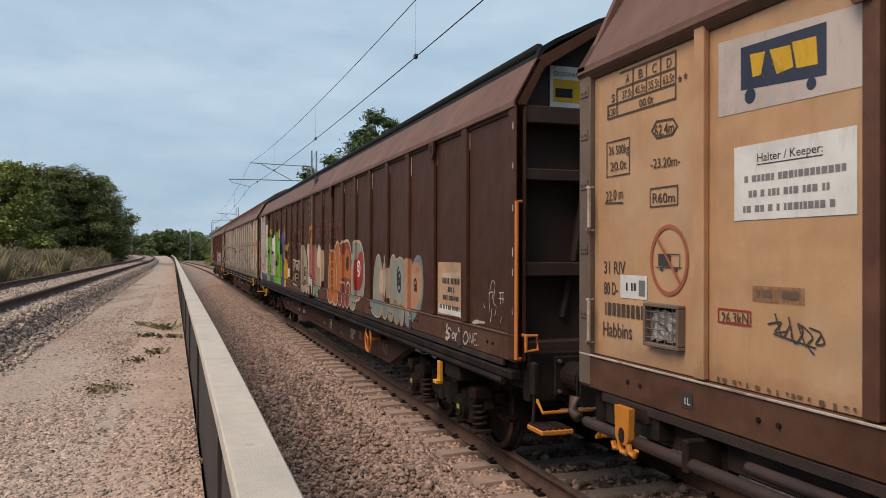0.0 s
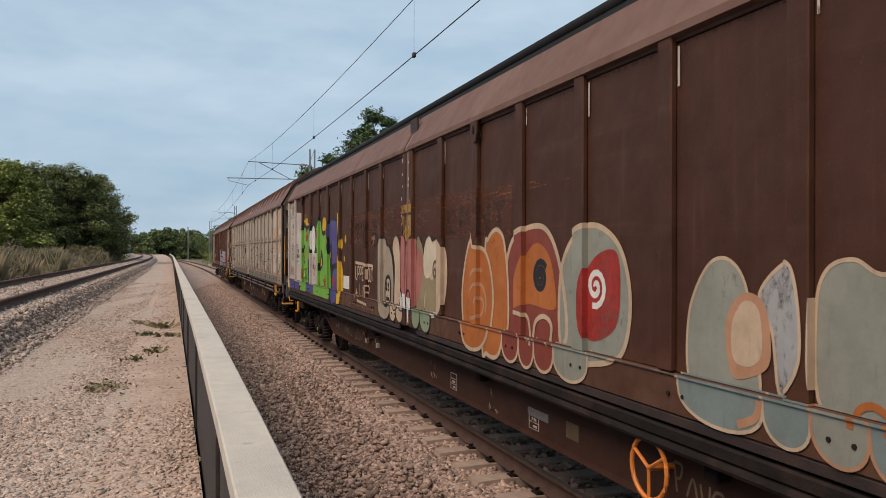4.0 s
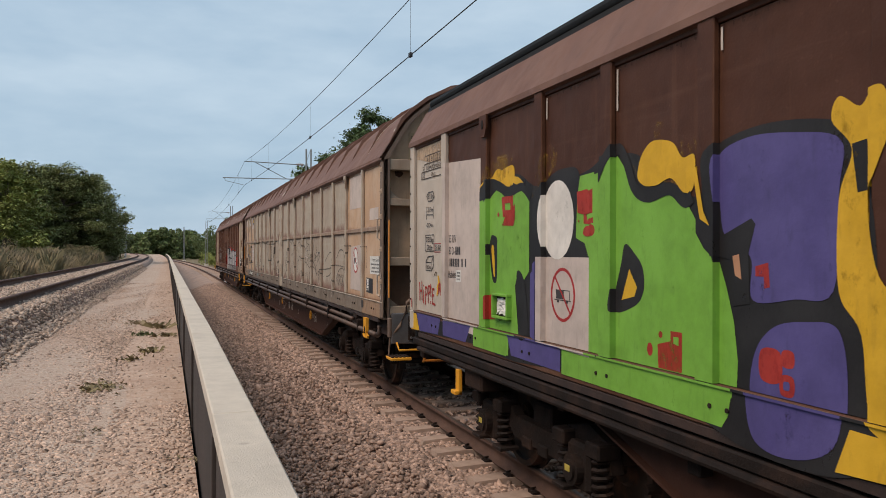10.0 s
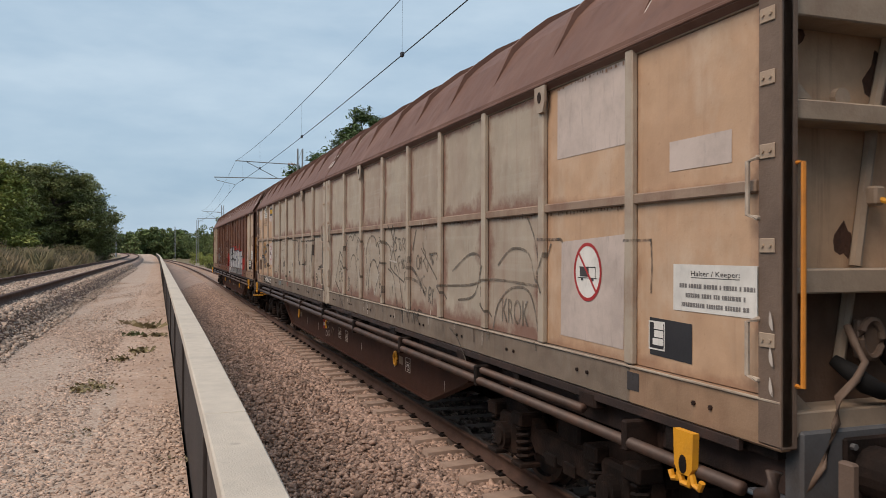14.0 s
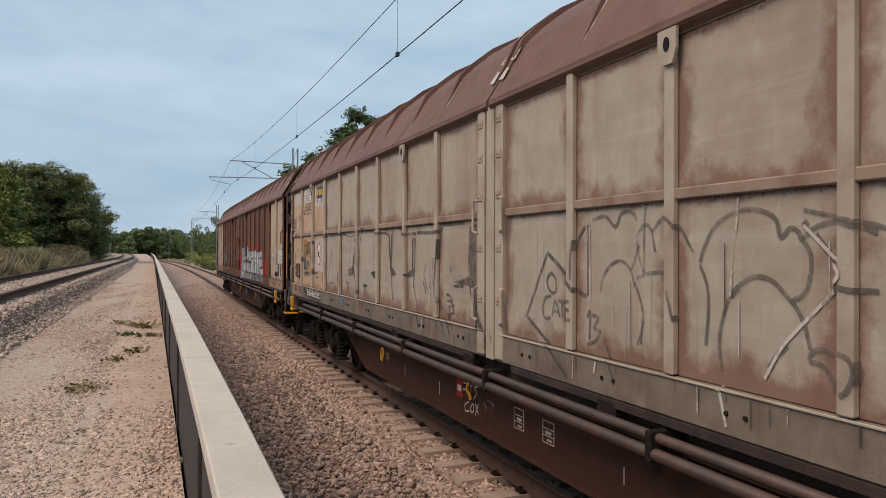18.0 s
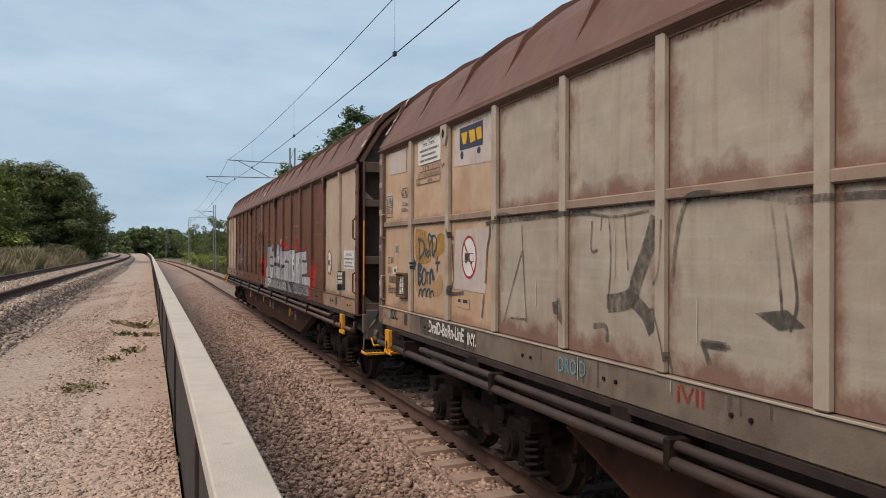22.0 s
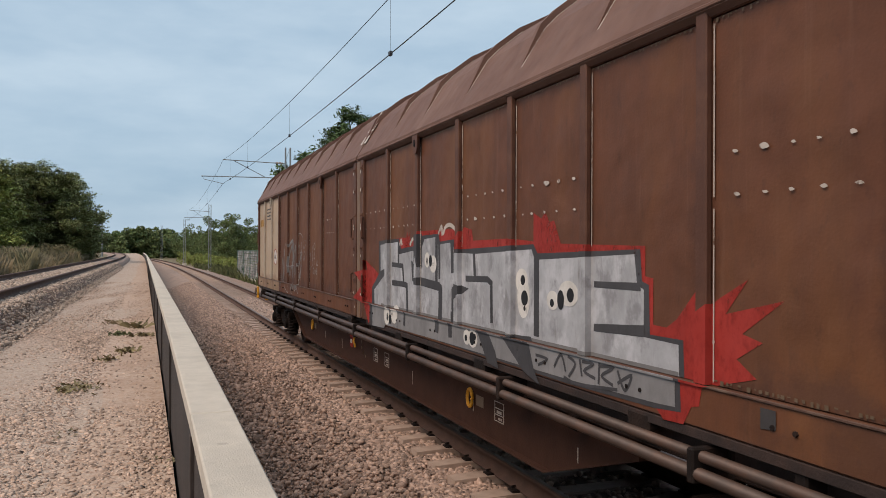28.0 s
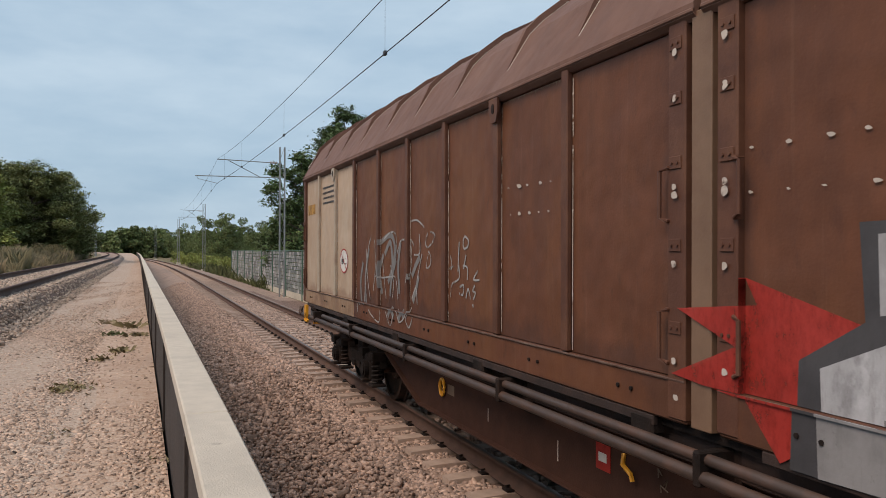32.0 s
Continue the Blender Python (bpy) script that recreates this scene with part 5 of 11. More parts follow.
PT = {
    "green": paint("green_spray", (0.155, 0.34, 0.045)), "purple": paint("purple_spray", (0.073, 0.06, 0.185)), "yellow": paint("yellow_spray", (0.55, 0.32, 0.02)),
    "black": paint("black_spray", (0.016, 0.015, 0.016)), "white": paint("white_spray", (0.62, 0.58, 0.53)), "red": paint("red_spray", (0.31, 0.028, 0.02), wear=(0.46, 0.70, 0.65)),
    "orange": paint("orange_spray", (0.37, 0.112, 0.026)), "cream": paint("cream_spray", (0.47, 0.335, 0.225)), "teal": paint("teal_spray", (0.24, 0.235, 0.19)),
    "pink": paint("pink_spray", (0.34, 0.12, 0.10)), "maroon": paint("maroon_spray", (0.20, 0.045, 0.03)), "tan": paint("tan_spray", (0.37, 0.225, 0.11)),
    "mint": paint("mint_spray", (0.205, 0.245, 0.155)), "ivory": paint("ivory_spray", (0.52, 0.43, 0.315)), "silver": mat("silver_spray", (0.385, 0.38, 0.39), 0.45, var=0.12, scale=9, dirt=(0.22, 0.21, 0.21), dirt_amt=0.7, dscale=2.0, streak=1.5, bump=0.05, extra=[((0.53, 0.52, 0.535), 0.75, 3.4, (1, 1, 0.7), 0.50, 0.60), ((0.205, 0.195, 0.20), 0.7, 4.6, (1, 1.2, 0.8), 0.52, 0.63), ((0.16, 0.14, 0.13), 0.5, 9.0, (1, 1.4, 0.3), 0.6, 0.74)]), "smoke": paint("worn_grey_spray", (0.08, 0.07, 0.062), 0.7, 0.6, wear=(0.38, 0.60, 0.9)), "silverlow": paint("darker_silver_spray", (0.225, 0.215, 0.215), 0.55, 0.6), "grey": paint("grey_spray", (0.17, 0.16, 0.155)),
    "soot": paint("dark_grey_spray", (0.055, 0.052, 0.055)), "marker": paint("faded_grey_marker", (0.125, 0.105, 0.085), 0.7, wear=FADED), "ghost": paint("faded_rust_band", (0.098, 0.034, 0.0155), 0.6, 0.6, wear=(0.30, 0.74, 0.7), stretch=(1, 0.5, 1.5)), "streak": paint("orange_streak", (0.27, 0.10, 0.03), wear=(0.42, 0.56, 0.95)),
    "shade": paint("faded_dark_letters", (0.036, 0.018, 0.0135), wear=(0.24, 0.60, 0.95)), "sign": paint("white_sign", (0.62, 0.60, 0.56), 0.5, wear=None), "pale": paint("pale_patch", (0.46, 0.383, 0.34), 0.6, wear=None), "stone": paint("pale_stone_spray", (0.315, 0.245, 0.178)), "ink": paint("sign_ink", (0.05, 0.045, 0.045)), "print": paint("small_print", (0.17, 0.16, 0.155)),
    "ring": paint("sign_red", (0.33, 0.03, 0.03), 0.5), "navy": paint("navy_plate", (0.03, 0.036, 0.06), 0.5), "chalk": paint("chalk_white", (0.46, 0.40, 0.35), wear=(0.52, 0.60, 0.8)), "plate": paint("tan_plate", (0.46, 0.32, 0.19), 0.6, 0.5, wear=(0.58, 0.66, 0.7)),
    "rustpatch": paint("rust_stain", (0.24, 0.125, 0.07), wear=(0.44, 0.62, 0.8)), "blue": paint("blue_ink", (0.035, 0.06, 0.09)), "ochre": paint("ochre_spray", (0.36, 0.19, 0.045), wear=(0.46, 0.62, 0.85)), "peach": paint("peach_spray", (0.40, 0.205, 0.115)), "seablue": paint("grey_blue_spray", (0.17, 0.20, 0.185)), "olive": paint("olive_spray", (0.245, 0.190, 0.105)), "umber": paint("umber_spray", (0.12, 0.08, 0.05)), "faintcream": paint("faint_cream", (0.42, 0.30, 0.20), wear=(0.36, 0.66, 0.85)), "tinsign": paint("tan_tin_sign", (0.42, 0.26, 0.155), 0.6, 0.6, wear=(0.56, 0.66, 0.6)), "faint": paint("faint_stencil", (0.17, 0.12, 0.085)), "ringpaint": paint("painted_red_ring", (0.34, 0.10, 0.055), 0.5), "sky": paint("light_blue_spray", (0.14, 0.27, 0.32)),
    "slate": paint("dark_slate_board", (0.032, 0.031, 0.034), 0.5), "yellowmist": paint("yellow_overspray", (0.36, 0.205, 0.022), wear=(0.26, 0.50, 1.0)), "lilac": paint("lilac_spray", (0.30, 0.29, 0.28), wear=(0.50, 0.60, 0.8)), "dull": paint("dull_stencil", (0.07, 0.047, 0.034), wear=(0.54, 0.66, 0.6)),
}
PT["rustbox"] = M_ENDRUST
for m in PT.values():  # dry paint has little sheen
    m.node_tree.nodes["Principled BSDF"].inputs["Specular IOR Level"].default_value = 0.25
RIBSETS, LAID = {}, [0]


def ribset(w, ribs, half_w, mid_rail, posts, up=0.6):
    cuts = sorted([(e - half_w, e + half_w * up) for e in ribs] + posts)
    RIBSETS[w.name] = (cuts, mid_rail)


ribset(wagon_a, RIBS_A, 0.055, None, [(0, 0.15), (10.70, 11.28), (21.85, 22)])
ribset(wagon_c, RIBS_C, 0.055, 2.445, [(0, 0.15), (10.70, 11.28), (21.85, 22)])
ribset(wagon_d, RIBS_C, 0.055, None, [(0, 0.15), (10.70, 11.28), (21.85, 22)])
ribset(wagon_b, RIBS_B, 0.05, None, [(-0.24, -0.09), (10.52, 10.67), (10.70, 10.79), (10.82, 10.97), (21.77, 21.92)], 1.8)


def cut(poly, axis, lim, keep_more):
    out = []
    for i, p in enumerate(poly):
        q = poly[(i + 1) % len(poly)]
        a, b = (p[axis] >= lim) == keep_more, (q[axis] >= lim) == keep_more
        if a:
            out.append(p)
        if a != b:
            k = (lim - p[axis]) / (q[axis] - p[axis])
            out.append((p[0] + (q[0] - p[0]) * k, p[1] + (q[1] - p[1]) * k))
    return out


def between(poly, axis, lo, hi):
    poly = cut(poly, axis, lo, True)
    return cut(poly, axis, hi, False) if len(poly) > 2 else poly


def lay(geo, w, poly, layer, step=True):
    """Lays an outline (u, z) on the wagon's side, over panels, ribs and skirt alike."""
    cuts, mid = RIBSETS[w.name]
    lo, hi = min(p[0] for p in poly), max(p[0] for p in poly)
    zones, at = [], -9.0
    LAID[0] += 1 if step else 0
    off = 0.0025 + 0.0012 * layer + 0.00004 * (LAID[0] % 24)
    for a, b in cuts:
        zones += [(at, a - off, 0), (a - off, b + off, 1)]
        at = b + off
    zones.append((at, 40.0, 0))
    low = [(0.0, Z_PAN - 0.019, 2), (Z_PAN - 0.019, Z_PAN - 0.005, 3)]
    bands = low + [(Z_PAN, 9.0, 0)] if not mid else low + [(Z_PAN, mid - 0.035, 0), (mid - 0.035, mid + 0.03, 4), (mid + 0.03, 9.0, 0)]
    for z0, z1, kind in bands:
        strip_ = between(poly, 1, z0, z1)
        if len(strip_) < 3:
            continue
        if kind in (2, 3):
            pieces = [(strip_, -1.400 if kind == 2 else -1.412)]
        else:
            pieces = []
            for a, b, rib in zones:
                if b < lo or a > hi:
                    continue
                pieces.append((between(strip_, 0, a, b), (-1.415 if rib else (-1.402 if kind == 4 else -1.370))))
        for pl, x in pieces:
            if len(pl) < 3:
                continue
            if x == -1.415:  # the flanks of the rib
                for q, s in zip(pl, pl[1:] + pl[:1]):
                    for edge_u in (min(q[0] for q in pl), max(q[0] for q in pl)):
                        if abs(q[0] - edge_u) < 1e-7 and abs(s[0] - edge_u) < 1e-7 and lo + 1e-6 < edge_u < hi - 1e-6 and any(abs(edge_u - k) < 1e-6 for z in zones for k in z[:2]):
                            back = (-1.402 if kind == 4 else -1.370) - off
                            geo.add([(-1.415 - off, q[0], q[1]), (-1.415 - off, s[0], s[1]), (back, s[0], s[1]), (back, q[0], q[1])], [(0, 1, 2, 3)])
            vs = [Vector((x - off, u, z)) for u, z in pl]
            tri = tessellate_polygon([[Vector((u, z, 0)) for u, z in pl]])
            geo.add(vs, [t for t in tri])


def smooth(pts, closed=True, n=6):
    out, m = [], len(pts)
    rng_ = range(m) if closed else range(m - 1)
    for i in rng_:
        p0, p1, p2, p3 = (pts[(i + k) % m] if closed else pts[min(max(i + k, 0), m - 1)] for k in (-1, 0, 1, 2))
        for j in range(n):
            t = j / n
            out.append(tuple(0.5 * (2 * b + (c - a) * t + (2 * a - 5 * b + 4 * c - d) * t * t + (3 * b - a - 3 * c + d) * t ** 3) for a, b, c, d in zip(p0, p1, p2, p3)))
    if not closed:
        out.append(pts[-1])
    return out


def decal(w, name, geo, material, label):
    if geo.f:
        me = bpy.data.meshes.new(name)
        index, vs, fs = {}, [], []
        remap = []
        for p in geo.v:  # pieces that meet share their corners
            k = (round(p[0], 4), round(p[1], 5), round(p[2], 5))
            if k not in index:
                index[k] = len(vs)
                vs.append(p)
            remap.append(index[k])
        for f in geo.f:
            g = [remap[i] for i in f]
            if len(set(g)) == len(g):
                fs.append(g)
        groups = [(vs, fs)]
        if name in ("graffiti", "text_bar", "pale_patch", "sign_plate", "faded_band"):  # paint on the panels and on the skirt: a piece each
            root = list(range(len(vs)))

            def find(i):
                while root[i] != i:
                    root[i] = root[root[i]]
                    i = root[i]
                return i

            for f in fs:
                for i in f[1:]:
                    root[find(i)] = find(f[0])
            isl = {}
            for f in fs:
                isl.setdefault(find(f[0]), []).append(f)
            groups = []
            for fl in isl.values():
                used = sorted({i for f in fl for i in f})
                at = {i: k for k, i in enumerate(used)}
                groups.append(([vs[i] for i in used], [[at[i] for i in f] for f in fl]))
        bpy.data.meshes.remove(me)
        for gv, gf in groups:
            me = bpy.data.meshes.new(name)
            me.from_pydata(gv, [], gf)
            me.materials.append(material)
            ob = new(name, me)
            ob.parent = w
            if label:
                ob["label"] = label
        return ob


def poly(w, c, layer, pts, name="graffiti", label=""):
    g = Geo()
    lay(g, w, pts, layer)
    return decal(w, name, g, PT[c], label)


def blob(w, c, layer, pts, name="graffiti", label="", edge=None, ew=0.03):
    """A rounded painted shape; edge: the colour of its outline."""
    s = smooth(pts)
    ob = poly(w, c, layer, s, name, label)
    if edge:
        stroke(w, edge, layer + 1, s + s[:1], ew, name, straight=True)
    return ob


def stroke(w, c, layer, pts, width=0.03, name="graffiti", straight=False, label=""):
    p = pts if straight else smooth(pts, False)
    g = Geo()
    h = width / 2
    p = [a for k, a in enumerate(p) if not k or math.hypot(a[0] - p[k - 1][0], a[1] - p[k - 1][1]) > 1e-4]
    nrm = []
    for k in range(len(p) - 1):
        du, dz = p[k + 1][0] - p[k][0], p[k + 1][1] - p[k][1]
        n = math.hypot(du, dz)
        nrm.append((-dz / n, du / n))
    ed = []
    for k, a in enumerate(p):
        n0, n1 = nrm[max(k - 1, 0)], nrm[min(k, len(nrm) - 1)]
        if k in (0, len(p) - 1) and p[0] == p[-1]:
            n0, n1 = nrm[-1], nrm[0]
        m = (n0[0] + n1[0], n0[1] + n1[1])
        q = max(m[0] * m[0] + m[1] * m[1], 0.8)
        ed.append((2 * h * m[0] / q, 2 * h * m[1] / q))
    for (a, b), (ea, eb) in zip(zip(p[:-1], p[1:]), zip(ed[:-1], ed[1:])):
        g.v = [(x - 0.00001, y, z) for x, y, z in g.v] if len(g.v) < 4000 else g.v
        lay(g, w, [(a[0] + ea[0], a[1] + ea[1]), (b[0] + eb[0], b[1] + eb[1]), (b[0] - eb[0], b[1] - eb[1]), (a[0] - ea[0], a[1] - ea[1])], layer, a == p[0])
    return decal(w, name, g, PT[c], label)


def scallop(w, c, layer, u0, u1, z, edge, ew=0.02, lean=0.0, top=1.436):
    """A half-round bulge painted on the skirt, hung from the lip, with its outline along the lower edge; lean: where its lowest point lies."""
    n = 16
    arc = []
    for k in range(n + 1):
        a = math.pi * k / n
        f = 0.5 - 0.5 * math.cos(a)
        arc.append((u0 + (u1 - u0) * (f + lean * math.sin(a)), top - 0.066 - (top - 0.066 - z) * math.sin(a) ** 0.75))
    poly(w, c, layer, [(u0, top)] + arc + [(u1, top)])
    stroke(w, edge, layer + 1, [(u0, top)] + arc + [(u1, top)], ew, straight=True)


def oval(w, c, layer, u, z, ru, rz, name="graffiti", label="", n=26):
    return poly(w, c, layer, [(u + ru * math.cos(6.2832 * k / n), z + rz * math.sin(6.2832 * k / n)) for k in range(n)], name, label)


def ring(w, c, layer, u, z, ru, rz, width, name="sign"):
    n = 36
    return stroke(w, c, layer, [(u + ru * math.cos(6.2832 * k / n), z + rz * math.sin(6.2832 * k / n)) for k in range(n + 1)], width, name, True)


def spiral(w, c, layer, u, z, r, width=0.035, turns=2.2, sq=1.0):
    n = int(14 * turns)
    return stroke(w, c, layer, [(u + sq * r * (k / n) * math.cos(k * 6.2832 * turns / n), z + r * (k / n) * math.sin(k * 6.2832 * turns / n)) for k in range(1, n + 1)], width, straight=True)


def rects(w, c, layer, boxes, name="stencil_bar", label=""):
    g = Geo()
    for u0, u1, z0, z1 in boxes:
        lay(g, w, [(u0, z0), (u1, z0), (u1, z1), (u0, z1)], layer)
    return decal(w, name, g, PT[c], label)


def words(w, c, layer, text, left, right, height, name="lettering", x=-1.370, label="", bold=0.008):
    """Letters of the built-in font from the left to the right end of a base line (u, z)."""
    fc = bpy.data.curves.new(name, "FONT")
    fc.body, fc.size, fc.resolution_u, fc.offset = text, 1.0, 3, bold
    tmp = new(name, fc)
    me = bpy.data.meshes.new_from_object(tmp.evaluated_get(bpy.context.evaluated_depsgraph_get()))
    bpy.data.objects.remove(tmp)
    co = np.array([v.co for v in me.vertices])
    x0, x1 = co[:, 0].min(), co[:, 0].max()
    k = (co[:, 0] - x0) / (x1 - x0)
    u = left[0] + (right[0] - left[0]) * k
    z = left[1] + (right[1] - left[1]) * k + co[:, 1] / 0.72 * height
    for v, a, b in zip(me.vertices, u, z):
        v.co = (x - 0.0025 - 0.0012 * layer, a, b)
    me.materials.clear()
    me.materials.append(PT[c])
    me.name = name
    ob = new(name, me)
    ob.parent = w
    return ob


def text_lines(w, c, layer, u0, u1, z_list, h, seed, name="text_bar", word=(2.0, 6.0), gap=0.6):
    """Rows of bars where small writing stands."""
    r = random.Random(seed)
    bx = []
    for z in z_list:
        u = u0 + r.uniform(0, 0.06) * (u1 - u0)
        while u < u1 - 0.02:
            b = min(u + r.uniform(*word) * h, u1 - r.uniform(0, 0.04))
            if b - u > 0.005:
                bx.append((u, b, z, z + h))
            u = b + gap * h * (1 if r.random() < 0.85 or gap > 0.5 else 4)
    return rects(w, c, layer, bx, name)


def no_hump(w, u, z, ru, rz, plate="sign", rim="ring"):
    """Round red-edged prohibition sign with a wagon on it."""
    if plate:
        oval(w, plate, 2, u, z, ru, rz, "prohibition_sign", "round white sign with a red rim, a wagon crossed out")
    ring(w, rim, 3, u, z, ru * 0.95, rz * 0.95, 0.036 * rz / 0.3, "prohibition_sign")
    stroke(w, rim, 5, [(u + ru * 0.64, z + rz * 0.66), (u - ru * 0.64, z - rz * 0.66)], 0.028 * rz / 0.3, "prohibition_sign", True)
    rects(w, "ink", 4, [(u - ru * 0.1, u + ru * 0.55, z - rz * 0.16, z + rz * 0.16), (u - ru * 0.7, u + ru * 0.7, z - rz * 0.22, z - rz * 0.19), (u - ru * 0.6, u + ru * 0.58, z + rz * 0.15, z + rz * 0.18), (u - ru * 0.6, u - ru * 0.57, z - rz * 0.2, z + rz * 0.15)], "prohibition_sign")
    for s in (0.38, -0.38):
        oval(w, "ink", 4, u + ru * s, z - rz * 0.25, ru * 0.09, rz * 0.06, "prohibition_sign", n=10)


def keeper_sign(w, u0, u1, z0, z1, seed):
    """White sheet: a heading that can be read, the rest bars."""
    poly(w, "sign", 1, [(u0, z0), (u1, z0), (u1, z1), (u0, z1)], "keeper_sign", "white printed sheet with small dark writing")
    h, wd = z1 - z0, u1 - u0
    words(w, "ink", 2, "Halter / Keeper:", (u1 - wd * 0.22, z1 - h * 0.24), (u0 + wd * 0.24, z1 - h * 0.24), h * 0.11)
    rects(w, "ink", 2, [(u0 + wd * 0.24, u1 - wd * 0.22, z1 - h * 0.285, z1 - h * 0.27)], "underline")
    text_lines(w, "print", 2, u0 + wd * 0.06, u1 - wd * 0.05, [z1 - h * 0.50], h * 0.09, seed, "text_line", word=(0.5, 1.0), gap=0.2)
    text_lines(w, "print", 2, u0 + wd * 0.18, u1 - wd * 0.12, [z1 - h * 0.70], h * 0.09, seed + 1, "text_line", word=(0.5, 1.0), gap=0.2)
    text_lines(w, "print", 2, u0 + wd * 0.12, u1 - wd * 0.07, [z1 - h * 0.90], h * 0.09, seed + 2, "text_line", word=(0.5, 1.0), gap=0.2)


def box_outline(w, c, layer, u0, u1, z0, z1, t=0.009, name="stencil_frame"):
    rects(w, c, layer, [(u0, u1, z0, z0 + t), (u0, u1, z1 - t, z1), (u0, u0 + t, z0, z1), (u1 - t, u1, z0, z1)], name)


def load_table(w, c, u_l, u_r, z0, z1, row2, row3):
    """Load limit table: u_l is the left end as one reads it (the larger u)."""
    wd, h = u_l - u_r, z1 - z0
    th = 0.011
    c1 = u_l - wd * 0.15
    c0 = u_l - wd * 0.0
    bx = [(u_r, c1 - wd * 0.05, z1 - th, z1), (u_r, c1, z0 + h * 0.62, z0 + h * 0.62 + th), (u_r, u_l, z0 + h * 0.30, z0 + h * 0.30 + th), (u_r, u_l, z0, z0 + th),
          (u_l - th, u_l, z0, z0 + h * 0.3), (c1 - th, c1, z0, z0 + h * 0.62), (u_r, u_r + th, z0, z1)]
    for k in range(4):
        bx.append((u_r + (c1 - u_r) * 0.23 * k, u_r + (c1 - u_r) * 0.23 * k + th, z0 + h * 0.3, z1))
    rects(w, c, 2, bx, "load_table", "stencilled load table")
    for k, ch in enumerate("DCBA"):
        a = u_r + (c1 - u_r) * (0.23 * k + 0.06)
        words(w, c, 2, ch, (a + wd * 0.07, z0 + h * 0.70), (a + wd * 0.01, z0 + h * 0.70), h * 0.2)
    for k, s in enumerate(row2):
        a = u_r + (c1 - u_r) * (0.23 * (3 - k) + 0.02)
        words(w, c, 2, s, (a + wd * 0.155, z0 + h * 0.38), (a + wd * 0.01, z0 + h * 0.38), h * 0.18)
    words(w, c, 2, "S", (c1 + wd * 0.08, z0 + h * 0.38), (c1 + wd * 0.03, z0 + h * 0.38), h * 0.18)
    words(w, c, 2, "120", (u_l - wd * 0.02, z0 + h * 0.07), (c1 + wd * 0.02, z0 + h * 0.07), h * 0.18)
    words(w, c, 2, row3, (u_r + wd * 0.5, z0 + h * 0.07), (u_r + wd * 0.3, z0 + h * 0.07), h * 0.17)


def document_box(w, u0, u1, z0, z1, paper="sign", grille=False, coat=None):
    """Shallow framed box with a papered pane on the panel."""
    g = Geo()
    x0, x1, t = -1.425, -1.371, 0.022
    g.box(x0, x1, u0, u1, z1 - t, z1, 0.004).box(x0, x1, u0, u1, z0, z0 + t, 0.004).box(x0, x1, u0, u0 + t, z0 + t, z1 - t, 0.004).box(x0, x1, u1 - t, u1, z0 + t, z1 - t, 0.004)
    b = part("document_box", g, PT[coat] if coat else M_SKIRT, w, "small framed document holder")
    part("box_back", Geo().box(-1.378, -1.3715, u0 + t, u1 - t, z0 + t, z1 - t), M_UNDER, b)
    rp, n = random.Random(77), 7
    pv = [(-1.392 + rp.uniform(-0.011, 0.011), u0 + 0.045 + (u1 - u0 - 0.09) * i / (n - 1) + rp.uniform(-0.012, 0.012), z0 + 0.04 + (z1 - z0 - 0.085) * k / (n - 1) + rp.uniform(-0.012, 0.012)) for k in range(n) for i in range(n)]
    pf = [(k * n + i, k * n + i + 1, (k + 1) * n + i + 1, (k + 1) * n + i) for k in range(n - 1) for i in range(n - 1)]
    part("paper", Geo().add(pv, pf), PT[paper], b, "crumpled paper", smooth=False)
    if not grille:
        return
    gr_ = Geo()
    for k in range(1, 5):
        z = z0 + (z1 - z0) * k / 5
        gr_.tube([(-1.41, u0 + t, z), (-1.41, u1 - t, z)], 0.0035, 4)
        u = u0 + (u1 - u0) * k / 5
        gr_.tube([(-1.41, u, z0 + t), (-1.41, u, z1 - t)], 0.0035, 4)
    part("wire_grille", gr_, M_SKIRT, b)

poly(wagon_a, "pale", 0, [(20.51, 3.25), (19.54, 3.18), (19.54, 2.83), (20.51, 2.85)], "pale_patch", "pale grey repainted patch")
poly(wagon_a, "navy", 1, [(20.33, 3.18), (19.76, 3.16), (19.76, 2.92), (20.33, 2.96)], "logo_plate", "dark blue logo plate")
poly(wagon_a, "yellow", 2, [(20.26, 3.13), (20.15, 3.12), (20.18, 3.01), (20.24, 3.01)], "logo_shape")
poly(wagon_a, "yellow", 2, [(20.12, 3.12), (19.98, 3.11), (19.96, 3), (20.07, 2.99)], "logo_shape")
poly(wagon_a, "yellow", 2, [(19.97, 3.12), (19.82, 3.11), (19.81, 2.98), (19.94, 2.99)], "logo_shape")
oval(wagon_a, "navy", 1, 20.26, 2.92, 0.04, 0.04, "logo_shape")
oval(wagon_a, "navy", 1, 19.85, 2.9, 0.03, 0.03, "logo_shape")
keeper_sign(wagon_a, 19.59, 20.38, 2.29, 2.67, 3)
load_table(wagon_a, "dull", 21.67, 20.89, 3.02, 3.31, ["37.5t", "45.5t", "55.5t", "63.5t"], "00.0t")
for wg, u, z in ((wagon_a, 20.853, 3.13), (wagon_a, 20.80, 3.135), (wagon_c, 19.72, 2.99), (wagon_c, 19.665, 3.0)):
    poly(wg, "dull", 2, [(u + (0.023 if k % 2 == 0 else 0.010) * math.sin(0.6283 * k), z + (0.026 if k % 2 == 0 else 0.011) * math.cos(0.6283 * k)) for k in range(10)], "stencil_star")
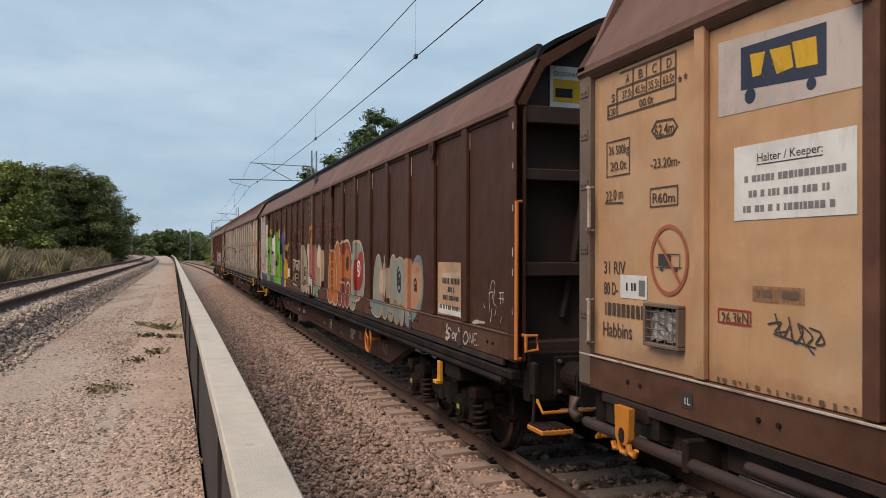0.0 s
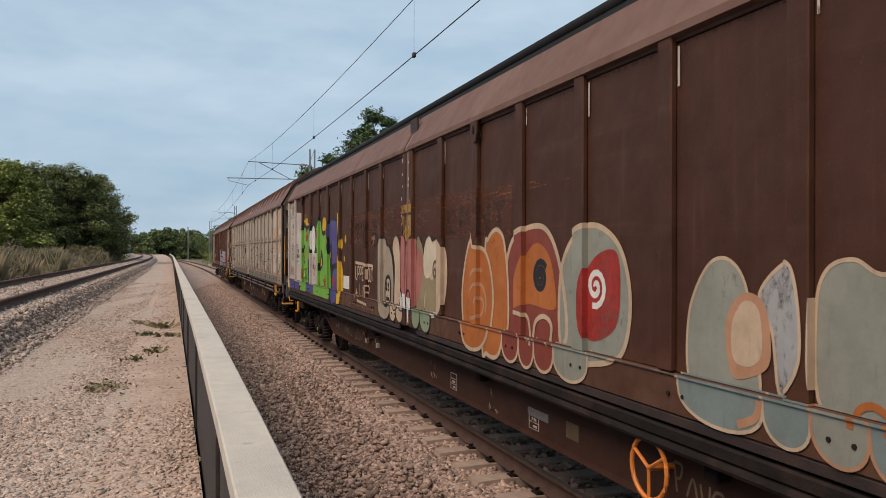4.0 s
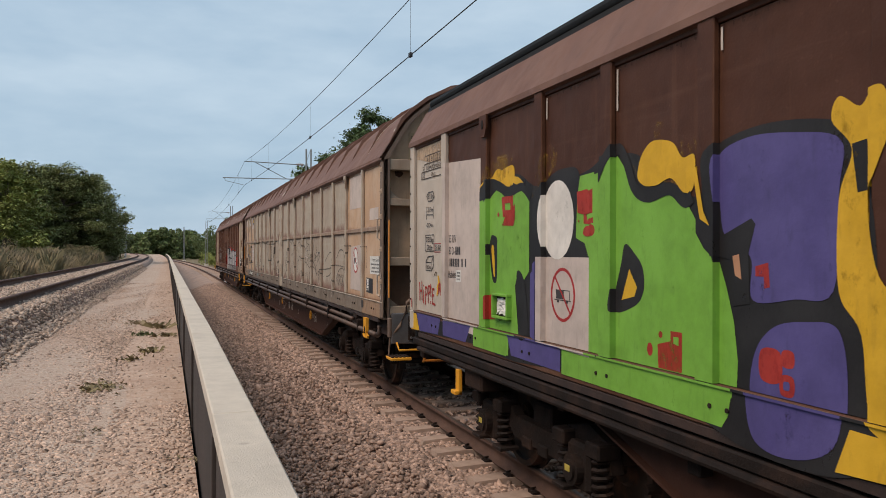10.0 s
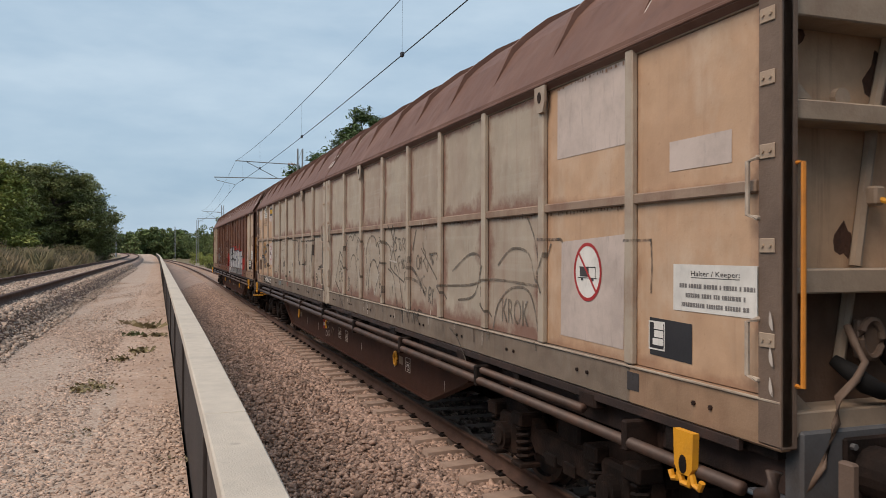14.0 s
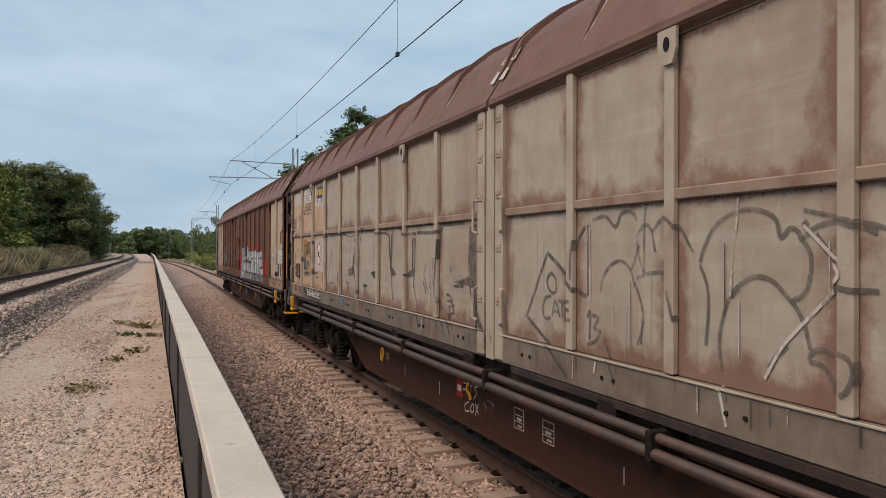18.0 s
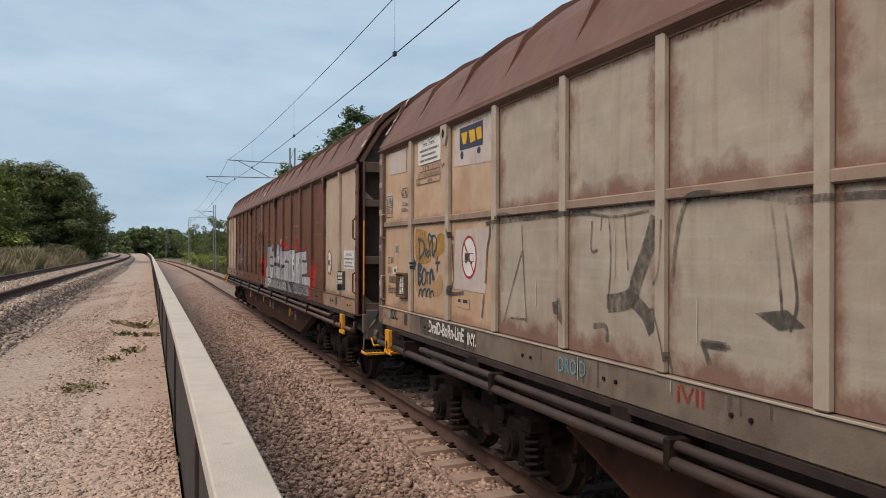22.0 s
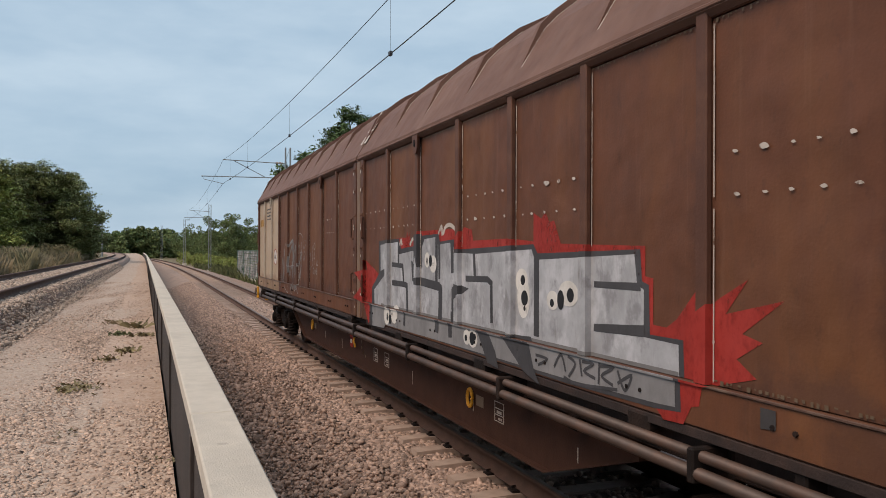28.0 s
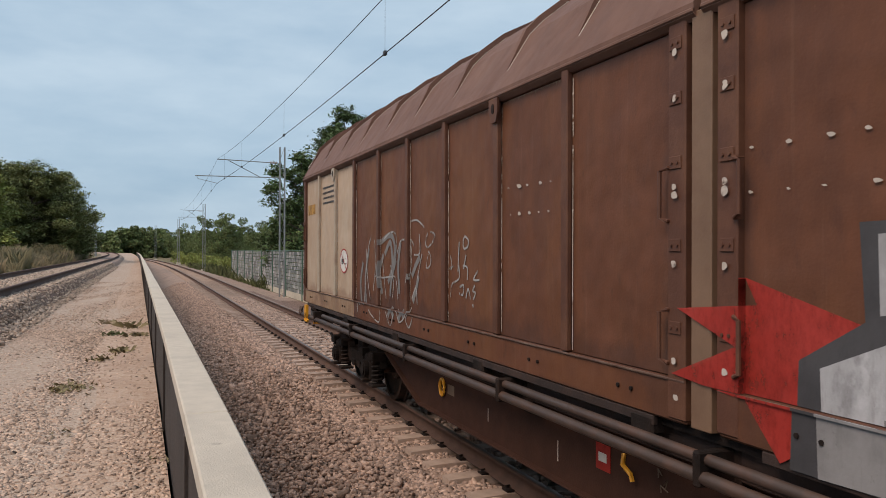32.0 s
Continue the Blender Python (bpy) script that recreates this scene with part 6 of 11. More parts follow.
words(wagon_a, "dull", 2, "62.4m", (21.11, 2.83), (20.91, 2.83), 0.070)
stroke(wagon_a, "dull", 2, [(21.14, 2.87), (21.09, 2.92), (20.92, 2.91), (20.88, 2.86), (20.93, 2.82), (21.09, 2.82), (21.14, 2.87)], 0.012, straight=True, name="stencil_frame")
words(wagon_a, "dull", 2, "-23.20m-", (21.15, 2.64), (20.85, 2.63), 0.060)
words(wagon_a, "dull", 2, "26 500kg", (21.65, 2.78), (21.4, 2.77), 0.060)
words(wagon_a, "dull", 2, "20.0t", (21.63, 2.67), (21.43, 2.67), 0.060)
box_outline(wagon_a, "dull", 2, 21.39, 21.68, 2.63, 2.87)
words(wagon_a, "dull", 2, "22.0 m", (21.69, 2.47), (21.47, 2.48), 0.070)
stroke(wagon_a, "dull", 2, [(21.7, 2.46), (21.47, 2.45)], 0.012, straight=True, name="stencil_bar")
words(wagon_a, "dull", 2, "R60m", (21.13, 2.43), (20.9, 2.42), 0.060)
box_outline(wagon_a, "dull", 2, 20.87, 21.16, 2.4, 2.52)
no_hump(wagon_a, 20.96, 2.08, 0.190, 0.210, "", "ringpaint")
words(wagon_a, "dull", 2, "31 RIV", (21.71, 1.985), (21.44, 1.985), 0.085)
words(wagon_a, "dull", 2, "80 D-", (21.71, 1.845), (21.53, 1.845), 0.085)
text_lines(wagon_a, "dull", 2, 21.21, 21.71, [1.705], 0.085, 7, word=(0.4, 0.55), gap=0.2)
text_lines(wagon_a, "ink", 2, 21.31, 21.46, [1.88], 0.05, 8, word=(0.4, 0.55), gap=0.2)
rects(wagon_a, "print", 2, [(21.21, 21.28, 1.85, 1.95)], "label_mark")
words(wagon_a, "dull", 2, "Habbins", (21.72, 1.56), (21.36, 1.57), 0.100)
poly(wagon_a, "sign", 1, [(21.5, 1.98), (21.19, 1.98), (21.19, 1.83), (21.5, 1.83)], "label_plate")
words(wagon_a, "dull", 2, "26.3kN", (20.48, 1.75), (20.27, 1.76), 0.060)
box_outline(wagon_a, "ring", 2, 20.25, 20.51, 1.75, 1.83)
poly(wagon_a, "rustpatch", 1, [(20.24, 1.96), (19.89, 1.96), (19.89, 1.88), (20.24, 1.88)], "label_plate")
for pts in ([(20.13, 1.775), (20.04, 1.79), (20.08, 1.74), (20.0, 1.75)], [(20.08, 1.83), (20.03, 1.72), (19.98, 1.78), (19.97, 1.72)], [(19.99, 1.82), (19.95, 1.70), (19.90, 1.76), (19.93, 1.79), (19.88, 1.69)], [(19.91, 1.79), (19.84, 1.74), (19.87, 1.70), (19.83, 1.66)], [(19.86, 1.78), (19.79, 1.76), (19.82, 1.71), (19.77, 1.72), (19.80, 1.77)], [(20.09, 1.73), (19.82, 1.69)]):
    stroke(wagon_a, "ink", 2, pts, 0.009)
text_lines(wagon_a, "umber", 2, 19.92, 20.21, [1.905], 0.035, 71, word=(1.5, 4.0), gap=0.5)
poly(wagon_a, "ink", 1, [(20.79, 1.33), (20.69, 1.34), (20.69, 1.25), (20.79, 1.25)], "label_plate")
words(wagon_a, "sign", 2, "1L", (20.76, 1.27), (20.71, 1.27), 0.040, x=-1.4)
document_box(wagon_a, 20.8, 21.16, 1.56, 1.82, "lilac", True)
poly(wagon_b, "pale", 0, [(20.68, 3.06), (19.65, 3), (19.65, 1.32), (20.68, 1.35)], "pale_patch", "pale grey repainted panel")
blob(wagon_b, "black", 0, [(19.66, 2.51), (19.52, 2.74), (18.87, 2.78), (18.44, 2.64), (17.71, 2.68), (17.4, 2.76), (17.02, 2.73), (16.68, 2.52), (16.34, 2.42), (16.31, 2.66), (15.92, 2.75), (15.45, 2.7), (15.29, 2.56), (15.2, 2.19), (15.2, 1.61), (15.27, 1.2), (15.92, 1.13), (17.02, 1.31), (19.52, 1.27)])
poly(wagon_b, "green", 2, [(19.63, 2.62), (19.4, 2.63), (19.29, 2.67), (19.01, 2.6), (18.72, 2.63), (18.6, 2.55), (18.6, 1.96), (18.73, 1.86), (18.83, 1.93), (18.88, 1.83), (18.8, 1.37), (19.63, 1.37)])
poly(wagon_b, "green", 2, [(19.78, 1.40), (18.95, 1.40), (18.95, 1.23), (19.78, 1.24)])
poly(wagon_b, "ink", 2, [(18.94, 1.38), (18.86, 1.38), (18.86, 1.32), (18.94, 1.32)], "label_plate")
stroke(wagon_b, "black", 3, [(19.51, 2.61), (19.26, 2.71), (18.99, 2.63), (18.75, 2.66), (18.58, 2.56)], 0.07)
blob(wagon_b, "yellow", 1, [(19.51, 2.61), (19.42, 2.77), (19.26, 2.86), (19.07, 2.79), (18.8, 2.74), (18.72, 2.66), (18.99, 2.72), (19.24, 2.75), (19.4, 2.64)])
blob(wagon_b, "black", 1, [(18.5, 2.19), (18.45, 2.46), (18.27, 2.68), (17.97, 2.74), (17.76, 2.67), (17.79, 2.26), (17.65, 2.17), (17.66, 2.07), (18.5, 2.07)])
oval(wagon_b, "white", 3, 18.1, 2.36, 0.26, 0.3)
poly(wagon_b, "green", 2, [(17.75, 2.66), (17.55, 2.67), (17.55, 2.08), (17.63, 2.09), (17.68, 2.18), (17.81, 2.22), (17.79, 2.51)])
poly(wagon_b, "red", 3, [(17.71, 2.53), (17.57, 2.56), (17.57, 2.39), (17.69, 2.38)])
poly(wagon_b, "red", 3, [(17.63, 2.35), (17.56, 2.36), (17.56, 2.32), (17.63, 2.32)])
oval(wagon_b, "red", 3, 17.59, 2.27, 0.05, 0.04)
poly(wagon_b, "pale", 2, [(18.39, 2.08), (17.56, 2.08), (17.56, 1.39), (18.39, 1.41)], "sign_plate", "pale square sign plate")
no_hump(wagon_b, 18.01, 1.8, 0.190, 0.200, "pale")
poly(wagon_b, "purple", 2, [(18.58, 1.94), (18.4, 2.05), (18.4, 1.41), (18.58, 1.41)])
poly(wagon_b, "purple", 2, [(18.98, 1.41), (17.99, 1.41), (17.99, 1.23), (18.89, 1.24)])
blob(wagon_b, "black", 3, [(18.84, 1.95), (18.69, 1.87), (18.62, 1.45), (18.75, 1.41), (18.82, 1.67)])
poly(wagon_b, "green", 2, [(17.42, 2.63), (17.25, 2.75), (17.17, 2.67), (17.07, 2.53), (16.91, 2.47), (16.68, 2.48), (16.6, 2.42), (16.51, 2.4), (16.30, 2.14), (16.24, 2.1), (16.17, 1.94), (16.11, 1.76), (16.08, 1.56), (16.09, 1.37), (17.45, 1.37)])
poly(wagon_b, "green", 2, [(17.97, 1.41), (16.09, 1.41), (16.12, 1.27), (16.17, 1.205), (17, 1.215), (17.97, 1.22)])
blob(wagon_b, "black", 3, [(17.15, 2.17), (17.2, 2.04), (17.29, 1.74), (17.04, 1.78), (16.94, 1.88), (16.95, 2.02), (17.04, 2.11)])
poly(wagon_b, "yellow", 4, [(17.1, 2.01), (17.19, 1.81), (17.04, 1.84), (17.01, 1.9)])
poly(wagon_b, "red", 3, [(16.79, 1.57), (16.66, 1.6), (16.66, 1.66), (16.55, 1.66), (16.55, 1.43), (16.78, 1.43)])
oval(wagon_b, "red", 3, 16.87, 1.53, 0.03, 0.04)
oval(wagon_b, "red", 3, 16.76, 1.63, 0.02, 0.02)
poly(wagon_b, "green", 4, [(16.63, 1.63), (16.58, 1.63), (16.58, 1.58), (16.63, 1.59)])
blob(wagon_b, "yellow", 3, [(17.01, 2.59), (16.97, 2.71), (16.85, 2.79), (16.65, 2.76), (16.55, 2.66), (16.44, 2.66), (16.45, 2.48), (16.54, 2.46), (16.66, 2.55), (16.81, 2.52), (16.94, 2.53)])
stroke(wagon_b, "black", 4, [(17.44, 2.61), (17.34, 2.73), (17.23, 2.79), (17.14, 2.7), (17.04, 2.52), (16.89, 2.46), (16.67, 2.49), (16.53, 2.41), (16.46, 2.43)], 0.075)
blob(wagon_b, "purple", 2, [(16.24, 2.62), (16.01, 2.70), (15.69, 2.68), (15.42, 2.61), (15.43, 2.38), (15.46, 1.95), (15.69, 1.90), (15.97, 1.88), (15.98, 2.08), (16.10, 2.17), (16.19, 2.22), (16.22, 2.36)])
poly(wagon_b, "black", 3, [(16.25, 2.19), (15.98, 2.29), (15.95, 2.26), (16.0, 2.12), (15.99, 1.86), (16.12, 1.84), (16.13, 2.08), (16.25, 2.10)])
poly(wagon_b, "peach", 4, [(16.12, 2.10), (16.07, 2.11), (16.05, 1.98), (16.10, 2.00)])
blob(wagon_b, "purple", 2, [(15.99, 1.41), (15.95, 1.63), (15.82, 1.76), (15.62, 1.80), (15.43, 1.78), (15.38, 1.52), (15.43, 1.27), (15.67, 1.16), (15.92, 1.19)])
poly(wagon_b, "red", 3, [(15.95, 2.05), (15.86, 2.07), (15.85, 1.95), (15.89, 1.94), (15.89, 2.00), (15.95, 2.0)])
for ua, za, da, ha in ((15.91, 1.50, 0.13, 0.14), (15.765, 1.58, 0.07, 0.07), (15.775, 1.445, 0.08, 0.085)):
    blob(wagon_b, "red", 3, [(ua, za), (ua, za + ha), (ua - da, za + ha), (ua - da, za)])
blob(wagon_b, "purple", 4, [(15.755, 1.47), (15.755, 1.505), (15.72, 1.505), (15.72, 1.47)])
blob(wagon_b, "yellowmist", 1, [(17.05, 2.62), (16.98, 2.80), (16.82, 2.90), (16.60, 2.84), (16.40, 2.74), (16.42, 2.50), (16.8, 2.55)])
blob(wagon_b, "yellowmist", 1, [(18.50, 2.52), (18.38, 2.74), (18.24, 2.98), (18.14, 2.96), (18.12, 2.80), (18.30, 2.66)])
blob(wagon_b, "yellowmist", 1, [(19.66, 2.66), (19.5, 2.86), (19.3, 2.96), (19.0, 2.97), (18.9, 2.86), (19.2, 2.74)])
poly(wagon_b, "yellow", 4, [(16.40, 2.60), (16.36, 2.58), (16.30, 2.34), (16.25, 2.26), (16.33, 2.30)])
blob(wagon_b, "yellow", 3, [(15.26, 2.79), (15.16, 2.79), (15.13, 2.63), (15.2, 2.46), (15.24, 2.34), (15.18, 2.02), (14.99, 1.88), (14.89, 1.64), (14.91, 1.4), (15.24, 1.39), (15.31, 1.77), (15.43, 1.95), (15.43, 2.35), (15.36, 2.56), (15.47, 2.7), (15.43, 2.8), (15.32, 2.74)])
poly(wagon_b, "yellow", 3, [(15.34, 1.37), (14.99, 1.36), (15.11, 1.19), (15.42, 1.17)])
stroke(wagon_b, "black", 4, [(15.32, 2.59), (15.29, 2.38)], 0.08)
oval(wagon_b, "yellow", 1, 15.03, 2.25, 0.09, 0.1)
oval(wagon_b, "yellow", 1, 14.72, 2.33, 0.07, 0.07)
oval(wagon_b, "yellow", 1, 14.81, 1.99, 0.05, 0.05)
poly(wagon_b, "white", 1, [(14.88, 1.7), (14.38, 1.7), (14.38, 1.48), (14.88, 1.48)])
stroke(wagon_b, "red", 3, [(21.63, 1.76), (21.61, 1.54)], 0.027)
stroke(wagon_b, "red", 3, [(21.54, 1.78), (21.53, 1.55)], 0.027)
stroke(wagon_b, "red", 3, [(21.62, 1.65), (21.53, 1.67)], 0.027)
stroke(wagon_b, "red", 3, [(21.47, 1.68), (21.47, 1.52)], 0.027)
stroke(wagon_b, "red", 3, [(21.47, 1.73), (21.46, 1.72)], 0.027)
stroke(wagon_b, "red", 3, [(21.4, 1.71), (21.4, 1.51)], 0.027)
stroke(wagon_b, "red", 3, [(21.4, 1.71), (21.34, 1.7), (21.34, 1.64), (21.4, 1.62)], 0.027)
stroke(wagon_b, "red", 3, [(21.29, 1.73), (21.29, 1.53)], 0.027)
stroke(wagon_b, "red", 3, [(21.29, 1.73), (21.23, 1.72), (21.24, 1.66), (21.29, 1.64)], 0.027)
stroke(wagon_b, "red", 3, [(21.2, 1.75), (21.2, 1.61)], 0.027)
stroke(wagon_b, "red", 3, [(21.21, 1.56), (21.2, 1.53)], 0.027)
stroke(wagon_b, "red", 3, [(21.14, 1.71), (21.14, 1.53)], 0.027)
stroke(wagon_b, "red", 3, [(21.14, 1.7), (21.07, 1.7)], 0.027)
stroke(wagon_b, "red", 3, [(21.14, 1.63), (21.08, 1.63)], 0.027)
stroke(wagon_b, "red", 3, [(21.14, 1.54), (21.04, 1.53)], 0.027)
stroke(wagon_b, "red", 3, [(21.81, 1.56), (21.8, 1.46)], 0.027)
stroke(wagon_b, "red", 4, [(20.93, 1.65), (20.91, 1.75), (20.86, 1.76), (20.85, 1.66), (20.88, 1.72)], 0.03)
poly(wagon_b, "yellow", 2, [(20.96, 1.86), (20.92, 1.85), (20.88, 1.78), (20.9, 1.72), (20.98, 1.62), (21, 1.65), (20.96, 1.73), (21.01, 1.71), (20.95, 1.77)])
stroke(wagon_b, "dull", 2, [(21.09, 1.84), (21.04, 1.89), (21, 1.88), (21.02, 1.85)], 0.012)
load_table(wagon_b, "dull", 21.57, 20.83, 2.95, 3.22, ["36.5t", "44.5t", "54.5t", "62.5t"], "00.0t")
poly(wagon_b, "faintcream", 0, [(21.74, 3.33), (20.82, 3.33), (20.82, 3.10), (21.25, 3.13), (21.74, 3.21)], "cream_patch")
rects(wagon_b, "umber", 3, [(21.748, 21.757, 1.44, 3.32)], "rust_edge")
words(wagon_b, "ink", 2, "61.0m", (21.31, 2.72), (21.12, 2.71), 0.060)
stroke(wagon_b, "ink", 2, [(21.36, 2.75), (21.3, 2.79), (21.13, 2.79), (21.09, 2.73), (21.16, 2.69), (21.3, 2.69), (21.36, 2.75)], 0.012, straight=True, name="stencil_frame")
words(wagon_b, "ink", 2, "21.9m", (21.33, 2.57), (21.13, 2.56), 0.060)
stroke(wagon_b, "ink", 2, [(21.36, 2.54), (21.12, 2.53)], 0.01, straight=True, name="stencil_bar")
rects(wagon_b, "ink", 2, [(21.36, 21.37, 2.48, 2.63), (21.11, 21.12, 2.48, 2.63)], "stencil_bar")
words(wagon_b, "ink", 2, "-23.24m-", (21.38, 2.4), (21.12, 2.39), 0.050)
words(wagon_b, "ink", 2, "27500kg", (21.39, 2.23), (21.12, 2.22), 0.060)
words(wagon_b, "ink", 2, "20.0t", (21.35, 2.14), (21.15, 2.13), 0.060)
box_outline(wagon_b, "ink", 2, 21.09, 21.41, 2.12, 2.31)
words(wagon_b, "ink", 2, "23.8kN", (21.06, 2.13), (20.82, 2.13), 0.060)
box_outline(wagon_b, "ring", 2, 20.8, 21.08, 2.11, 2.21)
box_outline(wagon_b, "ink", 2, 21.18, 21.39, 1.9, 2)
stroke(wagon_b, "ink", 2, [(21.39, 2), (21.31, 2.06), (21.11, 2.07), (21.11, 1.96), (21.18, 1.9)], 0.012, straight=True, name="stencil_frame")
stroke(wagon_b, "ink", 2, [(21.18, 2), (21.11, 2.07)], 0.012, straight=True, name="stencil_frame")
words(wagon_b, "ink", 2, "163m", (21.36, 1.92), (21.21, 1.92), 0.050)
words(wagon_b, "ink", 2, "33 RIV", (20.59, 2.215), (20.36, 2.212), 0.082)
words(wagon_b, "ink", 2, "80 D-", (20.59, 2.090), (20.41, 2.088), 0.082)
text_lines(wagon_b, "ink", 2, 20.23, 20.40, [2.088], 0.082, 19, word=(0.5, 0.7), gap=0.2)
text_lines(wagon_b, "ink", 2, 20.05, 20.59, [1.965], 0.082, 9, word=(0.4, 0.55), gap=0.2)
words(wagon_b, "ink", 3, "Habiins", (20.6, 1.845), (20.36, 1.85), 0.075)
poly(wagon_b, "sign", 2, [(20.37, 1.93), (20.22, 1.93), (20.22, 1.81), (20.37, 1.81)], "label_plate")
text_lines(wagon_b, "print", 3, 20.235, 20.355, [1.895, 1.862, 1.828], 0.018, 23, word=(1.0, 2.5), gap=0.6)
for k in range(9):
    part("post_bolt", Geo().tube([(-1.41, 21.88, 1.55 + 0.21 * k), (-1.421, 21.88, 1.55 + 0.21 * k)], 0.012, 6), M_UNDER, wagon_b)
poly(wagon_b, "white", 1, [(21.92, 1.41), (21.75, 1.42), (21.75, 1.21), (21.92, 1.21)])
poly(wagon_b, "yellow", 2, [(21.86, 1.39), (21.66, 1.39), (21.53, 1.2), (21.86, 1.19)])
poly(wagon_b, "purple", 1, [(21.66, 1.40), (20.78, 1.40), (20.86, 1.22), (21.53, 1.2)])
poly(wagon_b, "purple", 1, [(20.7, 1.39), (19.87, 1.4), (20, 1.23), (20.69, 1.23)])
poly(wagon_b, "black", 0, [(21.89, 1.35), (19.79, 1.39), (19.79, 1.24), (21.89, 1.18)])
poly(wagon_b, "green", 2, [(19.79, 1.37), (18.94, 1.37), (18.99, 1.22), (19.79, 1.22)])
poly(wagon_b, "green", 1, [(19.49, 2.63), (18.94, 2.66), (18.94, 1.37), (19.64, 1.43), (19.64, 2.66)])
blob(wagon_b, "black", 2, [(19.42, 2.25), (19.37, 2.27), (19.28, 2.24), (19.27, 2.16), (19.28, 1.88), (19.35, 1.84), (19.4, 1.92), (19.45, 2.13)])
blob(wagon_b, "yellow", 3, [(19.4, 2.16), (19.35, 2.17), (19.33, 2.05), (19.32, 1.91), (19.35, 1.91), (19.39, 2.05)])
stroke(wagon_b, "black", 2, [(19.64, 2.63), (19.49, 2.65), (19.44, 2.74), (19.2, 2.69), (19.02, 2.62), (18.94, 2.67)], 0.09)
blob(wagon_b, "yellow", 1, [(19.62, 2.7), (19.51, 2.76), (19.37, 2.8), (18.94, 2.86), (18.94, 2.69), (19.2, 2.71), (19.44, 2.75)])
document_box(wagon_b, 18.95, 19.29, 1.53, 1.75, coat="green")
stroke(wagon_b, "red", 5, [(19.13, 2.57), (18.95, 2.57), (18.94, 2.45), (19.11, 2.45), (19.13, 2.57)], 0.06, straight=True)
poly(wagon_b, "red", 5, [(19.09, 2.42), (18.98, 2.45), (18.88, 2.53), (18.88, 2.4), (18.91, 2.34), (19.16, 2.35)])
oval(wagon_b, "red", 5, 19.24, 2.45, 0.02, 0.02)
poly(wagon_b, "red", 5, [(19.49, 1.71), (19.33, 1.75), (19.32, 1.51), (19.49, 1.5)])
poly(wagon_b, "red", 5, [(17.79, 2.55), (17.64, 2.56), (17.59, 2.53), (17.59, 2.4), (17.67, 2.38), (17.78, 2.4)])
poly(wagon_b, "red", 5, [(17.69, 2.38), (17.65, 2.38), (17.64, 2.34), (17.59, 2.34), (17.59, 2.31), (17.69, 2.32)])
blob(wagon_b, "red", 5, [(17.69, 2.28), (17.65, 2.3), (17.6, 2.29), (17.6, 2.23), (17.69, 2.24)])
oval(wagon_b, "red", 5, 17.76, 2.34, 0.01, 0.01)
poly(wagon_b, "green", 3, [(17.62, 2.65), (17.46, 2.66), (17.46, 1.4), (17.62, 1.4)])
poly(wagon_b, "ghost", 0, [(14.27, 2.72), (14.06, 2.72), (13.87, 2.73), (13.69, 2.72), (13.52, 2.71), (13.37, 2.71), (13.22, 2.71), (13.09, 2.71), (12.96, 2.71), (12.84, 2.71), (12.73, 2.71), (12.62, 2.71), (12.52, 2.71), (12.43, 2.71), (12.34, 2.7), (12.34, 2.19), (12.43, 2.19), (12.52, 2.2), (12.62, 2.2), (12.73, 2.2), (12.84, 2.21), (12.96, 2.21), (13.09, 2.21), (13.22, 2.21), (13.37, 2.21), (13.52, 2.21), (13.69, 2.21), (13.87, 2.21), (14.06, 2.22), (14.27, 2.23)], "faded_band")
poly(wagon_b, "shade", 1, [(13.98, 2.55), (13.44, 2.57), (13.42, 2.48), (13.61, 2.47), (13.6, 2.23), (13.78, 2.22), (13.78, 2.47), (13.98, 2.46)], "faded_letter")
poly(wagon_b, "shade", 1, [(13.31, 2.57), (13.06, 2.58), (13, 2.52), (13.01, 2.43), (13.1, 2.38), (12.97, 2.23), (13.1, 2.23), (13.19, 2.37), (13.21, 2.23), (13.31, 2.23)], "faded_letter")
poly(wagon_b, "shade", 1, [(12.86, 2.23), (12.66, 2.59), (12.52, 2.58), (12.35, 2.22), (12.46, 2.22), (12.52, 2.28), (12.71, 2.28), (12.76, 2.22)], "faded_letter")
poly(wagon_b, "ghost", 2, [(12.69, 2.39), (12.64, 2.47), (12.59, 2.39)], "faded_letter")
poly(wagon_b, "rustpatch", 2, [(12.77, 2.34), (12.56, 2.34), (12.56, 2.29), (12.77, 2.29)], "faded_letter")
poly(wagon_b, "rustpatch", 2, [(12.69, 2.28), (12.63, 2.29), (12.63, 2.22), (12.69, 2.22)], "faded_letter")
stroke(wagon_b, "cream", 2, [(13.89, 1.88), (13.89, 1.72), (13.85, 1.67), (13.79, 1.67), (13.76, 1.72), (13.76, 1.88)], 0.028, straight=True, name="lettering")
stroke(wagon_b, "cream", 2, [(13.71, 1.67), (13.71, 1.88), (13.62, 1.87), (13.59, 1.84), (13.59, 1.79), (13.62, 1.76), (13.71, 1.76)], 0.028, straight=True, name="lettering")
stroke(wagon_b, "cream", 2, [(13.55, 1.67), (13.55, 1.87), (13.47, 1.87), (13.44, 1.84), (13.44, 1.79), (13.47, 1.76), (13.55, 1.76)], 0.028, straight=True, name="lettering")
stroke(wagon_b, "cream", 2, [(13.3, 1.87), (13.4, 1.87), (13.4, 1.67), (13.3, 1.67)], 0.028, straight=True, name="lettering")
stroke(wagon_b, "cream", 2, [(13.4, 1.78), (13.32, 1.77)], 0.028, straight=True, name="lettering")
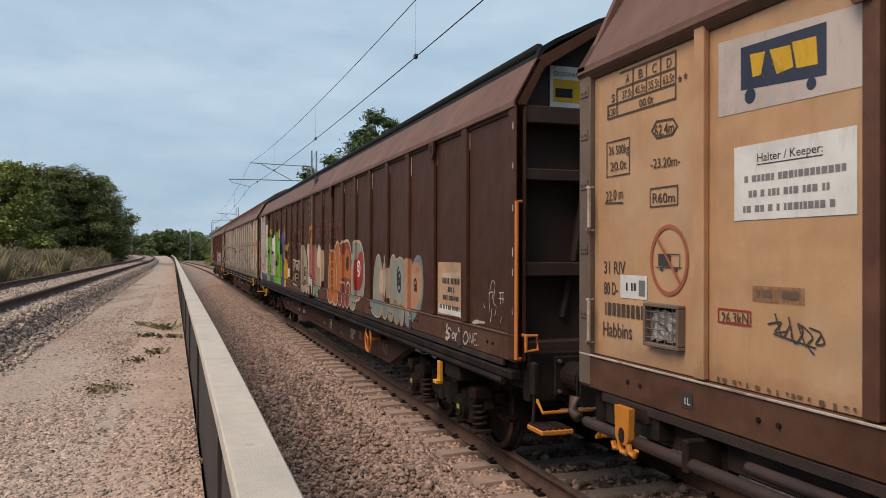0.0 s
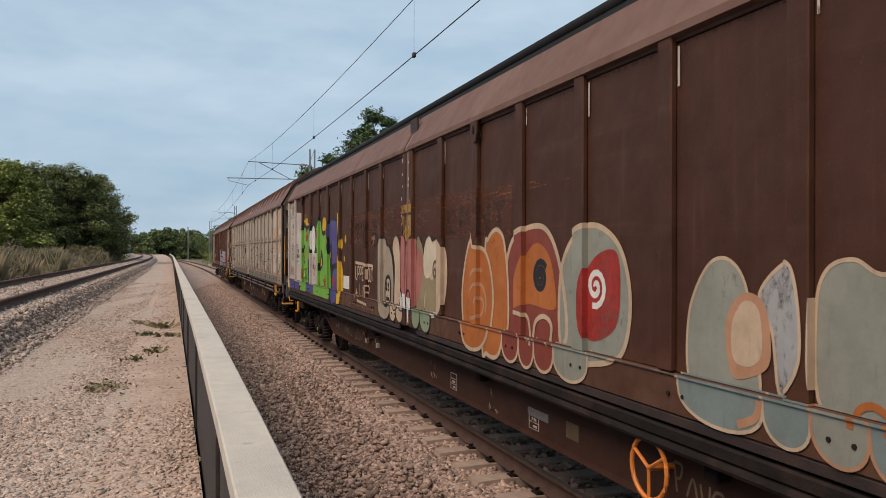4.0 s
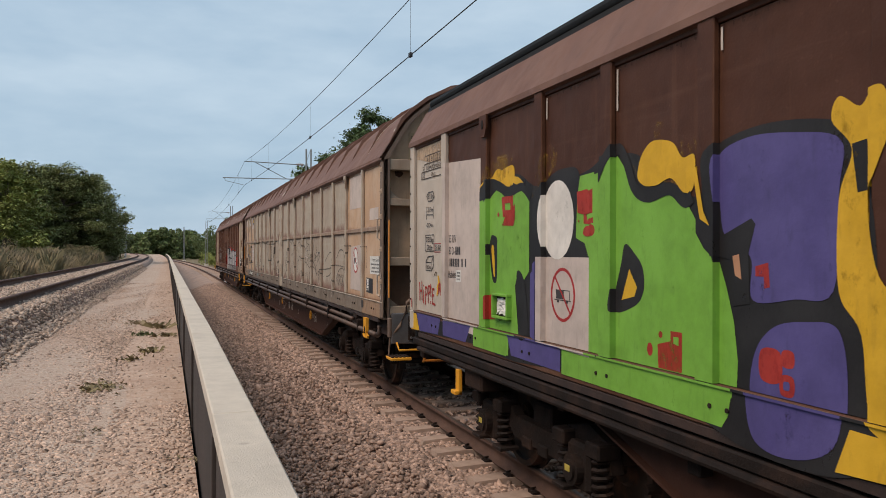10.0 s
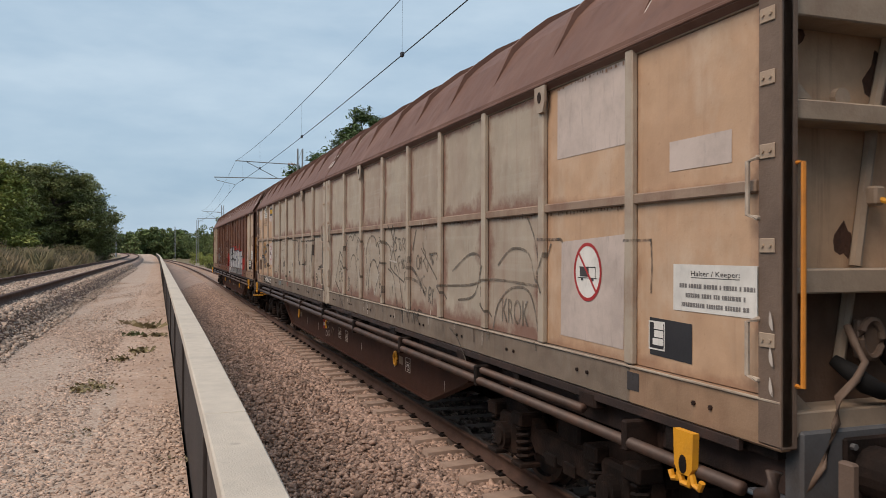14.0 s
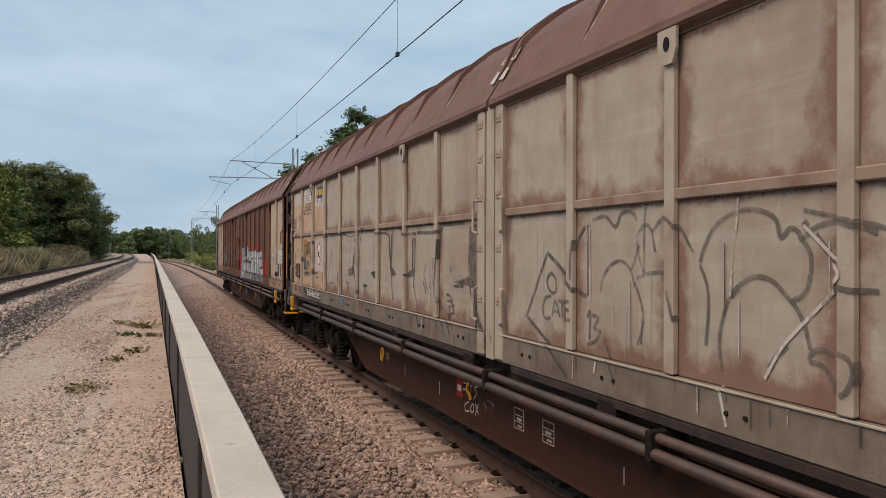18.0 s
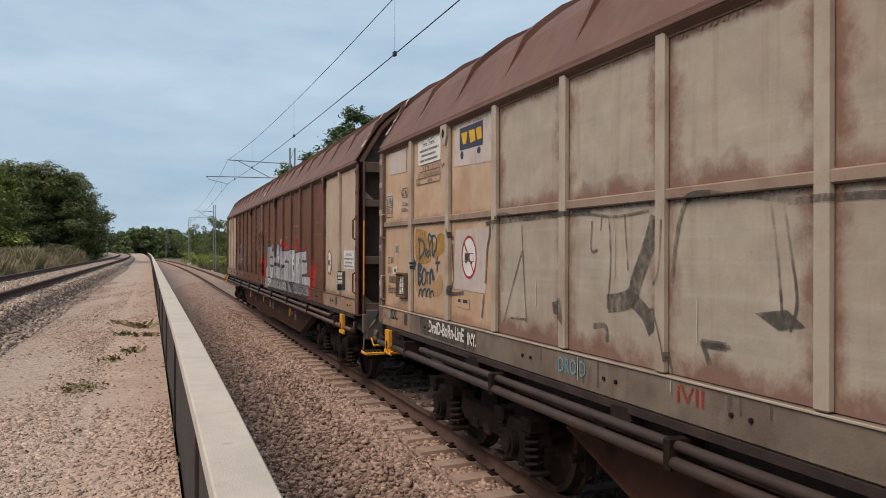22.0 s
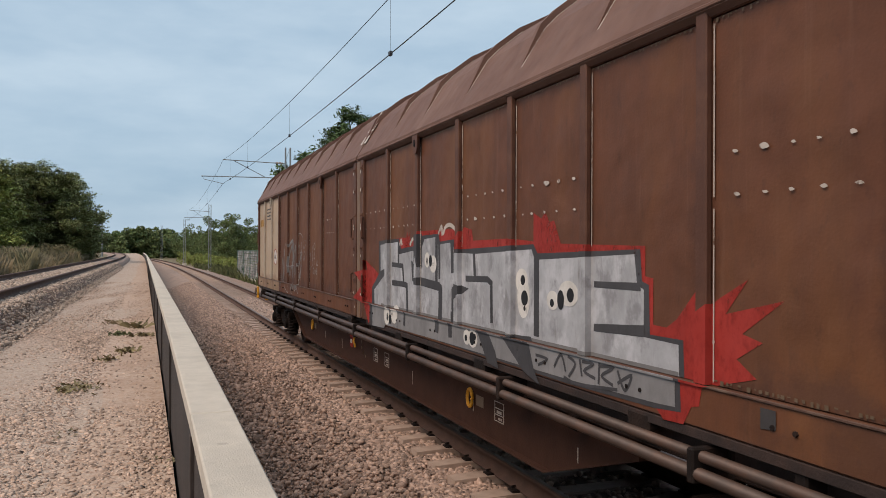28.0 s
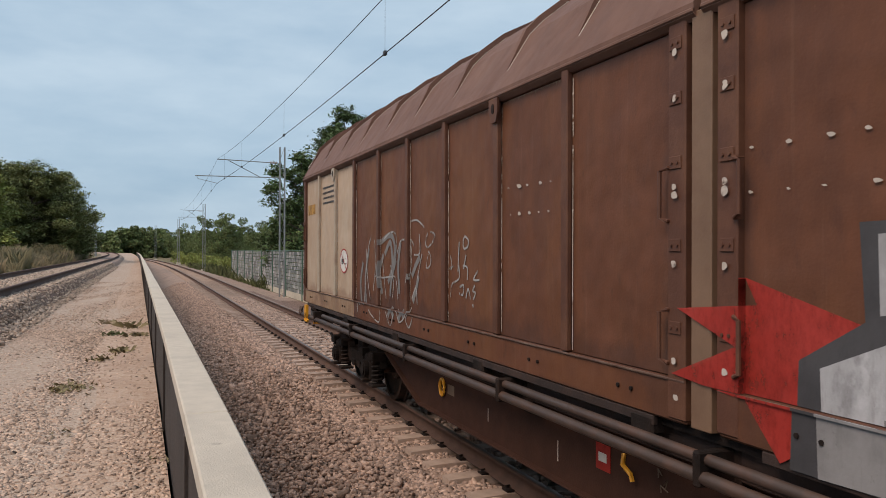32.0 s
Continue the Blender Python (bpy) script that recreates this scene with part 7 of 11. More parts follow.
stroke(wagon_b, "cream", 2, [(13.27, 1.67), (13.27, 1.87), (13.19, 1.86), (13.17, 1.80), (13.26, 1.77)], 0.022, straight=True, name="lettering")
stroke(wagon_b, "cream", 2, [(12.91, 1.84), (12.93, 1.86), (12.98, 1.87), (13, 1.82), (13, 1.72), (12.98, 1.67), (12.93, 1.67), (12.91, 1.7)], 0.028, straight=True, name="lettering")
stroke(wagon_b, "cream", 2, [(12.88, 1.86), (12.88, 1.72), (12.86, 1.67), (12.82, 1.67), (12.8, 1.72), (12.8, 1.86)], 0.028, straight=True, name="lettering")
stroke(wagon_b, "cream", 2, [(12.77, 1.86), (12.69, 1.86)], 0.028, straight=True, name="lettering")
stroke(wagon_b, "cream", 2, [(12.73, 1.86), (12.73, 1.67)], 0.028, straight=True, name="lettering")
stroke(wagon_b, "cream", 2, [(13.6, 1.61), (13.6, 1.42), (13.46, 1.42)], 0.028, straight=True, name="lettering")
stroke(wagon_b, "cream", 2, [(13.34, 1.6), (13.34, 1.42)], 0.028, straight=True, name="lettering")
stroke(wagon_b, "cream", 2, [(13.2, 1.41), (13.19, 1.6), (13.14, 1.49), (13.08, 1.6), (13.07, 1.41)], 0.028, straight=True, name="lettering")
stroke(wagon_b, "cream", 2, [(13.03, 1.41), (13.03, 1.6), (12.94, 1.59), (12.91, 1.57), (12.91, 1.52), (12.94, 1.49), (13.03, 1.5)], 0.028, straight=True, name="lettering")
oval(wagon_b, "cream", 2, 12.92, 1.42, 0.01, 0.01, "lettering")
stroke(wagon_b, "cream", 2, [(13.73, 1.46), (13.89, 1.44)], 0.02, straight=True)
stroke(wagon_b, "cream", 2, [(13.75, 1.41), (13.86, 1.5)], 0.02, straight=True)
stroke(wagon_b, "cream", 2, [(13.81, 1.37), (13.81, 1.53)], 0.02, straight=True)
stroke(wagon_b, "cream", 2, [(13.86, 1.39), (13.75, 1.52)], 0.02, straight=True)
stroke(wagon_b, "cream", 2, [(13.89, 1.94), (12.69, 1.9)], 0.045, straight=True)
stroke(wagon_b, "cream", 2, [(13.64, 1.34), (12.98, 1.31)], 0.04, straight=True)
stroke(wagon_b, "faint", 2, [(14.31, 1.25), (14.28, 1.24), (14.25, 1.25), (14.23, 1.24), (14.2, 1.28), (14.17, 1.27), (14.15, 1.25), (14.12, 1.28), (14.09, 1.25)], 0.011)
stroke(wagon_b, "faint", 2, [(14.03, 1.25), (14, 1.28), (13.98, 1.27), (13.95, 1.27), (13.93, 1.25), (13.91, 1.27), (13.88, 1.27), (13.86, 1.24), (13.83, 1.25), (13.81, 1.28), (13.79, 1.27)], 0.011)
stroke(wagon_b, "faint", 2, [(13.72, 1.25), (13.7, 1.25), (13.68, 1.27), (13.66, 1.28), (13.64, 1.25), (13.61, 1.24), (13.59, 1.27), (13.57, 1.27), (13.55, 1.24), (13.53, 1.27), (13.51, 1.25), (13.49, 1.25), (13.47, 1.27), (13.45, 1.25), (13.43, 1.25)], 0.011)
stroke(wagon_b, "faint", 2, [(13.38, 1.25), (13.36, 1.27), (13.34, 1.27), (13.32, 1.28), (13.3, 1.25), (13.28, 1.24), (13.26, 1.24), (13.24, 1.27), (13.23, 1.25), (13.21, 1.27), (13.19, 1.25)], 0.011)
stroke(wagon_b, "faint", 2, [(13.15, 1.27), (13.14, 1.27), (13.12, 1.25), (13.1, 1.27), (13.08, 1.27), (13.07, 1.24), (13.05, 1.25), (13.03, 1.25), (13.02, 1.25)], 0.011)
stroke(wagon_b, "faint", 2, [(12.97, 1.25), (12.96, 1.24), (12.94, 1.27), (12.93, 1.27), (12.91, 1.24), (12.89, 1.27), (12.88, 1.27)], 0.011)
stroke(wagon_b, "faint", 2, [(12.86, 1.25), (12.85, 1.27), (12.83, 1.25), (12.82, 1.27), (12.8, 1.25), (12.79, 1.24), (12.77, 1.26), (12.76, 1.27), (12.74, 1.25)], 0.011)
stroke(wagon_b, "faint", 2, [(12.71, 1.25), (12.7, 1.27), (12.68, 1.25), (12.67, 1.26), (12.65, 1.26), (12.64, 1.27), (12.63, 1.25), (12.61, 1.25), (12.6, 1.26), (12.59, 1.25), (12.58, 1.25), (12.56, 1.27), (12.55, 1.26), (12.54, 1.26), (12.52, 1.25)], 0.011)
poly(wagon_b, "ghost", 0, [(13.31, 2.73), (13.07, 2.72), (12.84, 2.73), (12.62, 2.72), (12.42, 2.72), (12.23, 2.74), (12.05, 2.74), (11.88, 2.71), (11.72, 2.73), (11.57, 2.73), (11.43, 2.71), (11.29, 2.72), (11.17, 2.71), (11.04, 2.72), (10.93, 2.72), (10.93, 2.21), (11.04, 2.2), (11.17, 2.19), (11.3, 2.2), (11.43, 2.19), (11.57, 2.19), (11.72, 2.2), (11.88, 2.18), (12.05, 2.18), (12.23, 2.19), (12.42, 2.2), (12.62, 2.17), (12.84, 2.18), (13.07, 2.17), (13.31, 2.16)], "faded_band")
poly(wagon_b, "ochre", 1, [(10.97, 2.70), (10.53, 2.71), (10.53, 2.6), (10.97, 2.60)])
poly(wagon_b, "ochre", 1, [(10.93, 2.56), (10.82, 2.56), (10.74, 2.40), (10.63, 2.57), (10.53, 2.57), (10.53, 2.32), (10.74, 2.24), (10.86, 2.3)])
poly(wagon_b, "ghost", 0, [(10.45, 2.76), (10.22, 2.76), (10, 2.74), (9.8, 2.75), (9.61, 2.76), (9.43, 2.74), (9.27, 2.71), (9.11, 2.71), (8.97, 2.71), (8.83, 2.74), (8.7, 2.72), (8.58, 2.73), (8.46, 2.73), (8.35, 2.73), (8.24, 2.73), (8.15, 2.7), (8.05, 2.7), (7.96, 2.7), (7.87, 2.7), (7.79, 2.72), (7.71, 2.71), (7.64, 2.7), (7.56, 2.7), (7.56, 2.25), (7.64, 2.24), (7.71, 2.27), (7.79, 2.26), (7.87, 2.25), (7.96, 2.26), (8.05, 2.27), (8.15, 2.26), (8.25, 2.28), (8.35, 2.25), (8.46, 2.25), (8.58, 2.27), (8.7, 2.28), (8.83, 2.25), (8.97, 2.27), (9.11, 2.26), (9.27, 2.26), (9.43, 2.28), (9.61, 2.28), (9.8, 2.28), (10, 2.29), (10.22, 2.31), (10.45, 2.3)], "faded_band")
poly(wagon_b, "shade", 1, [(9.31, 2.56), (9.03, 2.58), (9.01, 2.5), (9.19, 2.48), (9.19, 2.37), (9.09, 2.37), (9.09, 2.43), (9.01, 2.43), (9.01, 2.31), (9.31, 2.3)], "faded_letter")
poly(wagon_b, "shade", 1, [(8.89, 2.58), (8.65, 2.58), (8.59, 2.46), (8.65, 2.3), (8.87, 2.3), (8.93, 2.44)], "faded_letter")
poly(wagon_b, "shade", 1, [(8.35, 2.57), (8.26, 2.58), (8.14, 2.39), (8.14, 2.58), (8.06, 2.58), (8.06, 2.28), (8.14, 2.27), (8.27, 2.47), (8.27, 2.28), (8.35, 2.27)], "faded_letter")
poly(wagon_b, "shade", 1, [(7.98, 2.58), (7.69, 2.58), (7.69, 2.52), (7.79, 2.52), (7.79, 2.27), (7.87, 2.27), (7.87, 2.51), (7.98, 2.51)], "faded_letter")
blob(wagon_b, "cream", 3, [(11.56, 2.18), (11.4, 2.33), (11.21, 2.23), (11.16, 1.86), (11.19, 1.42), (11.45, 1.39), (11.44, 1.92)], edge="black", ew=0.02)
blob(wagon_b, "pink", 2, [(11.16, 2.19), (11.04, 2.32), (10.81, 2.29), (10.75, 2.1), (10.75, 1.5), (11.16, 1.41)], edge="black", ew=0.02)
blob(wagon_b, "pink", 2, [(10.73, 2.18), (10.56, 2.27), (10.42, 2.22), (10.41, 1.78), (10.43, 1.49), (10.73, 1.47)])
blob(wagon_b, "olive", 1, [(10.42, 2.25), (10.26, 2.25), (10.14, 2.11), (10.04, 1.81), (10.1, 1.43), (10.43, 1.4)], edge="black", ew=0.02)
blob(wagon_b, "pink", 2, [(10.4, 2.1), (10.26, 2.13), (10.18, 1.91), (10.24, 1.71), (10.39, 1.55)])
blob(wagon_b, "cream", 2, [(10.15, 2.04), (10.14, 2.14), (10.06, 2.25), (9.94, 2.3), (9.85, 2.27), (9.8, 2.23), (9.69, 2.25), (9.58, 2.26), (9.46, 2.22), (9.33, 2.13), (9.29, 2.0), (9.28, 1.84), (9.34, 1.62), (9.46, 1.44), (9.71, 1.43), (10.1, 1.44), (10.06, 1.75)])
poly(wagon_b, "olive", 3, [(10.09, 1.80), (9.95, 1.83), (9.80, 1.79), (9.70, 1.86), (9.60, 2.02), (9.56, 1.98), (9.55, 1.50), (9.60, 1.44), (10.09, 1.44), (10.06, 1.62)])
blob(wagon_b, "ivory", 4, [(10.14, 2.02), (10.12, 2.13), (10.05, 2.23), (9.94, 2.28), (9.84, 2.25), (9.79, 2.2), (9.66, 2.23), (9.60, 2.18), (9.66, 2.05), (9.73, 1.92), (9.88, 1.84), (10.0, 1.81), (10.11, 1.86)])
poly(wagon_b, "ivory", 3, [(9.56, 2.22), (9.535, 2.22), (9.535, 1.46), (9.56, 1.46)])
stroke(wagon_b, "black", 5, [(10.15, 2.06), (10.13, 2.15), (10.05, 2.26), (9.94, 2.31), (9.85, 2.28), (9.8, 2.24), (9.69, 2.27), (9.56, 2.27)], 0.018)
spiral(wagon_b, "umber", 6, 9.70, 1.90, 0.13, 0.034, 1.5, 0.75)
blob(wagon_b, "stone", 2, [(12.25, 1.37), (12.29, 1.55), (12.31, 1.78), (12.28, 2.02), (12.23, 2.18), (12.11, 2.3), (12.01, 2.31), (11.93, 2.28), (11.87, 2.21), (11.76, 2.2), (11.62, 2.1), (11.54, 1.96), (11.49, 1.78), (11.48, 1.56), (11.52, 1.39), (11.87, 1.36)])
stroke(wagon_b, "black", 4, [(12.08, 2.31), (12, 2.32), (11.92, 2.28), (11.86, 2.21), (11.76, 2.2), (11.67, 2.14), (11.57, 2.04), (11.51, 1.89), (11.48, 1.73), (11.48, 1.57), (11.51, 1.38)], 0.034)
stroke(wagon_b, "black", 6, [(11.78, 1.78), (11.88, 1.73), (11.93, 1.6), (11.93, 1.47), (11.89, 1.4), (11.76, 1.38), (11.68, 1.43), (11.64, 1.54), (11.65, 1.69), (11.7, 1.76), (11.78, 1.78)], 0.05)
blob(wagon_b, "cream", 5, [(11.78, 1.77), (11.87, 1.73), (11.92, 1.6), (11.92, 1.47), (11.87, 1.39), (11.76, 1.38), (11.69, 1.43), (11.64, 1.54), (11.66, 1.69), (11.7, 1.75)])
oval(wagon_b, "black", 7, 11.84, 1.66, 0.03, 0.05)
oval(wagon_b, "black", 7, 11.74, 1.66, 0.03, 0.04)
stroke(wagon_b, "black", 7, [(11.88, 1.62), (11.85, 1.59), (11.81, 1.61)], 0.035)
stroke(wagon_b, "black", 7, [(11.78, 1.61), (11.74, 1.59), (11.71, 1.6)], 0.035)
stroke(wagon_b, "black", 7, [(11.87, 1.47), (11.71, 1.47)], 0.05, straight=True)
oval(wagon_b, "black", 6, 11.63, 1.4, 0.02, 0.02)
blob(wagon_b, "orange", 1, [(8.17, 2.14), (8.11, 2.23), (8.0, 2.3), (7.88, 2.32), (7.77, 2.27), (7.71, 2.18), (7.66, 2.01), (7.63, 1.83), (7.62, 1.64), (7.63, 1.48), (7.68, 1.36), (7.74, 1.25), (7.82, 1.18), (7.94, 1.16), (8.06, 1.18), (8.17, 1.23)], edge="cream", ew=0.04)
blob(wagon_b, "orange", 3, [(8.49, 2.29), (8.63, 2.17), (8.75, 1.92), (8.8, 1.67), (8.77, 1.43), (8.7, 1.25), (8.55, 1.18), (8.36, 1.18), (8.19, 1.23), (8.06, 1.35), (8.0, 1.52), (7.97, 1.68), (8.0, 1.86), (8.08, 2.03), (8.19, 2.13), (8.31, 2.16), (8.4, 2.17), (8.44, 2.23)], edge="cream", ew=0.038)
stroke(wagon_b, "peach", 5, [(8.15, 1.55), (8.15, 1.69), (8.22, 1.78), (8.33, 1.81), (8.44, 1.76), (8.51, 1.62), (8.49, 1.5), (8.4, 1.48), (8.27, 1.52), (8.21, 1.61), (8.25, 1.67), (8.33, 1.67), (8.35, 1.62)], 0.034)
stroke(wagon_b, "peach", 5, [(8.48, 1.87), (8.42, 1.92), (8.33, 1.95), (8.24, 1.93)], 0.034)
blob(wagon_b, "maroon", 0, [(7.67, 1.34), (7.71, 1.81), (7.55, 2.21), (7.07, 2.33), (6.78, 2.22), (6.59, 1.86), (6.58, 1.42), (7.19, 1.35)], edge="cream", ew=0.045)
blob(wagon_b, "orange", 2, [(7.45, 1.66), (7.36, 1.99), (7.07, 2.19), (6.81, 2.07), (6.7, 1.75), (6.78, 1.67), (7.19, 1.69)])
spiral(wagon_b, "black", 3, 6.98, 1.92, 0.13, 0.05, 2.4)
blob(wagon_b, "teal", 1, [(6.59, 1.34), (6.63, 1.95), (6.39, 2.25), (6.08, 2.3), (5.78, 2.14), (5.66, 1.8), (5.76, 1.46), (6.08, 1.35)], edge="cream", ew=0.04)
blob(wagon_b, "red", 3, [(6.28, 1.91), (6.08, 2.1), (5.83, 2.12), (5.78, 1.88), (5.84, 1.62), (6.13, 1.5), (6.28, 1.59)])
spiral(wagon_b, "white", 4, 6.1, 1.88, 0.14, 0.045, 1.8)
stroke(wagon_b, "cream", 4, [(7.12, 1.36), (7.07, 1.55), (6.91, 1.61), (6.78, 1.55), (6.81, 1.39)], 0.04)
stroke(wagon_b, "cream", 4, [(7.45, 1.61), (7.22, 1.58), (7.16, 1.39)], 0.035)
blob(wagon_b, "teal", 1, [(5.03, 1.38), (5.05, 1.76), (4.91, 2.02), (4.75, 2.09), (4.6, 1.99), (4.52, 1.72), (4.48, 1.38), (4.73, 1.36)], edge="cream", ew=0.02)
blob(wagon_b, "peach", 3, [(4.69, 1.49), (4.73, 1.76), (4.6, 1.91), (4.44, 1.86), (4.4, 1.59), (4.54, 1.49)])
blob(wagon_b, "cream", 4, [(4.67, 1.57), (4.68, 1.75), (4.59, 1.87), (4.48, 1.83), (4.46, 1.62), (4.55, 1.54)])
blob(wagon_b, "lilac", 1, [(4.48, 1.91), (4.3, 2.07), (4.2, 2), (4.17, 1.62), (4.33, 1.43), (4.39, 1.73)], edge="cream", ew=0.02)
blob(wagon_b, "teal", 1, [(4.07, 1.41), (4.11, 1.85), (4.05, 2.04), (3.9, 2.09), (3.76, 2.03), (3.57, 2.06), (3.38, 2), (3.32, 1.81), (3.35, 1.42), (3.7, 1.4)], edge="cream", ew=0.02)
for c, u0, u1, z, e, wd, lean in (("stone", 12.25, 11.59, 1.18, "black", 0.020, 0.0), ("cream", 11.60, 11.29, 1.19, "black", 0.018, 0.05), ("cream", 11.29, 10.96, 1.20, "black", 0.018, 0.1), ("white", 10.75, 10.54, 1.22, "black", 0.018, -0.05),
                                ("mint", 10.54, 10.20, 1.19, "black", 0.020, 0.0), ("mint", 10.20, 9.79, 1.18, "black", 0.022, 0.05),
                                ("maroon", 7.70, 7.34, 1.175, "cream", 0.026, 0.0), ("maroon", 7.34, 7.04, 1.17, "cream", 0.026, 0.0), ("maroon", 7.04, 6.69, 1.18, "cream", 0.026, 0.0), ("teal", 6.69, 6.16, 1.175, "cream", 0.024, 0.0),
                                ("seablue", 5.11, 4.42, 1.19, "cream", 0.020, 0.05), ("seablue", 4.42, 4.11, 1.20, "cream", 0.018, 0.05), ("teal", 4.11, 3.79, 1.19, "peach", 0.018, 0.05), ("seablue", 3.79, 3.50, 1.18, "peach", 0.018, 0.05), ("teal", 3.50, 3.27, 1.18, "peach", 0.018, 0.05)):
    scallop(wagon_b, c, 3, u0, u1, z, e, wd, lean)
stroke(wagon_b, "peach", 5, [(4.60, 1.24), (4.47, 1.30), (4.44, 1.39)], 0.045)
poly(wagon_b, "seablue", 2, [(3.27, 1.436), (3.02, 1.436), (3.02, 1.19), (3.12, 1.185), (3.22, 1.25)])
poly(wagon_b, "peach", 3, [(3.18, 1.436), (3.03, 1.436), (3.03, 1.33), (3.12, 1.35)])
# white feet under the red middle piece
poly(wagon_b, "white", 4, [(11.20, 1.52), (10.97, 1.60), (10.77, 1.58), (10.77, 1.40), (11.18, 1.40)])
poly(wagon_b, "white", 4, [(10.74, 1.55), (10.55, 1.55), (10.54, 1.40), (10.74, 1.40)])
stroke(wagon_b, "black", 6, [(11.02, 1.45), (11.10, 1.50), (11.10, 1.60), (11.03, 1.65), (10.95, 1.62), (10.90, 1.52), (10.90, 1.42), (10.94, 1.34)], 0.026)
stroke(wagon_b, "black", 6, [(10.72, 1.45), (10.73, 1.56), (10.66, 1.64), (10.58, 1.62), (10.53, 1.52), (10.53, 1.41)], 0.026)
poly(wagon_b, "white", 3, [(9.79, 1.436), (9.60, 1.436), (9.64, 1.38), (9.73, 1.37)])
stroke(wagon_b, "orange", 5, [(3.89, 1.37), (3.87, 1.45), (3.79, 1.48), (3.7, 1.43), (3.7, 1.37)], 0.035)
stroke(wagon_b, "orange", 5, [(3.59, 1.38), (3.57, 1.43), (3.49, 1.44), (3.45, 1.42)], 0.035)
blob(wagon_b, "peach", 0, [(3.32, 1.88), (3.21, 2.03), (3.1, 2.05), (3.03, 2.0), (2.99, 1.7), (3.01, 1.40), (3.27, 1.40)])
blob(wagon_b, "seablue", 1, [(3.03, 1.90), (2.91, 2.04), (2.79, 2.09), (2.66, 2.08), (2.57, 1.99), (2.53, 1.82), (2.54, 1.65), (2.62, 1.48), (2.75, 1.35), (2.95, 1.30)])
blob(wagon_b, "peach", 2, [(3.03, 1.89), (2.93, 1.99), (2.79, 2.01), (2.66, 1.97), (2.59, 1.84), (2.6, 1.67), (2.68, 1.54), (2.83, 1.44), (3.01, 1.44)])
spiral(wagon_b, "black", 4, 2.87, 1.71, 0.115, 0.030, 1.6, 0.62)
spiral(wagon_b, "black", 4, 3.61, 1.76, 0.19, 0.034, 2.2, 0.6)
poly(wagon_b, "tinsign", 1, [(1.98, 2.02), (1.09, 2.02), (1.08, 1.46), (1.98, 1.44)], "tin_sign", "weathered tan sign with dark lettering")
poly(wagon_b, "white", 2, [(1.94, 1.56), (1.09, 1.52), (1.09, 1.46), (1.96, 1.46)], "sign_patch")
poly(wagon_b, "cream", 2, [(1.83, 1.9), (1.24, 1.92), (1.24, 1.87), (1.83, 1.83)], "sign_patch")
text_lines(wagon_b, "ink", 3, 1.25, 1.83, [1.788], 0.062, 21, "text_line", word=(0.45, 0.8), gap=0.22)
text_lines(wagon_b, "ink", 3, 1.41, 1.66, [1.700], 0.055, 22, "text_line", word=(0.45, 0.8), gap=0.22)
text_lines(wagon_b, "ink", 3, 1.25, 1.81, [1.614], 0.050, 23, "text_line", word=(0.45, 0.8), gap=0.22)
text_lines(wagon_b, "ink", 3, 1.15, 1.91, [1.512], 0.045, 24, "text_line", word=(0.45, 0.8), gap=0.22)
stroke(wagon_b, "chalk", 2, [(1.42, 1.3), (1.49, 1.33), (1.55, 1.28), (1.46, 1.26), (1.5, 1.22), (1.59, 1.22)], 0.019)
stroke(wagon_b, "chalk", 2, [(1.36, 1.29), (1.4, 1.25), (1.36, 1.23), (1.31, 1.27), (1.36, 1.29)], 0.019)
stroke(wagon_b, "chalk", 2, [(1.29, 1.29), (1.29, 1.22), (1.26, 1.28), (1.21, 1.3), (1.2, 1.23)], 0.019)
stroke(wagon_b, "chalk", 2, [(1, 1.33), (1.06, 1.26), (1, 1.21), (0.91, 1.27), (0.95, 1.33), (1, 1.33)], 0.019)
stroke(wagon_b, "chalk", 2, [(0.88, 1.23), (0.87, 1.33), (0.8, 1.24), (0.78, 1.34)], 0.010)
stroke(wagon_b, "chalk", 2, [(0.67, 1.34), (0.75, 1.33), (0.74, 1.23), (0.66, 1.24)], 0.010)
stroke(wagon_b, "chalk", 2, [(0.74, 1.28), (0.69, 1.28)], 0.010)
stroke(wagon_b, "chalk", 2, [(0.63, 1.24), (0.62, 1.24)], 0.010)
stroke(wagon_b, "chalk", 2, [(1.55, 1.37), (1.59, 1.28), (1.5, 1.26), (1.55, 1.2), (1.62, 1.21)], 0.03)
blob(wagon_b, "chalk", 1, [(0.88, 1.44), (0.78, 1.47), (0.68, 1.47), (0.55, 1.47), (0.57, 1.45), (0.72, 1.44), (0.83, 1.42)])
stroke(wagon_b, "chalk", 2, [(0.41, 1.57), (0.43, 1.71), (0.36, 1.86), (0.29, 1.83), (0.32, 1.67), (0.26, 1.63), (0.29, 1.55)], 0.010)
stroke(wagon_b, "chalk", 2, [(0.45, 1.74), (0.34, 1.76), (0.36, 1.69)], 0.010)
stroke(wagon_b, "chalk", 2, [(0.39, 1.48), (0.36, 1.61), (0.4, 1.48)], 0.010)
stroke(wagon_b, "chalk", 2, [(0.19, 1.76), (0.08, 1.77)], 0.010)
stroke(wagon_b, "chalk", 2, [(0.16, 1.76), (0.15, 1.68), (0.16, 1.66)], 0.010)
stroke(wagon_b, "chalk", 2, [(0.1, 1.77), (0.1, 1.67)], 0.010)
stroke(wagon_b, "chalk", 2, [(0.2, 1.71), (0.08, 1.71)], 0.010)
stroke(wagon_b, "chalk", 2, [(0.57, 1.64), (0.55, 1.6)], 0.010)
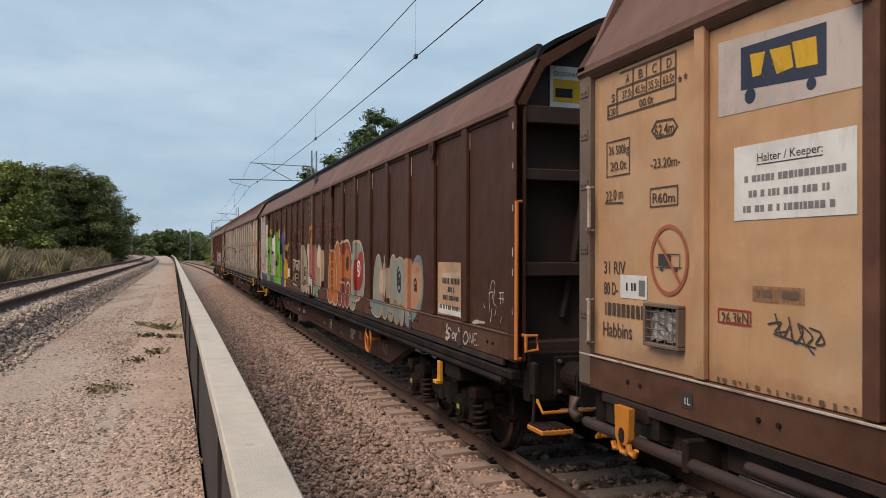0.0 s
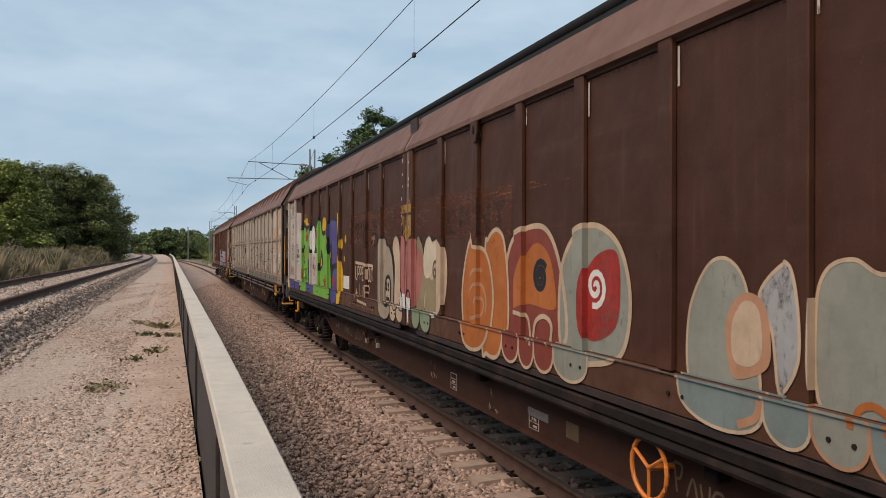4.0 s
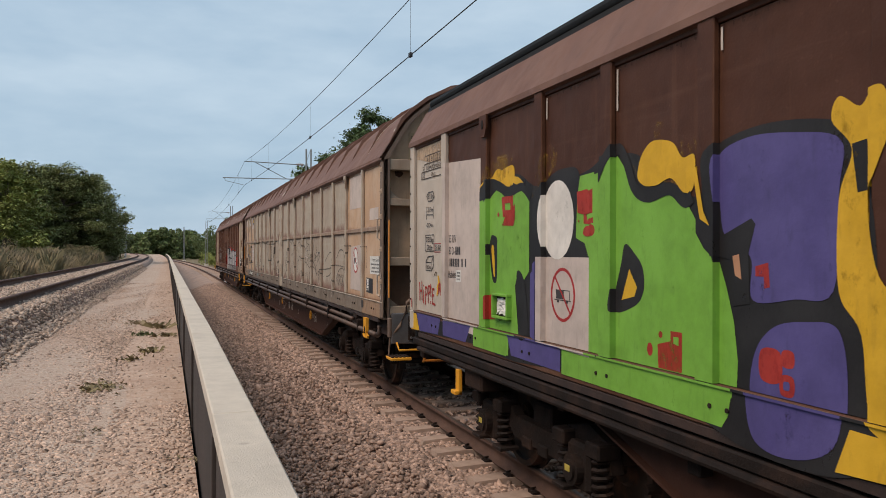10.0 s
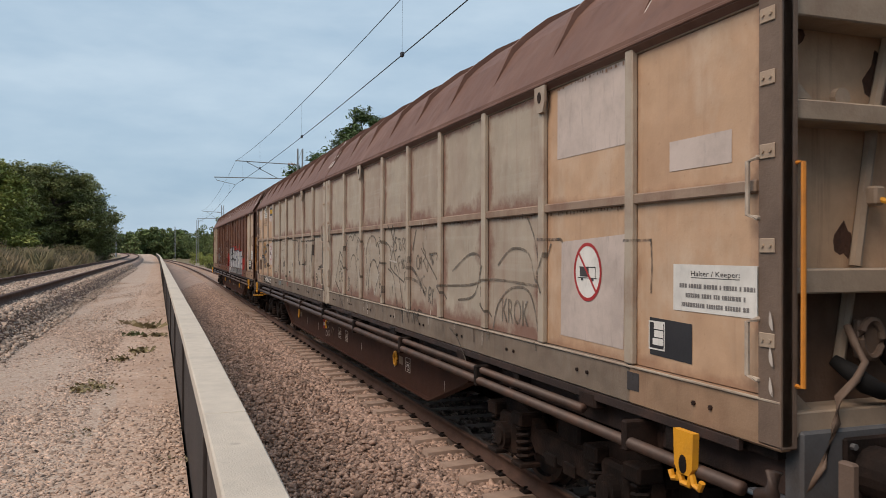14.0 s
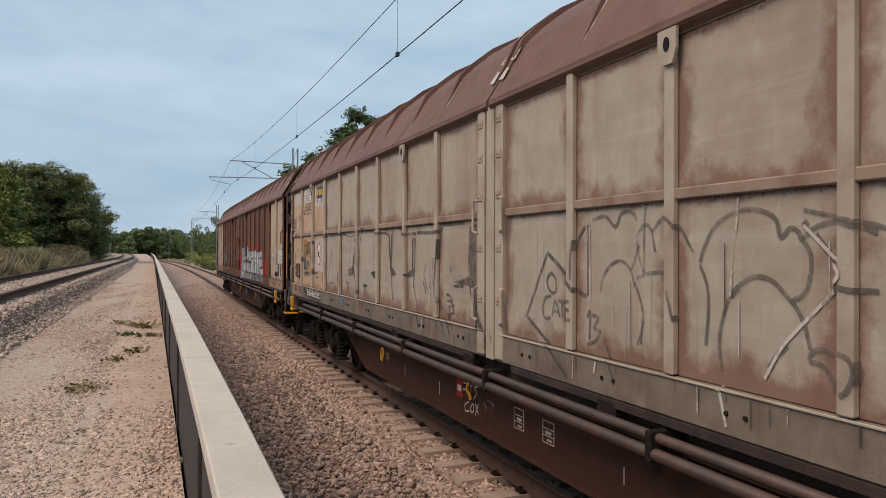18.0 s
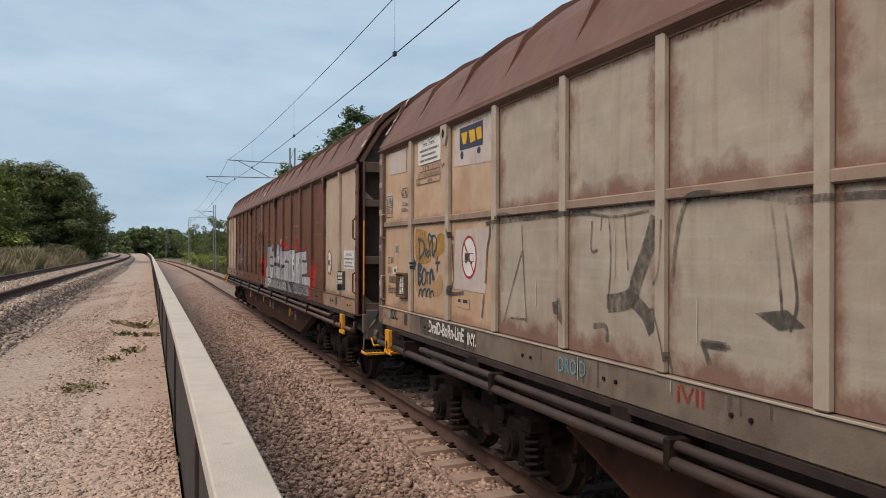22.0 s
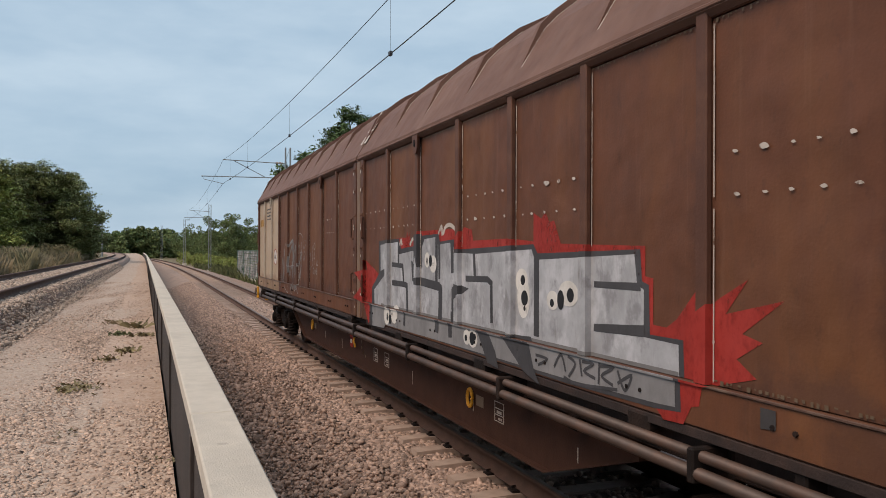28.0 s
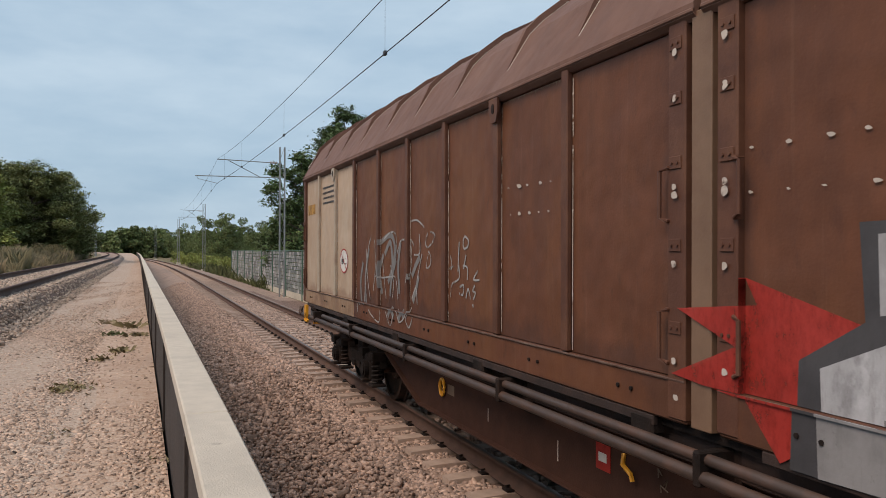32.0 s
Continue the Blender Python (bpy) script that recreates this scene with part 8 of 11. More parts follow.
stroke(wagon_b, "chalk", 2, [(0.13, 1.55), (0.16, 1.49)], 0.010)
poly(wagon_b, "ink", 4, [(3.03, 1.37), (2.92, 1.37), (2.92, 1.18), (3.03, 1.18)], "label_plate")
words(wagon_b, "sign", 5, "3L", (3.01, 1.3), (2.94, 1.3), 0.060, x=-1.4)
poly(wagon_b, "ink", 3, [(1.23, 1.36), (1.12, 1.37), (1.12, 1.17), (1.23, 1.16)], "label_plate")
words(wagon_b, "sign", 5, "4L", (1.21, 1.31), (1.15, 1.32), 0.050, x=-1.4)
poly(wagon_c, "pale", 0, [(2.29, 3.31), (1.35, 3.36), (1.35, 2.8), (2.29, 2.8)], "pale_patch", "pale grey repainted patch")
poly(wagon_c, "pale", 0, [(0.91, 2.75), (0.38, 2.75), (0.38, 2.58), (0.91, 2.58)], "pale_patch")
poly(wagon_c, "pale", 0, [(2.22, 2.19), (1.38, 2.23), (1.39, 1.5), (2.23, 1.51)], "pale_patch", "pale square sign plate")
no_hump(wagon_c, 1.84, 1.98, 0.185, 0.200)
keeper_sign(wagon_c, 0.14, 0.87, 1.79, 2.05, 31)
poly(wagon_c, "slate", 1, [(1.10, 1.73), (0.70, 1.72), (0.70, 1.5), (1.10, 1.51)], "notice_board", "dark notice board with white frames")
box_outline(wagon_c, "sign", 2, 0.95, 1.11, 1.54, 1.71)
text_lines(wagon_c, "sign", 2, 0.96, 1.09, [1.663, 1.616, 1.569], 0.040, 33)
poly(wagon_c, "ink", 1, [(1.3, 1.38), (1.17, 1.38), (1.17, 1.27), (1.3, 1.27)], "label_plate")
stroke(wagon_c, "smoke", 1, [(2.62, 2.21), (2.24, 2.21), (2.2, 2.19)], 0.023, straight=True)
stroke(wagon_c, "smoke", 1, [(1.4, 2.19), (1.09, 2.19), (1.08, 2.03), (1.09, 1.87)], 0.016, straight=True)
stroke(wagon_c, "marker", 2, [(2.82, 2.42), (2.67, 2.23), (2.57, 1.97), (2.47, 1.8)], 0.022)
stroke(wagon_c, "marker", 2, [(3.39, 2), (3.1, 2.14), (2.77, 2.1), (2.62, 1.88), (2.38, 2.18)], 0.022)
stroke(wagon_c, "marker", 2, [(4.89, 1.76), (4.07, 1.8), (3.52, 1.87), (2.62, 1.85)], 0.022)
stroke(wagon_c, "marker", 2, [(3.65, 1.99), (3.79, 1.73), (3.52, 1.54)], 0.022)
stroke(wagon_c, "marker", 2, [(4.54, 1.92), (4.07, 2.09), (3.79, 2.04), (3.93, 1.72), (4.38, 1.64)], 0.022)
stroke(wagon_c, "marker", 2, [(3.52, 1.34), (3.39, 1.65), (3.1, 1.81), (2.77, 1.8), (2.62, 1.57), (2.57, 1.35)], 0.022)
words(wagon_c, "marker", 2, "KROK", (3.3, 1.52), (2.77, 1.52), 0.210)
stroke(wagon_c, "marker", 2, [(4.54, 1.35), (4.3, 1.26), (4.07, 1.07)], 0.022)
stroke(wagon_c, "marker", 2, [(5.57, 2.15), (5.07, 1.85), (4.71, 1.63)], 0.022)
stroke(wagon_c, "marker", 2, [(5.27, 2.09), (4.89, 2.09), (4.98, 1.97)], 0.022)
stroke(wagon_c, "marker", 2, [(7.45, 2.31), (6.88, 2.16), (6.88, 1.87)], 0.022)
stroke(wagon_c, "marker", 2, [(6.61, 2.3), (6.88, 1.94), (6.24, 1.74)], 0.022)
stroke(wagon_c, "marker", 2, [(9.30, 2.33), (9.14, 2.35), (9.02, 2.28), (8.95, 2.36), (8.85, 2.37), (8.79, 2.33), (8.78, 2.31)], 0.024)
stroke(wagon_c, "marker", 2, [(9.20, 1.86), (9.16, 1.96), (9.06, 2.04), (8.94, 2.06), (8.84, 2.00), (8.80, 1.90)], 0.022)
stroke(wagon_c, "marker", 2, [(8.78, 1.96), (8.66, 1.99), (8.52, 2.00), (8.48, 1.98)], 0.022)
stroke(wagon_c, "marker", 2, [(8.80, 1.93), (8.73, 1.81), (8.71, 1.69), (8.77, 1.55)], 0.022)
stroke(wagon_c, "marker", 2, [(8.70, 1.99), (8.76, 2.10), (8.77, 2.21), (8.70, 2.28), (8.63, 2.25), (8.59, 2.12)], 0.022)
stroke(wagon_c, "marker", 2, [(8.62, 2.24), (8.54, 2.30), (8.44, 2.31), (8.34, 2.24), (8.24, 2.12)], 0.024)
stroke(wagon_c, "marker", 2, [(8.83, 2.01), (8.79, 2.09), (8.75, 2.16)], 0.022)
stroke(wagon_c, "marker", 2, [(8.42, 1.90), (8.36, 1.73)], 0.022)
stroke(wagon_c, "marker", 2, [(8.18, 2.06), (8.14, 2.15), (8.06, 2.25), (7.94, 2.31), (7.81, 2.33), (7.69, 2.31), (7.62, 2.27), (7.59, 2.19), (7.53, 2.23), (7.48, 2.21), (7.46, 2.18), (7.38, 2.23), (7.29, 2.25), (7.22, 2.25), (7.06, 2.20)], 0.026)
stroke(wagon_c, "marker", 2, [(7.46, 2.18), (7.41, 2.11), (7.41, 2.02), (7.44, 1.94), (7.52, 1.89)], 0.026)
stroke(wagon_c, "marker", 2, [(8.18, 2.05), (8.12, 1.94), (8.11, 1.80), (8.13, 1.62)], 0.022)
stroke(wagon_c, "marker", 2, [(8.00, 1.50), (8.02, 1.66), (7.99, 1.79), (7.93, 1.90), (7.84, 1.97), (7.74, 2.00), (7.64, 1.98), (7.56, 1.92), (7.49, 1.86), (7.44, 1.78), (7.41, 1.68)], 0.026)
stroke(wagon_c, "marker", 2, [(7.28, 1.67), (7.34, 1.69), (7.40, 1.67), (7.41, 1.63), (7.34, 1.62), (7.29, 1.57), (7.26, 1.51)], 0.026)
stroke(wagon_c, "marker", 2, [(7.22, 1.69), (7.16, 1.67), (7.14, 1.61), (7.17, 1.54), (7.21, 1.51)], 0.026)
stroke(wagon_c, "marker", 2, [(7.22, 1.97), (7.15, 1.96), (7.05, 1.96)], 0.024)
stroke(wagon_c, "chalk", 3, [(7.88, 2.39), (7.89, 2.26), (7.92, 2.10), (7.93, 1.95), (7.94, 1.89)], 0.013)
stroke(wagon_c, "smoke", 2, [(7.45, 2.26), (7.43, 2.23)], 0.040)
stroke(wagon_c, "smoke", 2, [(7.38, 2.20), (7.31, 2.12), (7.24, 2.07)], 0.032)
stroke(wagon_c, "smoke", 2, [(7.94, 1.90), (7.87, 1.94)], 0.045)
stroke(wagon_c, "chalk", 3, [(7.45, 2.24), (7.34, 2.15), (7.22, 2.04), (7.25, 1.98), (7.32, 1.91), (7.49, 1.76), (7.59, 1.66), (7.69, 1.51)], 0.018)
stroke(wagon_c, "smoke", 2, [(7.23, 1.97), (7.33, 1.90)], 0.030)
stroke(wagon_c, "smoke", 2, [(7.55, 1.69), (7.62, 1.62), (7.66, 1.56)], 0.034)
stroke(wagon_c, "smoke", 2, [(8.69, 2.41), (8.70, 2.20), (8.70, 2.00)], 0.022)
stroke(wagon_c, "smoke", 2, [(8.72, 1.73), (8.73, 1.56)], 0.022)
stroke(wagon_c, "marker", 2, [(6.98, 1.89), (6.76, 1.83), (6.67, 1.71), (6.62, 1.58), (6.54, 1.43)], 0.022)
stroke(wagon_c, "marker", 2, [(6.81, 2.19), (6.7, 2.1), (6.64, 2), (6.7, 1.87)], 0.022)
stroke(wagon_c, "marker", 2, [(6.62, 1.94), (6.48, 1.82), (6.36, 1.58), (6.32, 1.49)], 0.022)
stroke(wagon_c, "smoke", 2, [(6.88, 2.46), (6.82, 2.37), (6.75, 2.27)], 0.035)
stroke(wagon_c, "smoke", 2, [(6.64, 2.45), (6.7, 2.35), (6.75, 2.2)], 0.035)
stroke(wagon_c, "chalk", 3, [(6.73, 2.18), (6.89, 2), (6.56, 1.98)], 0.022, straight=True)
stroke(wagon_c, "marker", 2, [(6.55, 2.28), (6.63, 2.29), (6.65, 2.24), (6.59, 2.2), (6.58, 2.14), (6.67, 2.12)], 0.021)
stroke(wagon_c, "marker", 2, [(6.53, 2.27), (6.42, 2.27)], 0.021)
stroke(wagon_c, "marker", 2, [(6.48, 2.27), (6.46, 2.13)], 0.021)
stroke(wagon_c, "marker", 2, [(6.42, 2.23), (6.44, 2.16), (6.41, 2.13), (6.37, 2.17), (6.41, 2.23)], 0.021)
stroke(wagon_c, "marker", 2, [(6.34, 2.13), (6.32, 2.26), (6.25, 2.27), (6.24, 2.22), (6.3, 2.19), (6.21, 2.14)], 0.021)
stroke(wagon_c, "marker", 2, [(6.21, 2.28), (6.18, 2.23)], 0.021)
stroke(wagon_c, "marker", 2, [(6.11, 2.26), (6.18, 2.22), (6.22, 2.09)], 0.021)
stroke(wagon_c, "marker", 2, [(6.41, 2.06), (6.53, 2.02), (6.42, 1.85)], 0.021)
stroke(wagon_c, "marker", 2, [(6.48, 1.96), (6.41, 1.99)], 0.021)
stroke(wagon_c, "marker", 2, [(6.38, 2.02), (6.33, 1.95)], 0.021)
stroke(wagon_c, "marker", 2, [(6.29, 2.04), (6.33, 1.95), (6.34, 1.9)], 0.021)
stroke(wagon_c, "marker", 2, [(6.24, 2.02), (6.29, 1.98), (6.28, 1.91), (6.24, 1.94), (6.26, 1.96)], 0.021)
stroke(wagon_c, "marker", 2, [(6.13, 2.05), (6.18, 2.06), (6.2, 2.01), (6.15, 1.98), (6.17, 1.93), (6.22, 1.92)], 0.021)
stroke(wagon_c, "marker", 2, [(6.13, 1.87), (6.22, 1.86), (6.24, 1.8), (6.19, 1.75), (6.13, 1.78)], 0.021)
stroke(wagon_c, "marker", 2, [(6.89, 1.65), (6.87, 1.54)], 0.021)
stroke(wagon_c, "marker", 2, [(6.78, 1.58), (6.76, 1.68), (6.74, 1.56)], 0.021)
stroke(wagon_c, "marker", 2, [(5.67, 2.07), (5.73, 2.05), (5.74, 1.97), (5.71, 1.92), (5.65, 1.93), (5.63, 2), (5.67, 2.07)], 0.023)
stroke(wagon_c, "marker", 2, [(5.55, 2.05), (5.62, 2.03), (5.6, 1.98), (5.57, 2.03), (5.58, 1.91)], 0.023)
stroke(wagon_c, "marker", 2, [(5.51, 2.22), (5.49, 2.15), (5.42, 2.11), (5.44, 2.04), (5.52, 2)], 0.023)
stroke(wagon_c, "marker", 2, [(5.5, 2.03), (5.35, 1.9), (5.33, 2)], 0.023)
stroke(wagon_c, "marker", 2, [(5.6, 1.82), (5.59, 1.76), (5.55, 1.82)], 0.023)
stroke(wagon_c, "marker", 2, [(5.59, 1.76), (5.6, 1.67)], 0.023)
stroke(wagon_c, "marker", 2, [(5.44, 1.84), (5.5, 1.83), (5.53, 1.78), (5.46, 1.73), (5.39, 1.7), (5.41, 1.66)], 0.023)
stroke(wagon_c, "marker", 2, [(5.3, 1.56), (5.29, 1.71), (5.22, 1.71), (5.23, 1.65), (5.29, 1.63), (5.23, 1.55)], 0.023)
stroke(wagon_c, "marker", 2, [(5.18, 1.53), (5.16, 1.7), (5.14, 1.68)], 0.023)
stroke(wagon_c, "smoke", 3, [(6.02, 1.93), (5.86, 1.9), (5.64, 1.79), (5.5, 1.69), (5.41, 1.63)], 0.043)
stroke(wagon_c, "smoke", 3, [(6.04, 1.8), (5.86, 1.79), (5.64, 1.75), (5.44, 1.65)], 0.035)
stroke(wagon_c, "smoke", 2, [(5.76, 2.37), (5.84, 2.24), (5.9, 2.13)], 0.031)
stroke(wagon_c, "smoke", 2, [(5.94, 2.09), (6, 1.95)], 0.031)
stroke(wagon_c, "smoke", 2, [(6.02, 1.75), (6.13, 1.57), (6.17, 1.5)], 0.031)
stroke(wagon_c, "smoke", 2, [(5.3, 2.09), (5.14, 2.08)], 0.031)
stroke(wagon_c, "smoke", 2, [(6.33, 1.44), (6.24, 1.38), (6.2, 1.25)], 0.031)
stroke(wagon_c, "smoke", 2, [(6.16, 1.47), (6.24, 1.35)], 0.031)
stroke(wagon_c, "smoke", 2, [(6.02, 1.45), (6.03, 1.34)], 0.031)
stroke(wagon_c, "smoke", 2, [(6.02, 1.45), (5.96, 1.29), (5.92, 1.43)], 0.031)
stroke(wagon_c, "smoke", 2, [(5.86, 1.44), (5.84, 1.3), (5.78, 1.32), (5.77, 1.42), (5.84, 1.44)], 0.031)
stroke(wagon_c, "smoke", 2, [(5.73, 1.29), (5.67, 1.45), (5.64, 1.32)], 0.031)
stroke(wagon_c, "smoke", 2, [(5.64, 1.45), (5.53, 1.42), (5.62, 1.37), (5.5, 1.28)], 0.031)
stroke(wagon_c, "smoke", 3, [(5.25, 2.07), (5.14, 1.98)], 0.055)
stroke(wagon_c, "chalk", 2, [(5.42, 2.44), (5.4, 2.25)], 0.022)
stroke(wagon_c, "chalk", 2, [(5.52, 2.45), (5.51, 2.36)], 0.022)
stroke(wagon_c, "chalk", 2, [(7.99, 1.43), (7.93, 1.23)], 0.022)
stroke(wagon_c, "chalk", 2, [(6.59, 1.42), (6.55, 1.28)], 0.022)
stroke(wagon_c, "chalk", 2, [(5.23, 1.48), (5.22, 1.32)], 0.022)
poly(wagon_c, "smoke", 1, [(11.55, 2.36), (11.36, 2.37), (11.38, 1.75), (11.08, 1.39), (10.97, 1.22), (11.15, 1.27), (11.46, 1.54), (11.58, 1.89)])
poly(wagon_c, "smoke", 1, [(11.94, 1.82), (11.54, 1.88), (11.54, 1.79)])
stroke(wagon_c, "smoke", 2, [(9.96, 2.11), (10.31, 1.61), (9.94, 1.44), (9.6, 1.23)], 0.031, straight=True)
stroke(wagon_c, "smoke", 2, [(9.96, 2.11), (9.78, 2.02), (9.51, 1.85), (9.38, 1.81)], 0.035, straight=True)
stroke(wagon_c, "marker", 2, [(9.88, 1.96), (9.94, 1.94), (9.96, 1.88), (9.9, 1.82), (9.82, 1.83), (9.83, 1.92), (9.9, 1.96)], 0.023)
stroke(wagon_c, "marker", 2, [(9.9, 1.79), (9.99, 1.77), (10.03, 1.69), (10, 1.62), (9.91, 1.63)], 0.023)
stroke(wagon_c, "marker", 2, [(9.88, 1.64), (9.83, 1.76), (9.76, 1.64)], 0.023)
stroke(wagon_c, "marker", 2, [(9.85, 1.68), (9.79, 1.68)], 0.023)
stroke(wagon_c, "marker", 2, [(9.78, 1.76), (9.68, 1.76)], 0.023)
stroke(wagon_c, "marker", 2, [(9.73, 1.75), (9.72, 1.65)], 0.023)
stroke(wagon_c, "marker", 2, [(9.61, 1.71), (9.55, 1.71)], 0.023)
stroke(wagon_c, "marker", 2, [(9.55, 1.77), (9.62, 1.77), (9.61, 1.64), (9.53, 1.64)], 0.023, straight=True)
stroke(wagon_c, "marker", 2, [(9.37, 1.67), (9.33, 1.71), (9.34, 1.52)], 0.025)
stroke(wagon_c, "marker", 2, [(9.3, 1.69), (9.22, 1.68), (9.28, 1.61), (9.2, 1.59), (9.27, 1.52), (9.37, 1.49)], 0.025)
stroke(wagon_c, "marker", 2, [(9.4, 2.29), (9.49, 2.21), (9.53, 2.08), (9.53, 1.92)], 0.025)
stroke(wagon_c, "marker", 2, [(9.36, 2.3), (9.36, 1.82)], 0.025)
stroke(wagon_c, "marker", 2, [(9.15, 1.55), (9.08, 1.44), (9, 1.32)], 0.025)
stroke(wagon_c, "chalk", 2, [(9.34, 2.28), (9.33, 1.79)], 0.02)
stroke(wagon_c, "chalk", 2, [(9.23, 1.31), (9.21, 1.39)], 0.02)
stroke(wagon_c, "marker", 2, [(12.13, 1.56), (11.94, 1.59)], 0.016)
stroke(wagon_c, "marker", 2, [(12.08, 1.57), (12.06, 1.44), (12, 1.37)], 0.016)
stroke(wagon_c, "marker", 2, [(12.1, 1.49), (11.94, 1.51)], 0.016)
stroke(wagon_c, "smoke", 2, [(18.57, 2.36), (17.3, 2.38), (16.78, 2.38)], 0.035)
stroke(wagon_c, "smoke", 2, [(15.89, 1.94), (15.76, 2.39), (15.34, 2.4), (15.02, 2.36)], 0.035)
stroke(wagon_c, "smoke", 2, [(15.02, 2.35), (14.36, 2.33), (14.28, 2.1), (14.12, 1.51)], 0.035)
stroke(wagon_c, "smoke", 2, [(14.24, 1.9), (14.14, 2.37), (13.76, 2.38), (13.72, 2.32), (13.26, 2.32), (13.19, 2.3)], 0.035)
stroke(wagon_c, "smoke", 2, [(13.32, 1.93), (13.32, 2.2), (13.24, 2.26)], 0.035)
stroke(wagon_c, "smoke", 2, [(13.15, 2.33), (12.4, 2.32), (12.31, 2.38)], 0.035)
stroke(wagon_c, "smoke", 2, [(12.33, 2.39), (11.68, 2.39)], 0.035)
stroke(wagon_c, "smoke", 2, [(12.33, 2.37), (12.39, 2.02), (12.44, 1.69)], 0.035)
stroke(wagon_c, "smoke", 2, [(13.26, 1.72), (13.13, 1.49), (13, 1.27)], 0.035)
stroke(wagon_c, "smoke", 2, [(12.44, 1.69), (12.29, 1.52)], 0.035)
poly(wagon_c, "smoke", 2, [(15.23, 1.82), (15.02, 1.85), (14.91, 1.78), (15.07, 1.75)])
poly(wagon_c, "smoke", 2, [(14.22, 1.94), (14.04, 1.87), (13.97, 1.83), (14.16, 1.8), (14.22, 1.86)])
poly(wagon_c, "smoke", 2, [(13.56, 1.84), (13.35, 1.91), (13.26, 1.93), (13.29, 1.83), (13.47, 1.81)])
poly(wagon_c, "smoke", 2, [(12.61, 1.79), (12.52, 2.02), (12.46, 2.05), (12.48, 1.74), (12.56, 1.7)])
poly(wagon_c, "smoke", 2, [(11.98, 1.77), (11.84, 1.81), (11.68, 1.85), (11.69, 1.77), (11.87, 1.76)])
stroke(wagon_c, "marker", 2, [(12.17, 1.68), (12.05, 1.67), (11.99, 1.59), (11.96, 1.52)], 0.031)
stroke(wagon_c, "marker", 2, [(12.15, 1.62), (12.02, 1.62)], 0.031)
stroke(wagon_c, "smoke", 2, [(13.21, 2.26), (13.24, 1.94), (13.28, 1.7)], 0.039)
stroke(wagon_c, "smoke", 2, [(12.31, 1.45), (12.15, 1.26)], 0.023)
stroke(wagon_c, "smoke", 2, [(12.12, 1.49), (12.06, 1.38)], 0.023)
stroke(wagon_c, "smoke", 2, [(11.96, 1.45), (11.87, 1.27), (11.82, 1.17)], 0.023)
stroke(wagon_c, "smoke", 2, [(12.92, 1.79), (12.83, 1.66)], 0.023)
stroke(wagon_c, "smoke", 2, [(12.05, 1.97), (12.04, 1.89)], 0.023)
stroke(wagon_c, "smoke", 2, [(15.64, 1.63), (15.4, 1.63)], 0.023)
stroke(wagon_c, "smoke", 2, [(12.06, 1.37), (11.99, 1.27)], 0.023)
stroke(wagon_c, "smoke", 2, [(15.93, 2.3), (15.96, 2), (16.04, 1.91)], 0.017)
stroke(wagon_c, "smoke", 2, [(15.04, 2.35), (15, 2.14), (14.96, 1.9), (15, 1.75)], 0.017)
stroke(wagon_c, "smoke", 2, [(15.12, 2.34), (15.08, 2.1), (15.05, 1.82)], 0.017)
stroke(wagon_c, "smoke", 2, [(14.18, 2.33), (14.21, 2.13), (14.22, 2.03)], 0.017)
stroke(wagon_c, "smoke", 2, [(13.33, 2.28), (13.32, 2.13), (13.33, 1.91)], 0.017)
stroke(wagon_c, "smoke", 2, [(13.29, 2.28), (13.29, 2.1), (13.3, 1.91)], 0.017)
stroke(wagon_c, "smoke", 2, [(14.13, 2.39), (14.15, 2.2), (14.2, 1.93)], 0.017)
stroke(wagon_c, "smoke", 2, [(12.82, 2.03), (12.84, 1.94), (12.9, 1.87), (12.85, 1.79), (12.78, 1.7)], 0.017)
stroke(wagon_c, "smoke", 2, [(16.55, 2.34), (16.53, 2.04), (16.57, 1.75)], 0.017)
stroke(wagon_c, "marker", 2, [(16.37, 2.35), (16.33, 2)], 0.016)
stroke(wagon_c, "marker", 2, [(16.14, 1.77), (16, 1.75), (15.88, 1.43)], 0.016)
poly(wagon_c, "navy", 2, [(19.22, 3.29), (18.65, 3.29), (18.65, 3.07), (19.22, 3.08)], "logo_plate", "dark blue logo plate")
poly(wagon_c, "yellow", 3, [(19.18, 3.24), (19.02, 3.24), (19.05, 3.13), (19.13, 3.13)], "logo_shape")
poly(wagon_c, "yellow", 3, [(18.99, 3.24), (18.84, 3.24), (18.82, 3.13), (18.94, 3.12)], "logo_shape")
poly(wagon_c, "yellow", 3, [(18.81, 3.24), (18.68, 3.24), (18.67, 3.13), (18.78, 3.13)], "logo_shape")
oval(wagon_c, "navy", 2, 19.16, 3.03, 0.04, 0.04, "logo_shape")
oval(wagon_c, "navy", 2, 18.74, 3.03, 0.04, 0.03, "logo_shape")
poly(wagon_c, "pale", 0, [(19.39, 3.39), (18.41, 3.35), (18.41, 2.9), (19.39, 2.94)], "pale_patch")
stroke(wagon_c, "marker", 2, [(18.32, 2.3), (18.23, 2.43), (17.82, 2.39)], 0.017)
stroke(wagon_c, "marker", 2, [(17.84, 2.33), (17.81, 1.98), (17.75, 1.56)], 0.017)
stroke(wagon_c, "marker", 2, [(18.19, 1.52), (17.9, 2.02), (17.82, 2.13)], 0.017)
stroke(wagon_c, "marker", 2, [(18.06, 1.57), (17.75, 1.58)], 0.017)
stroke(wagon_c, "marker", 2, [(17.15, 2.4), (16.81, 2.37), (16.48, 2.34), (16.11, 2.36)], 0.017)
stroke(wagon_c, "marker", 2, [(16.76, 2.32), (16.77, 2.13), (16.69, 2.13)], 0.017)
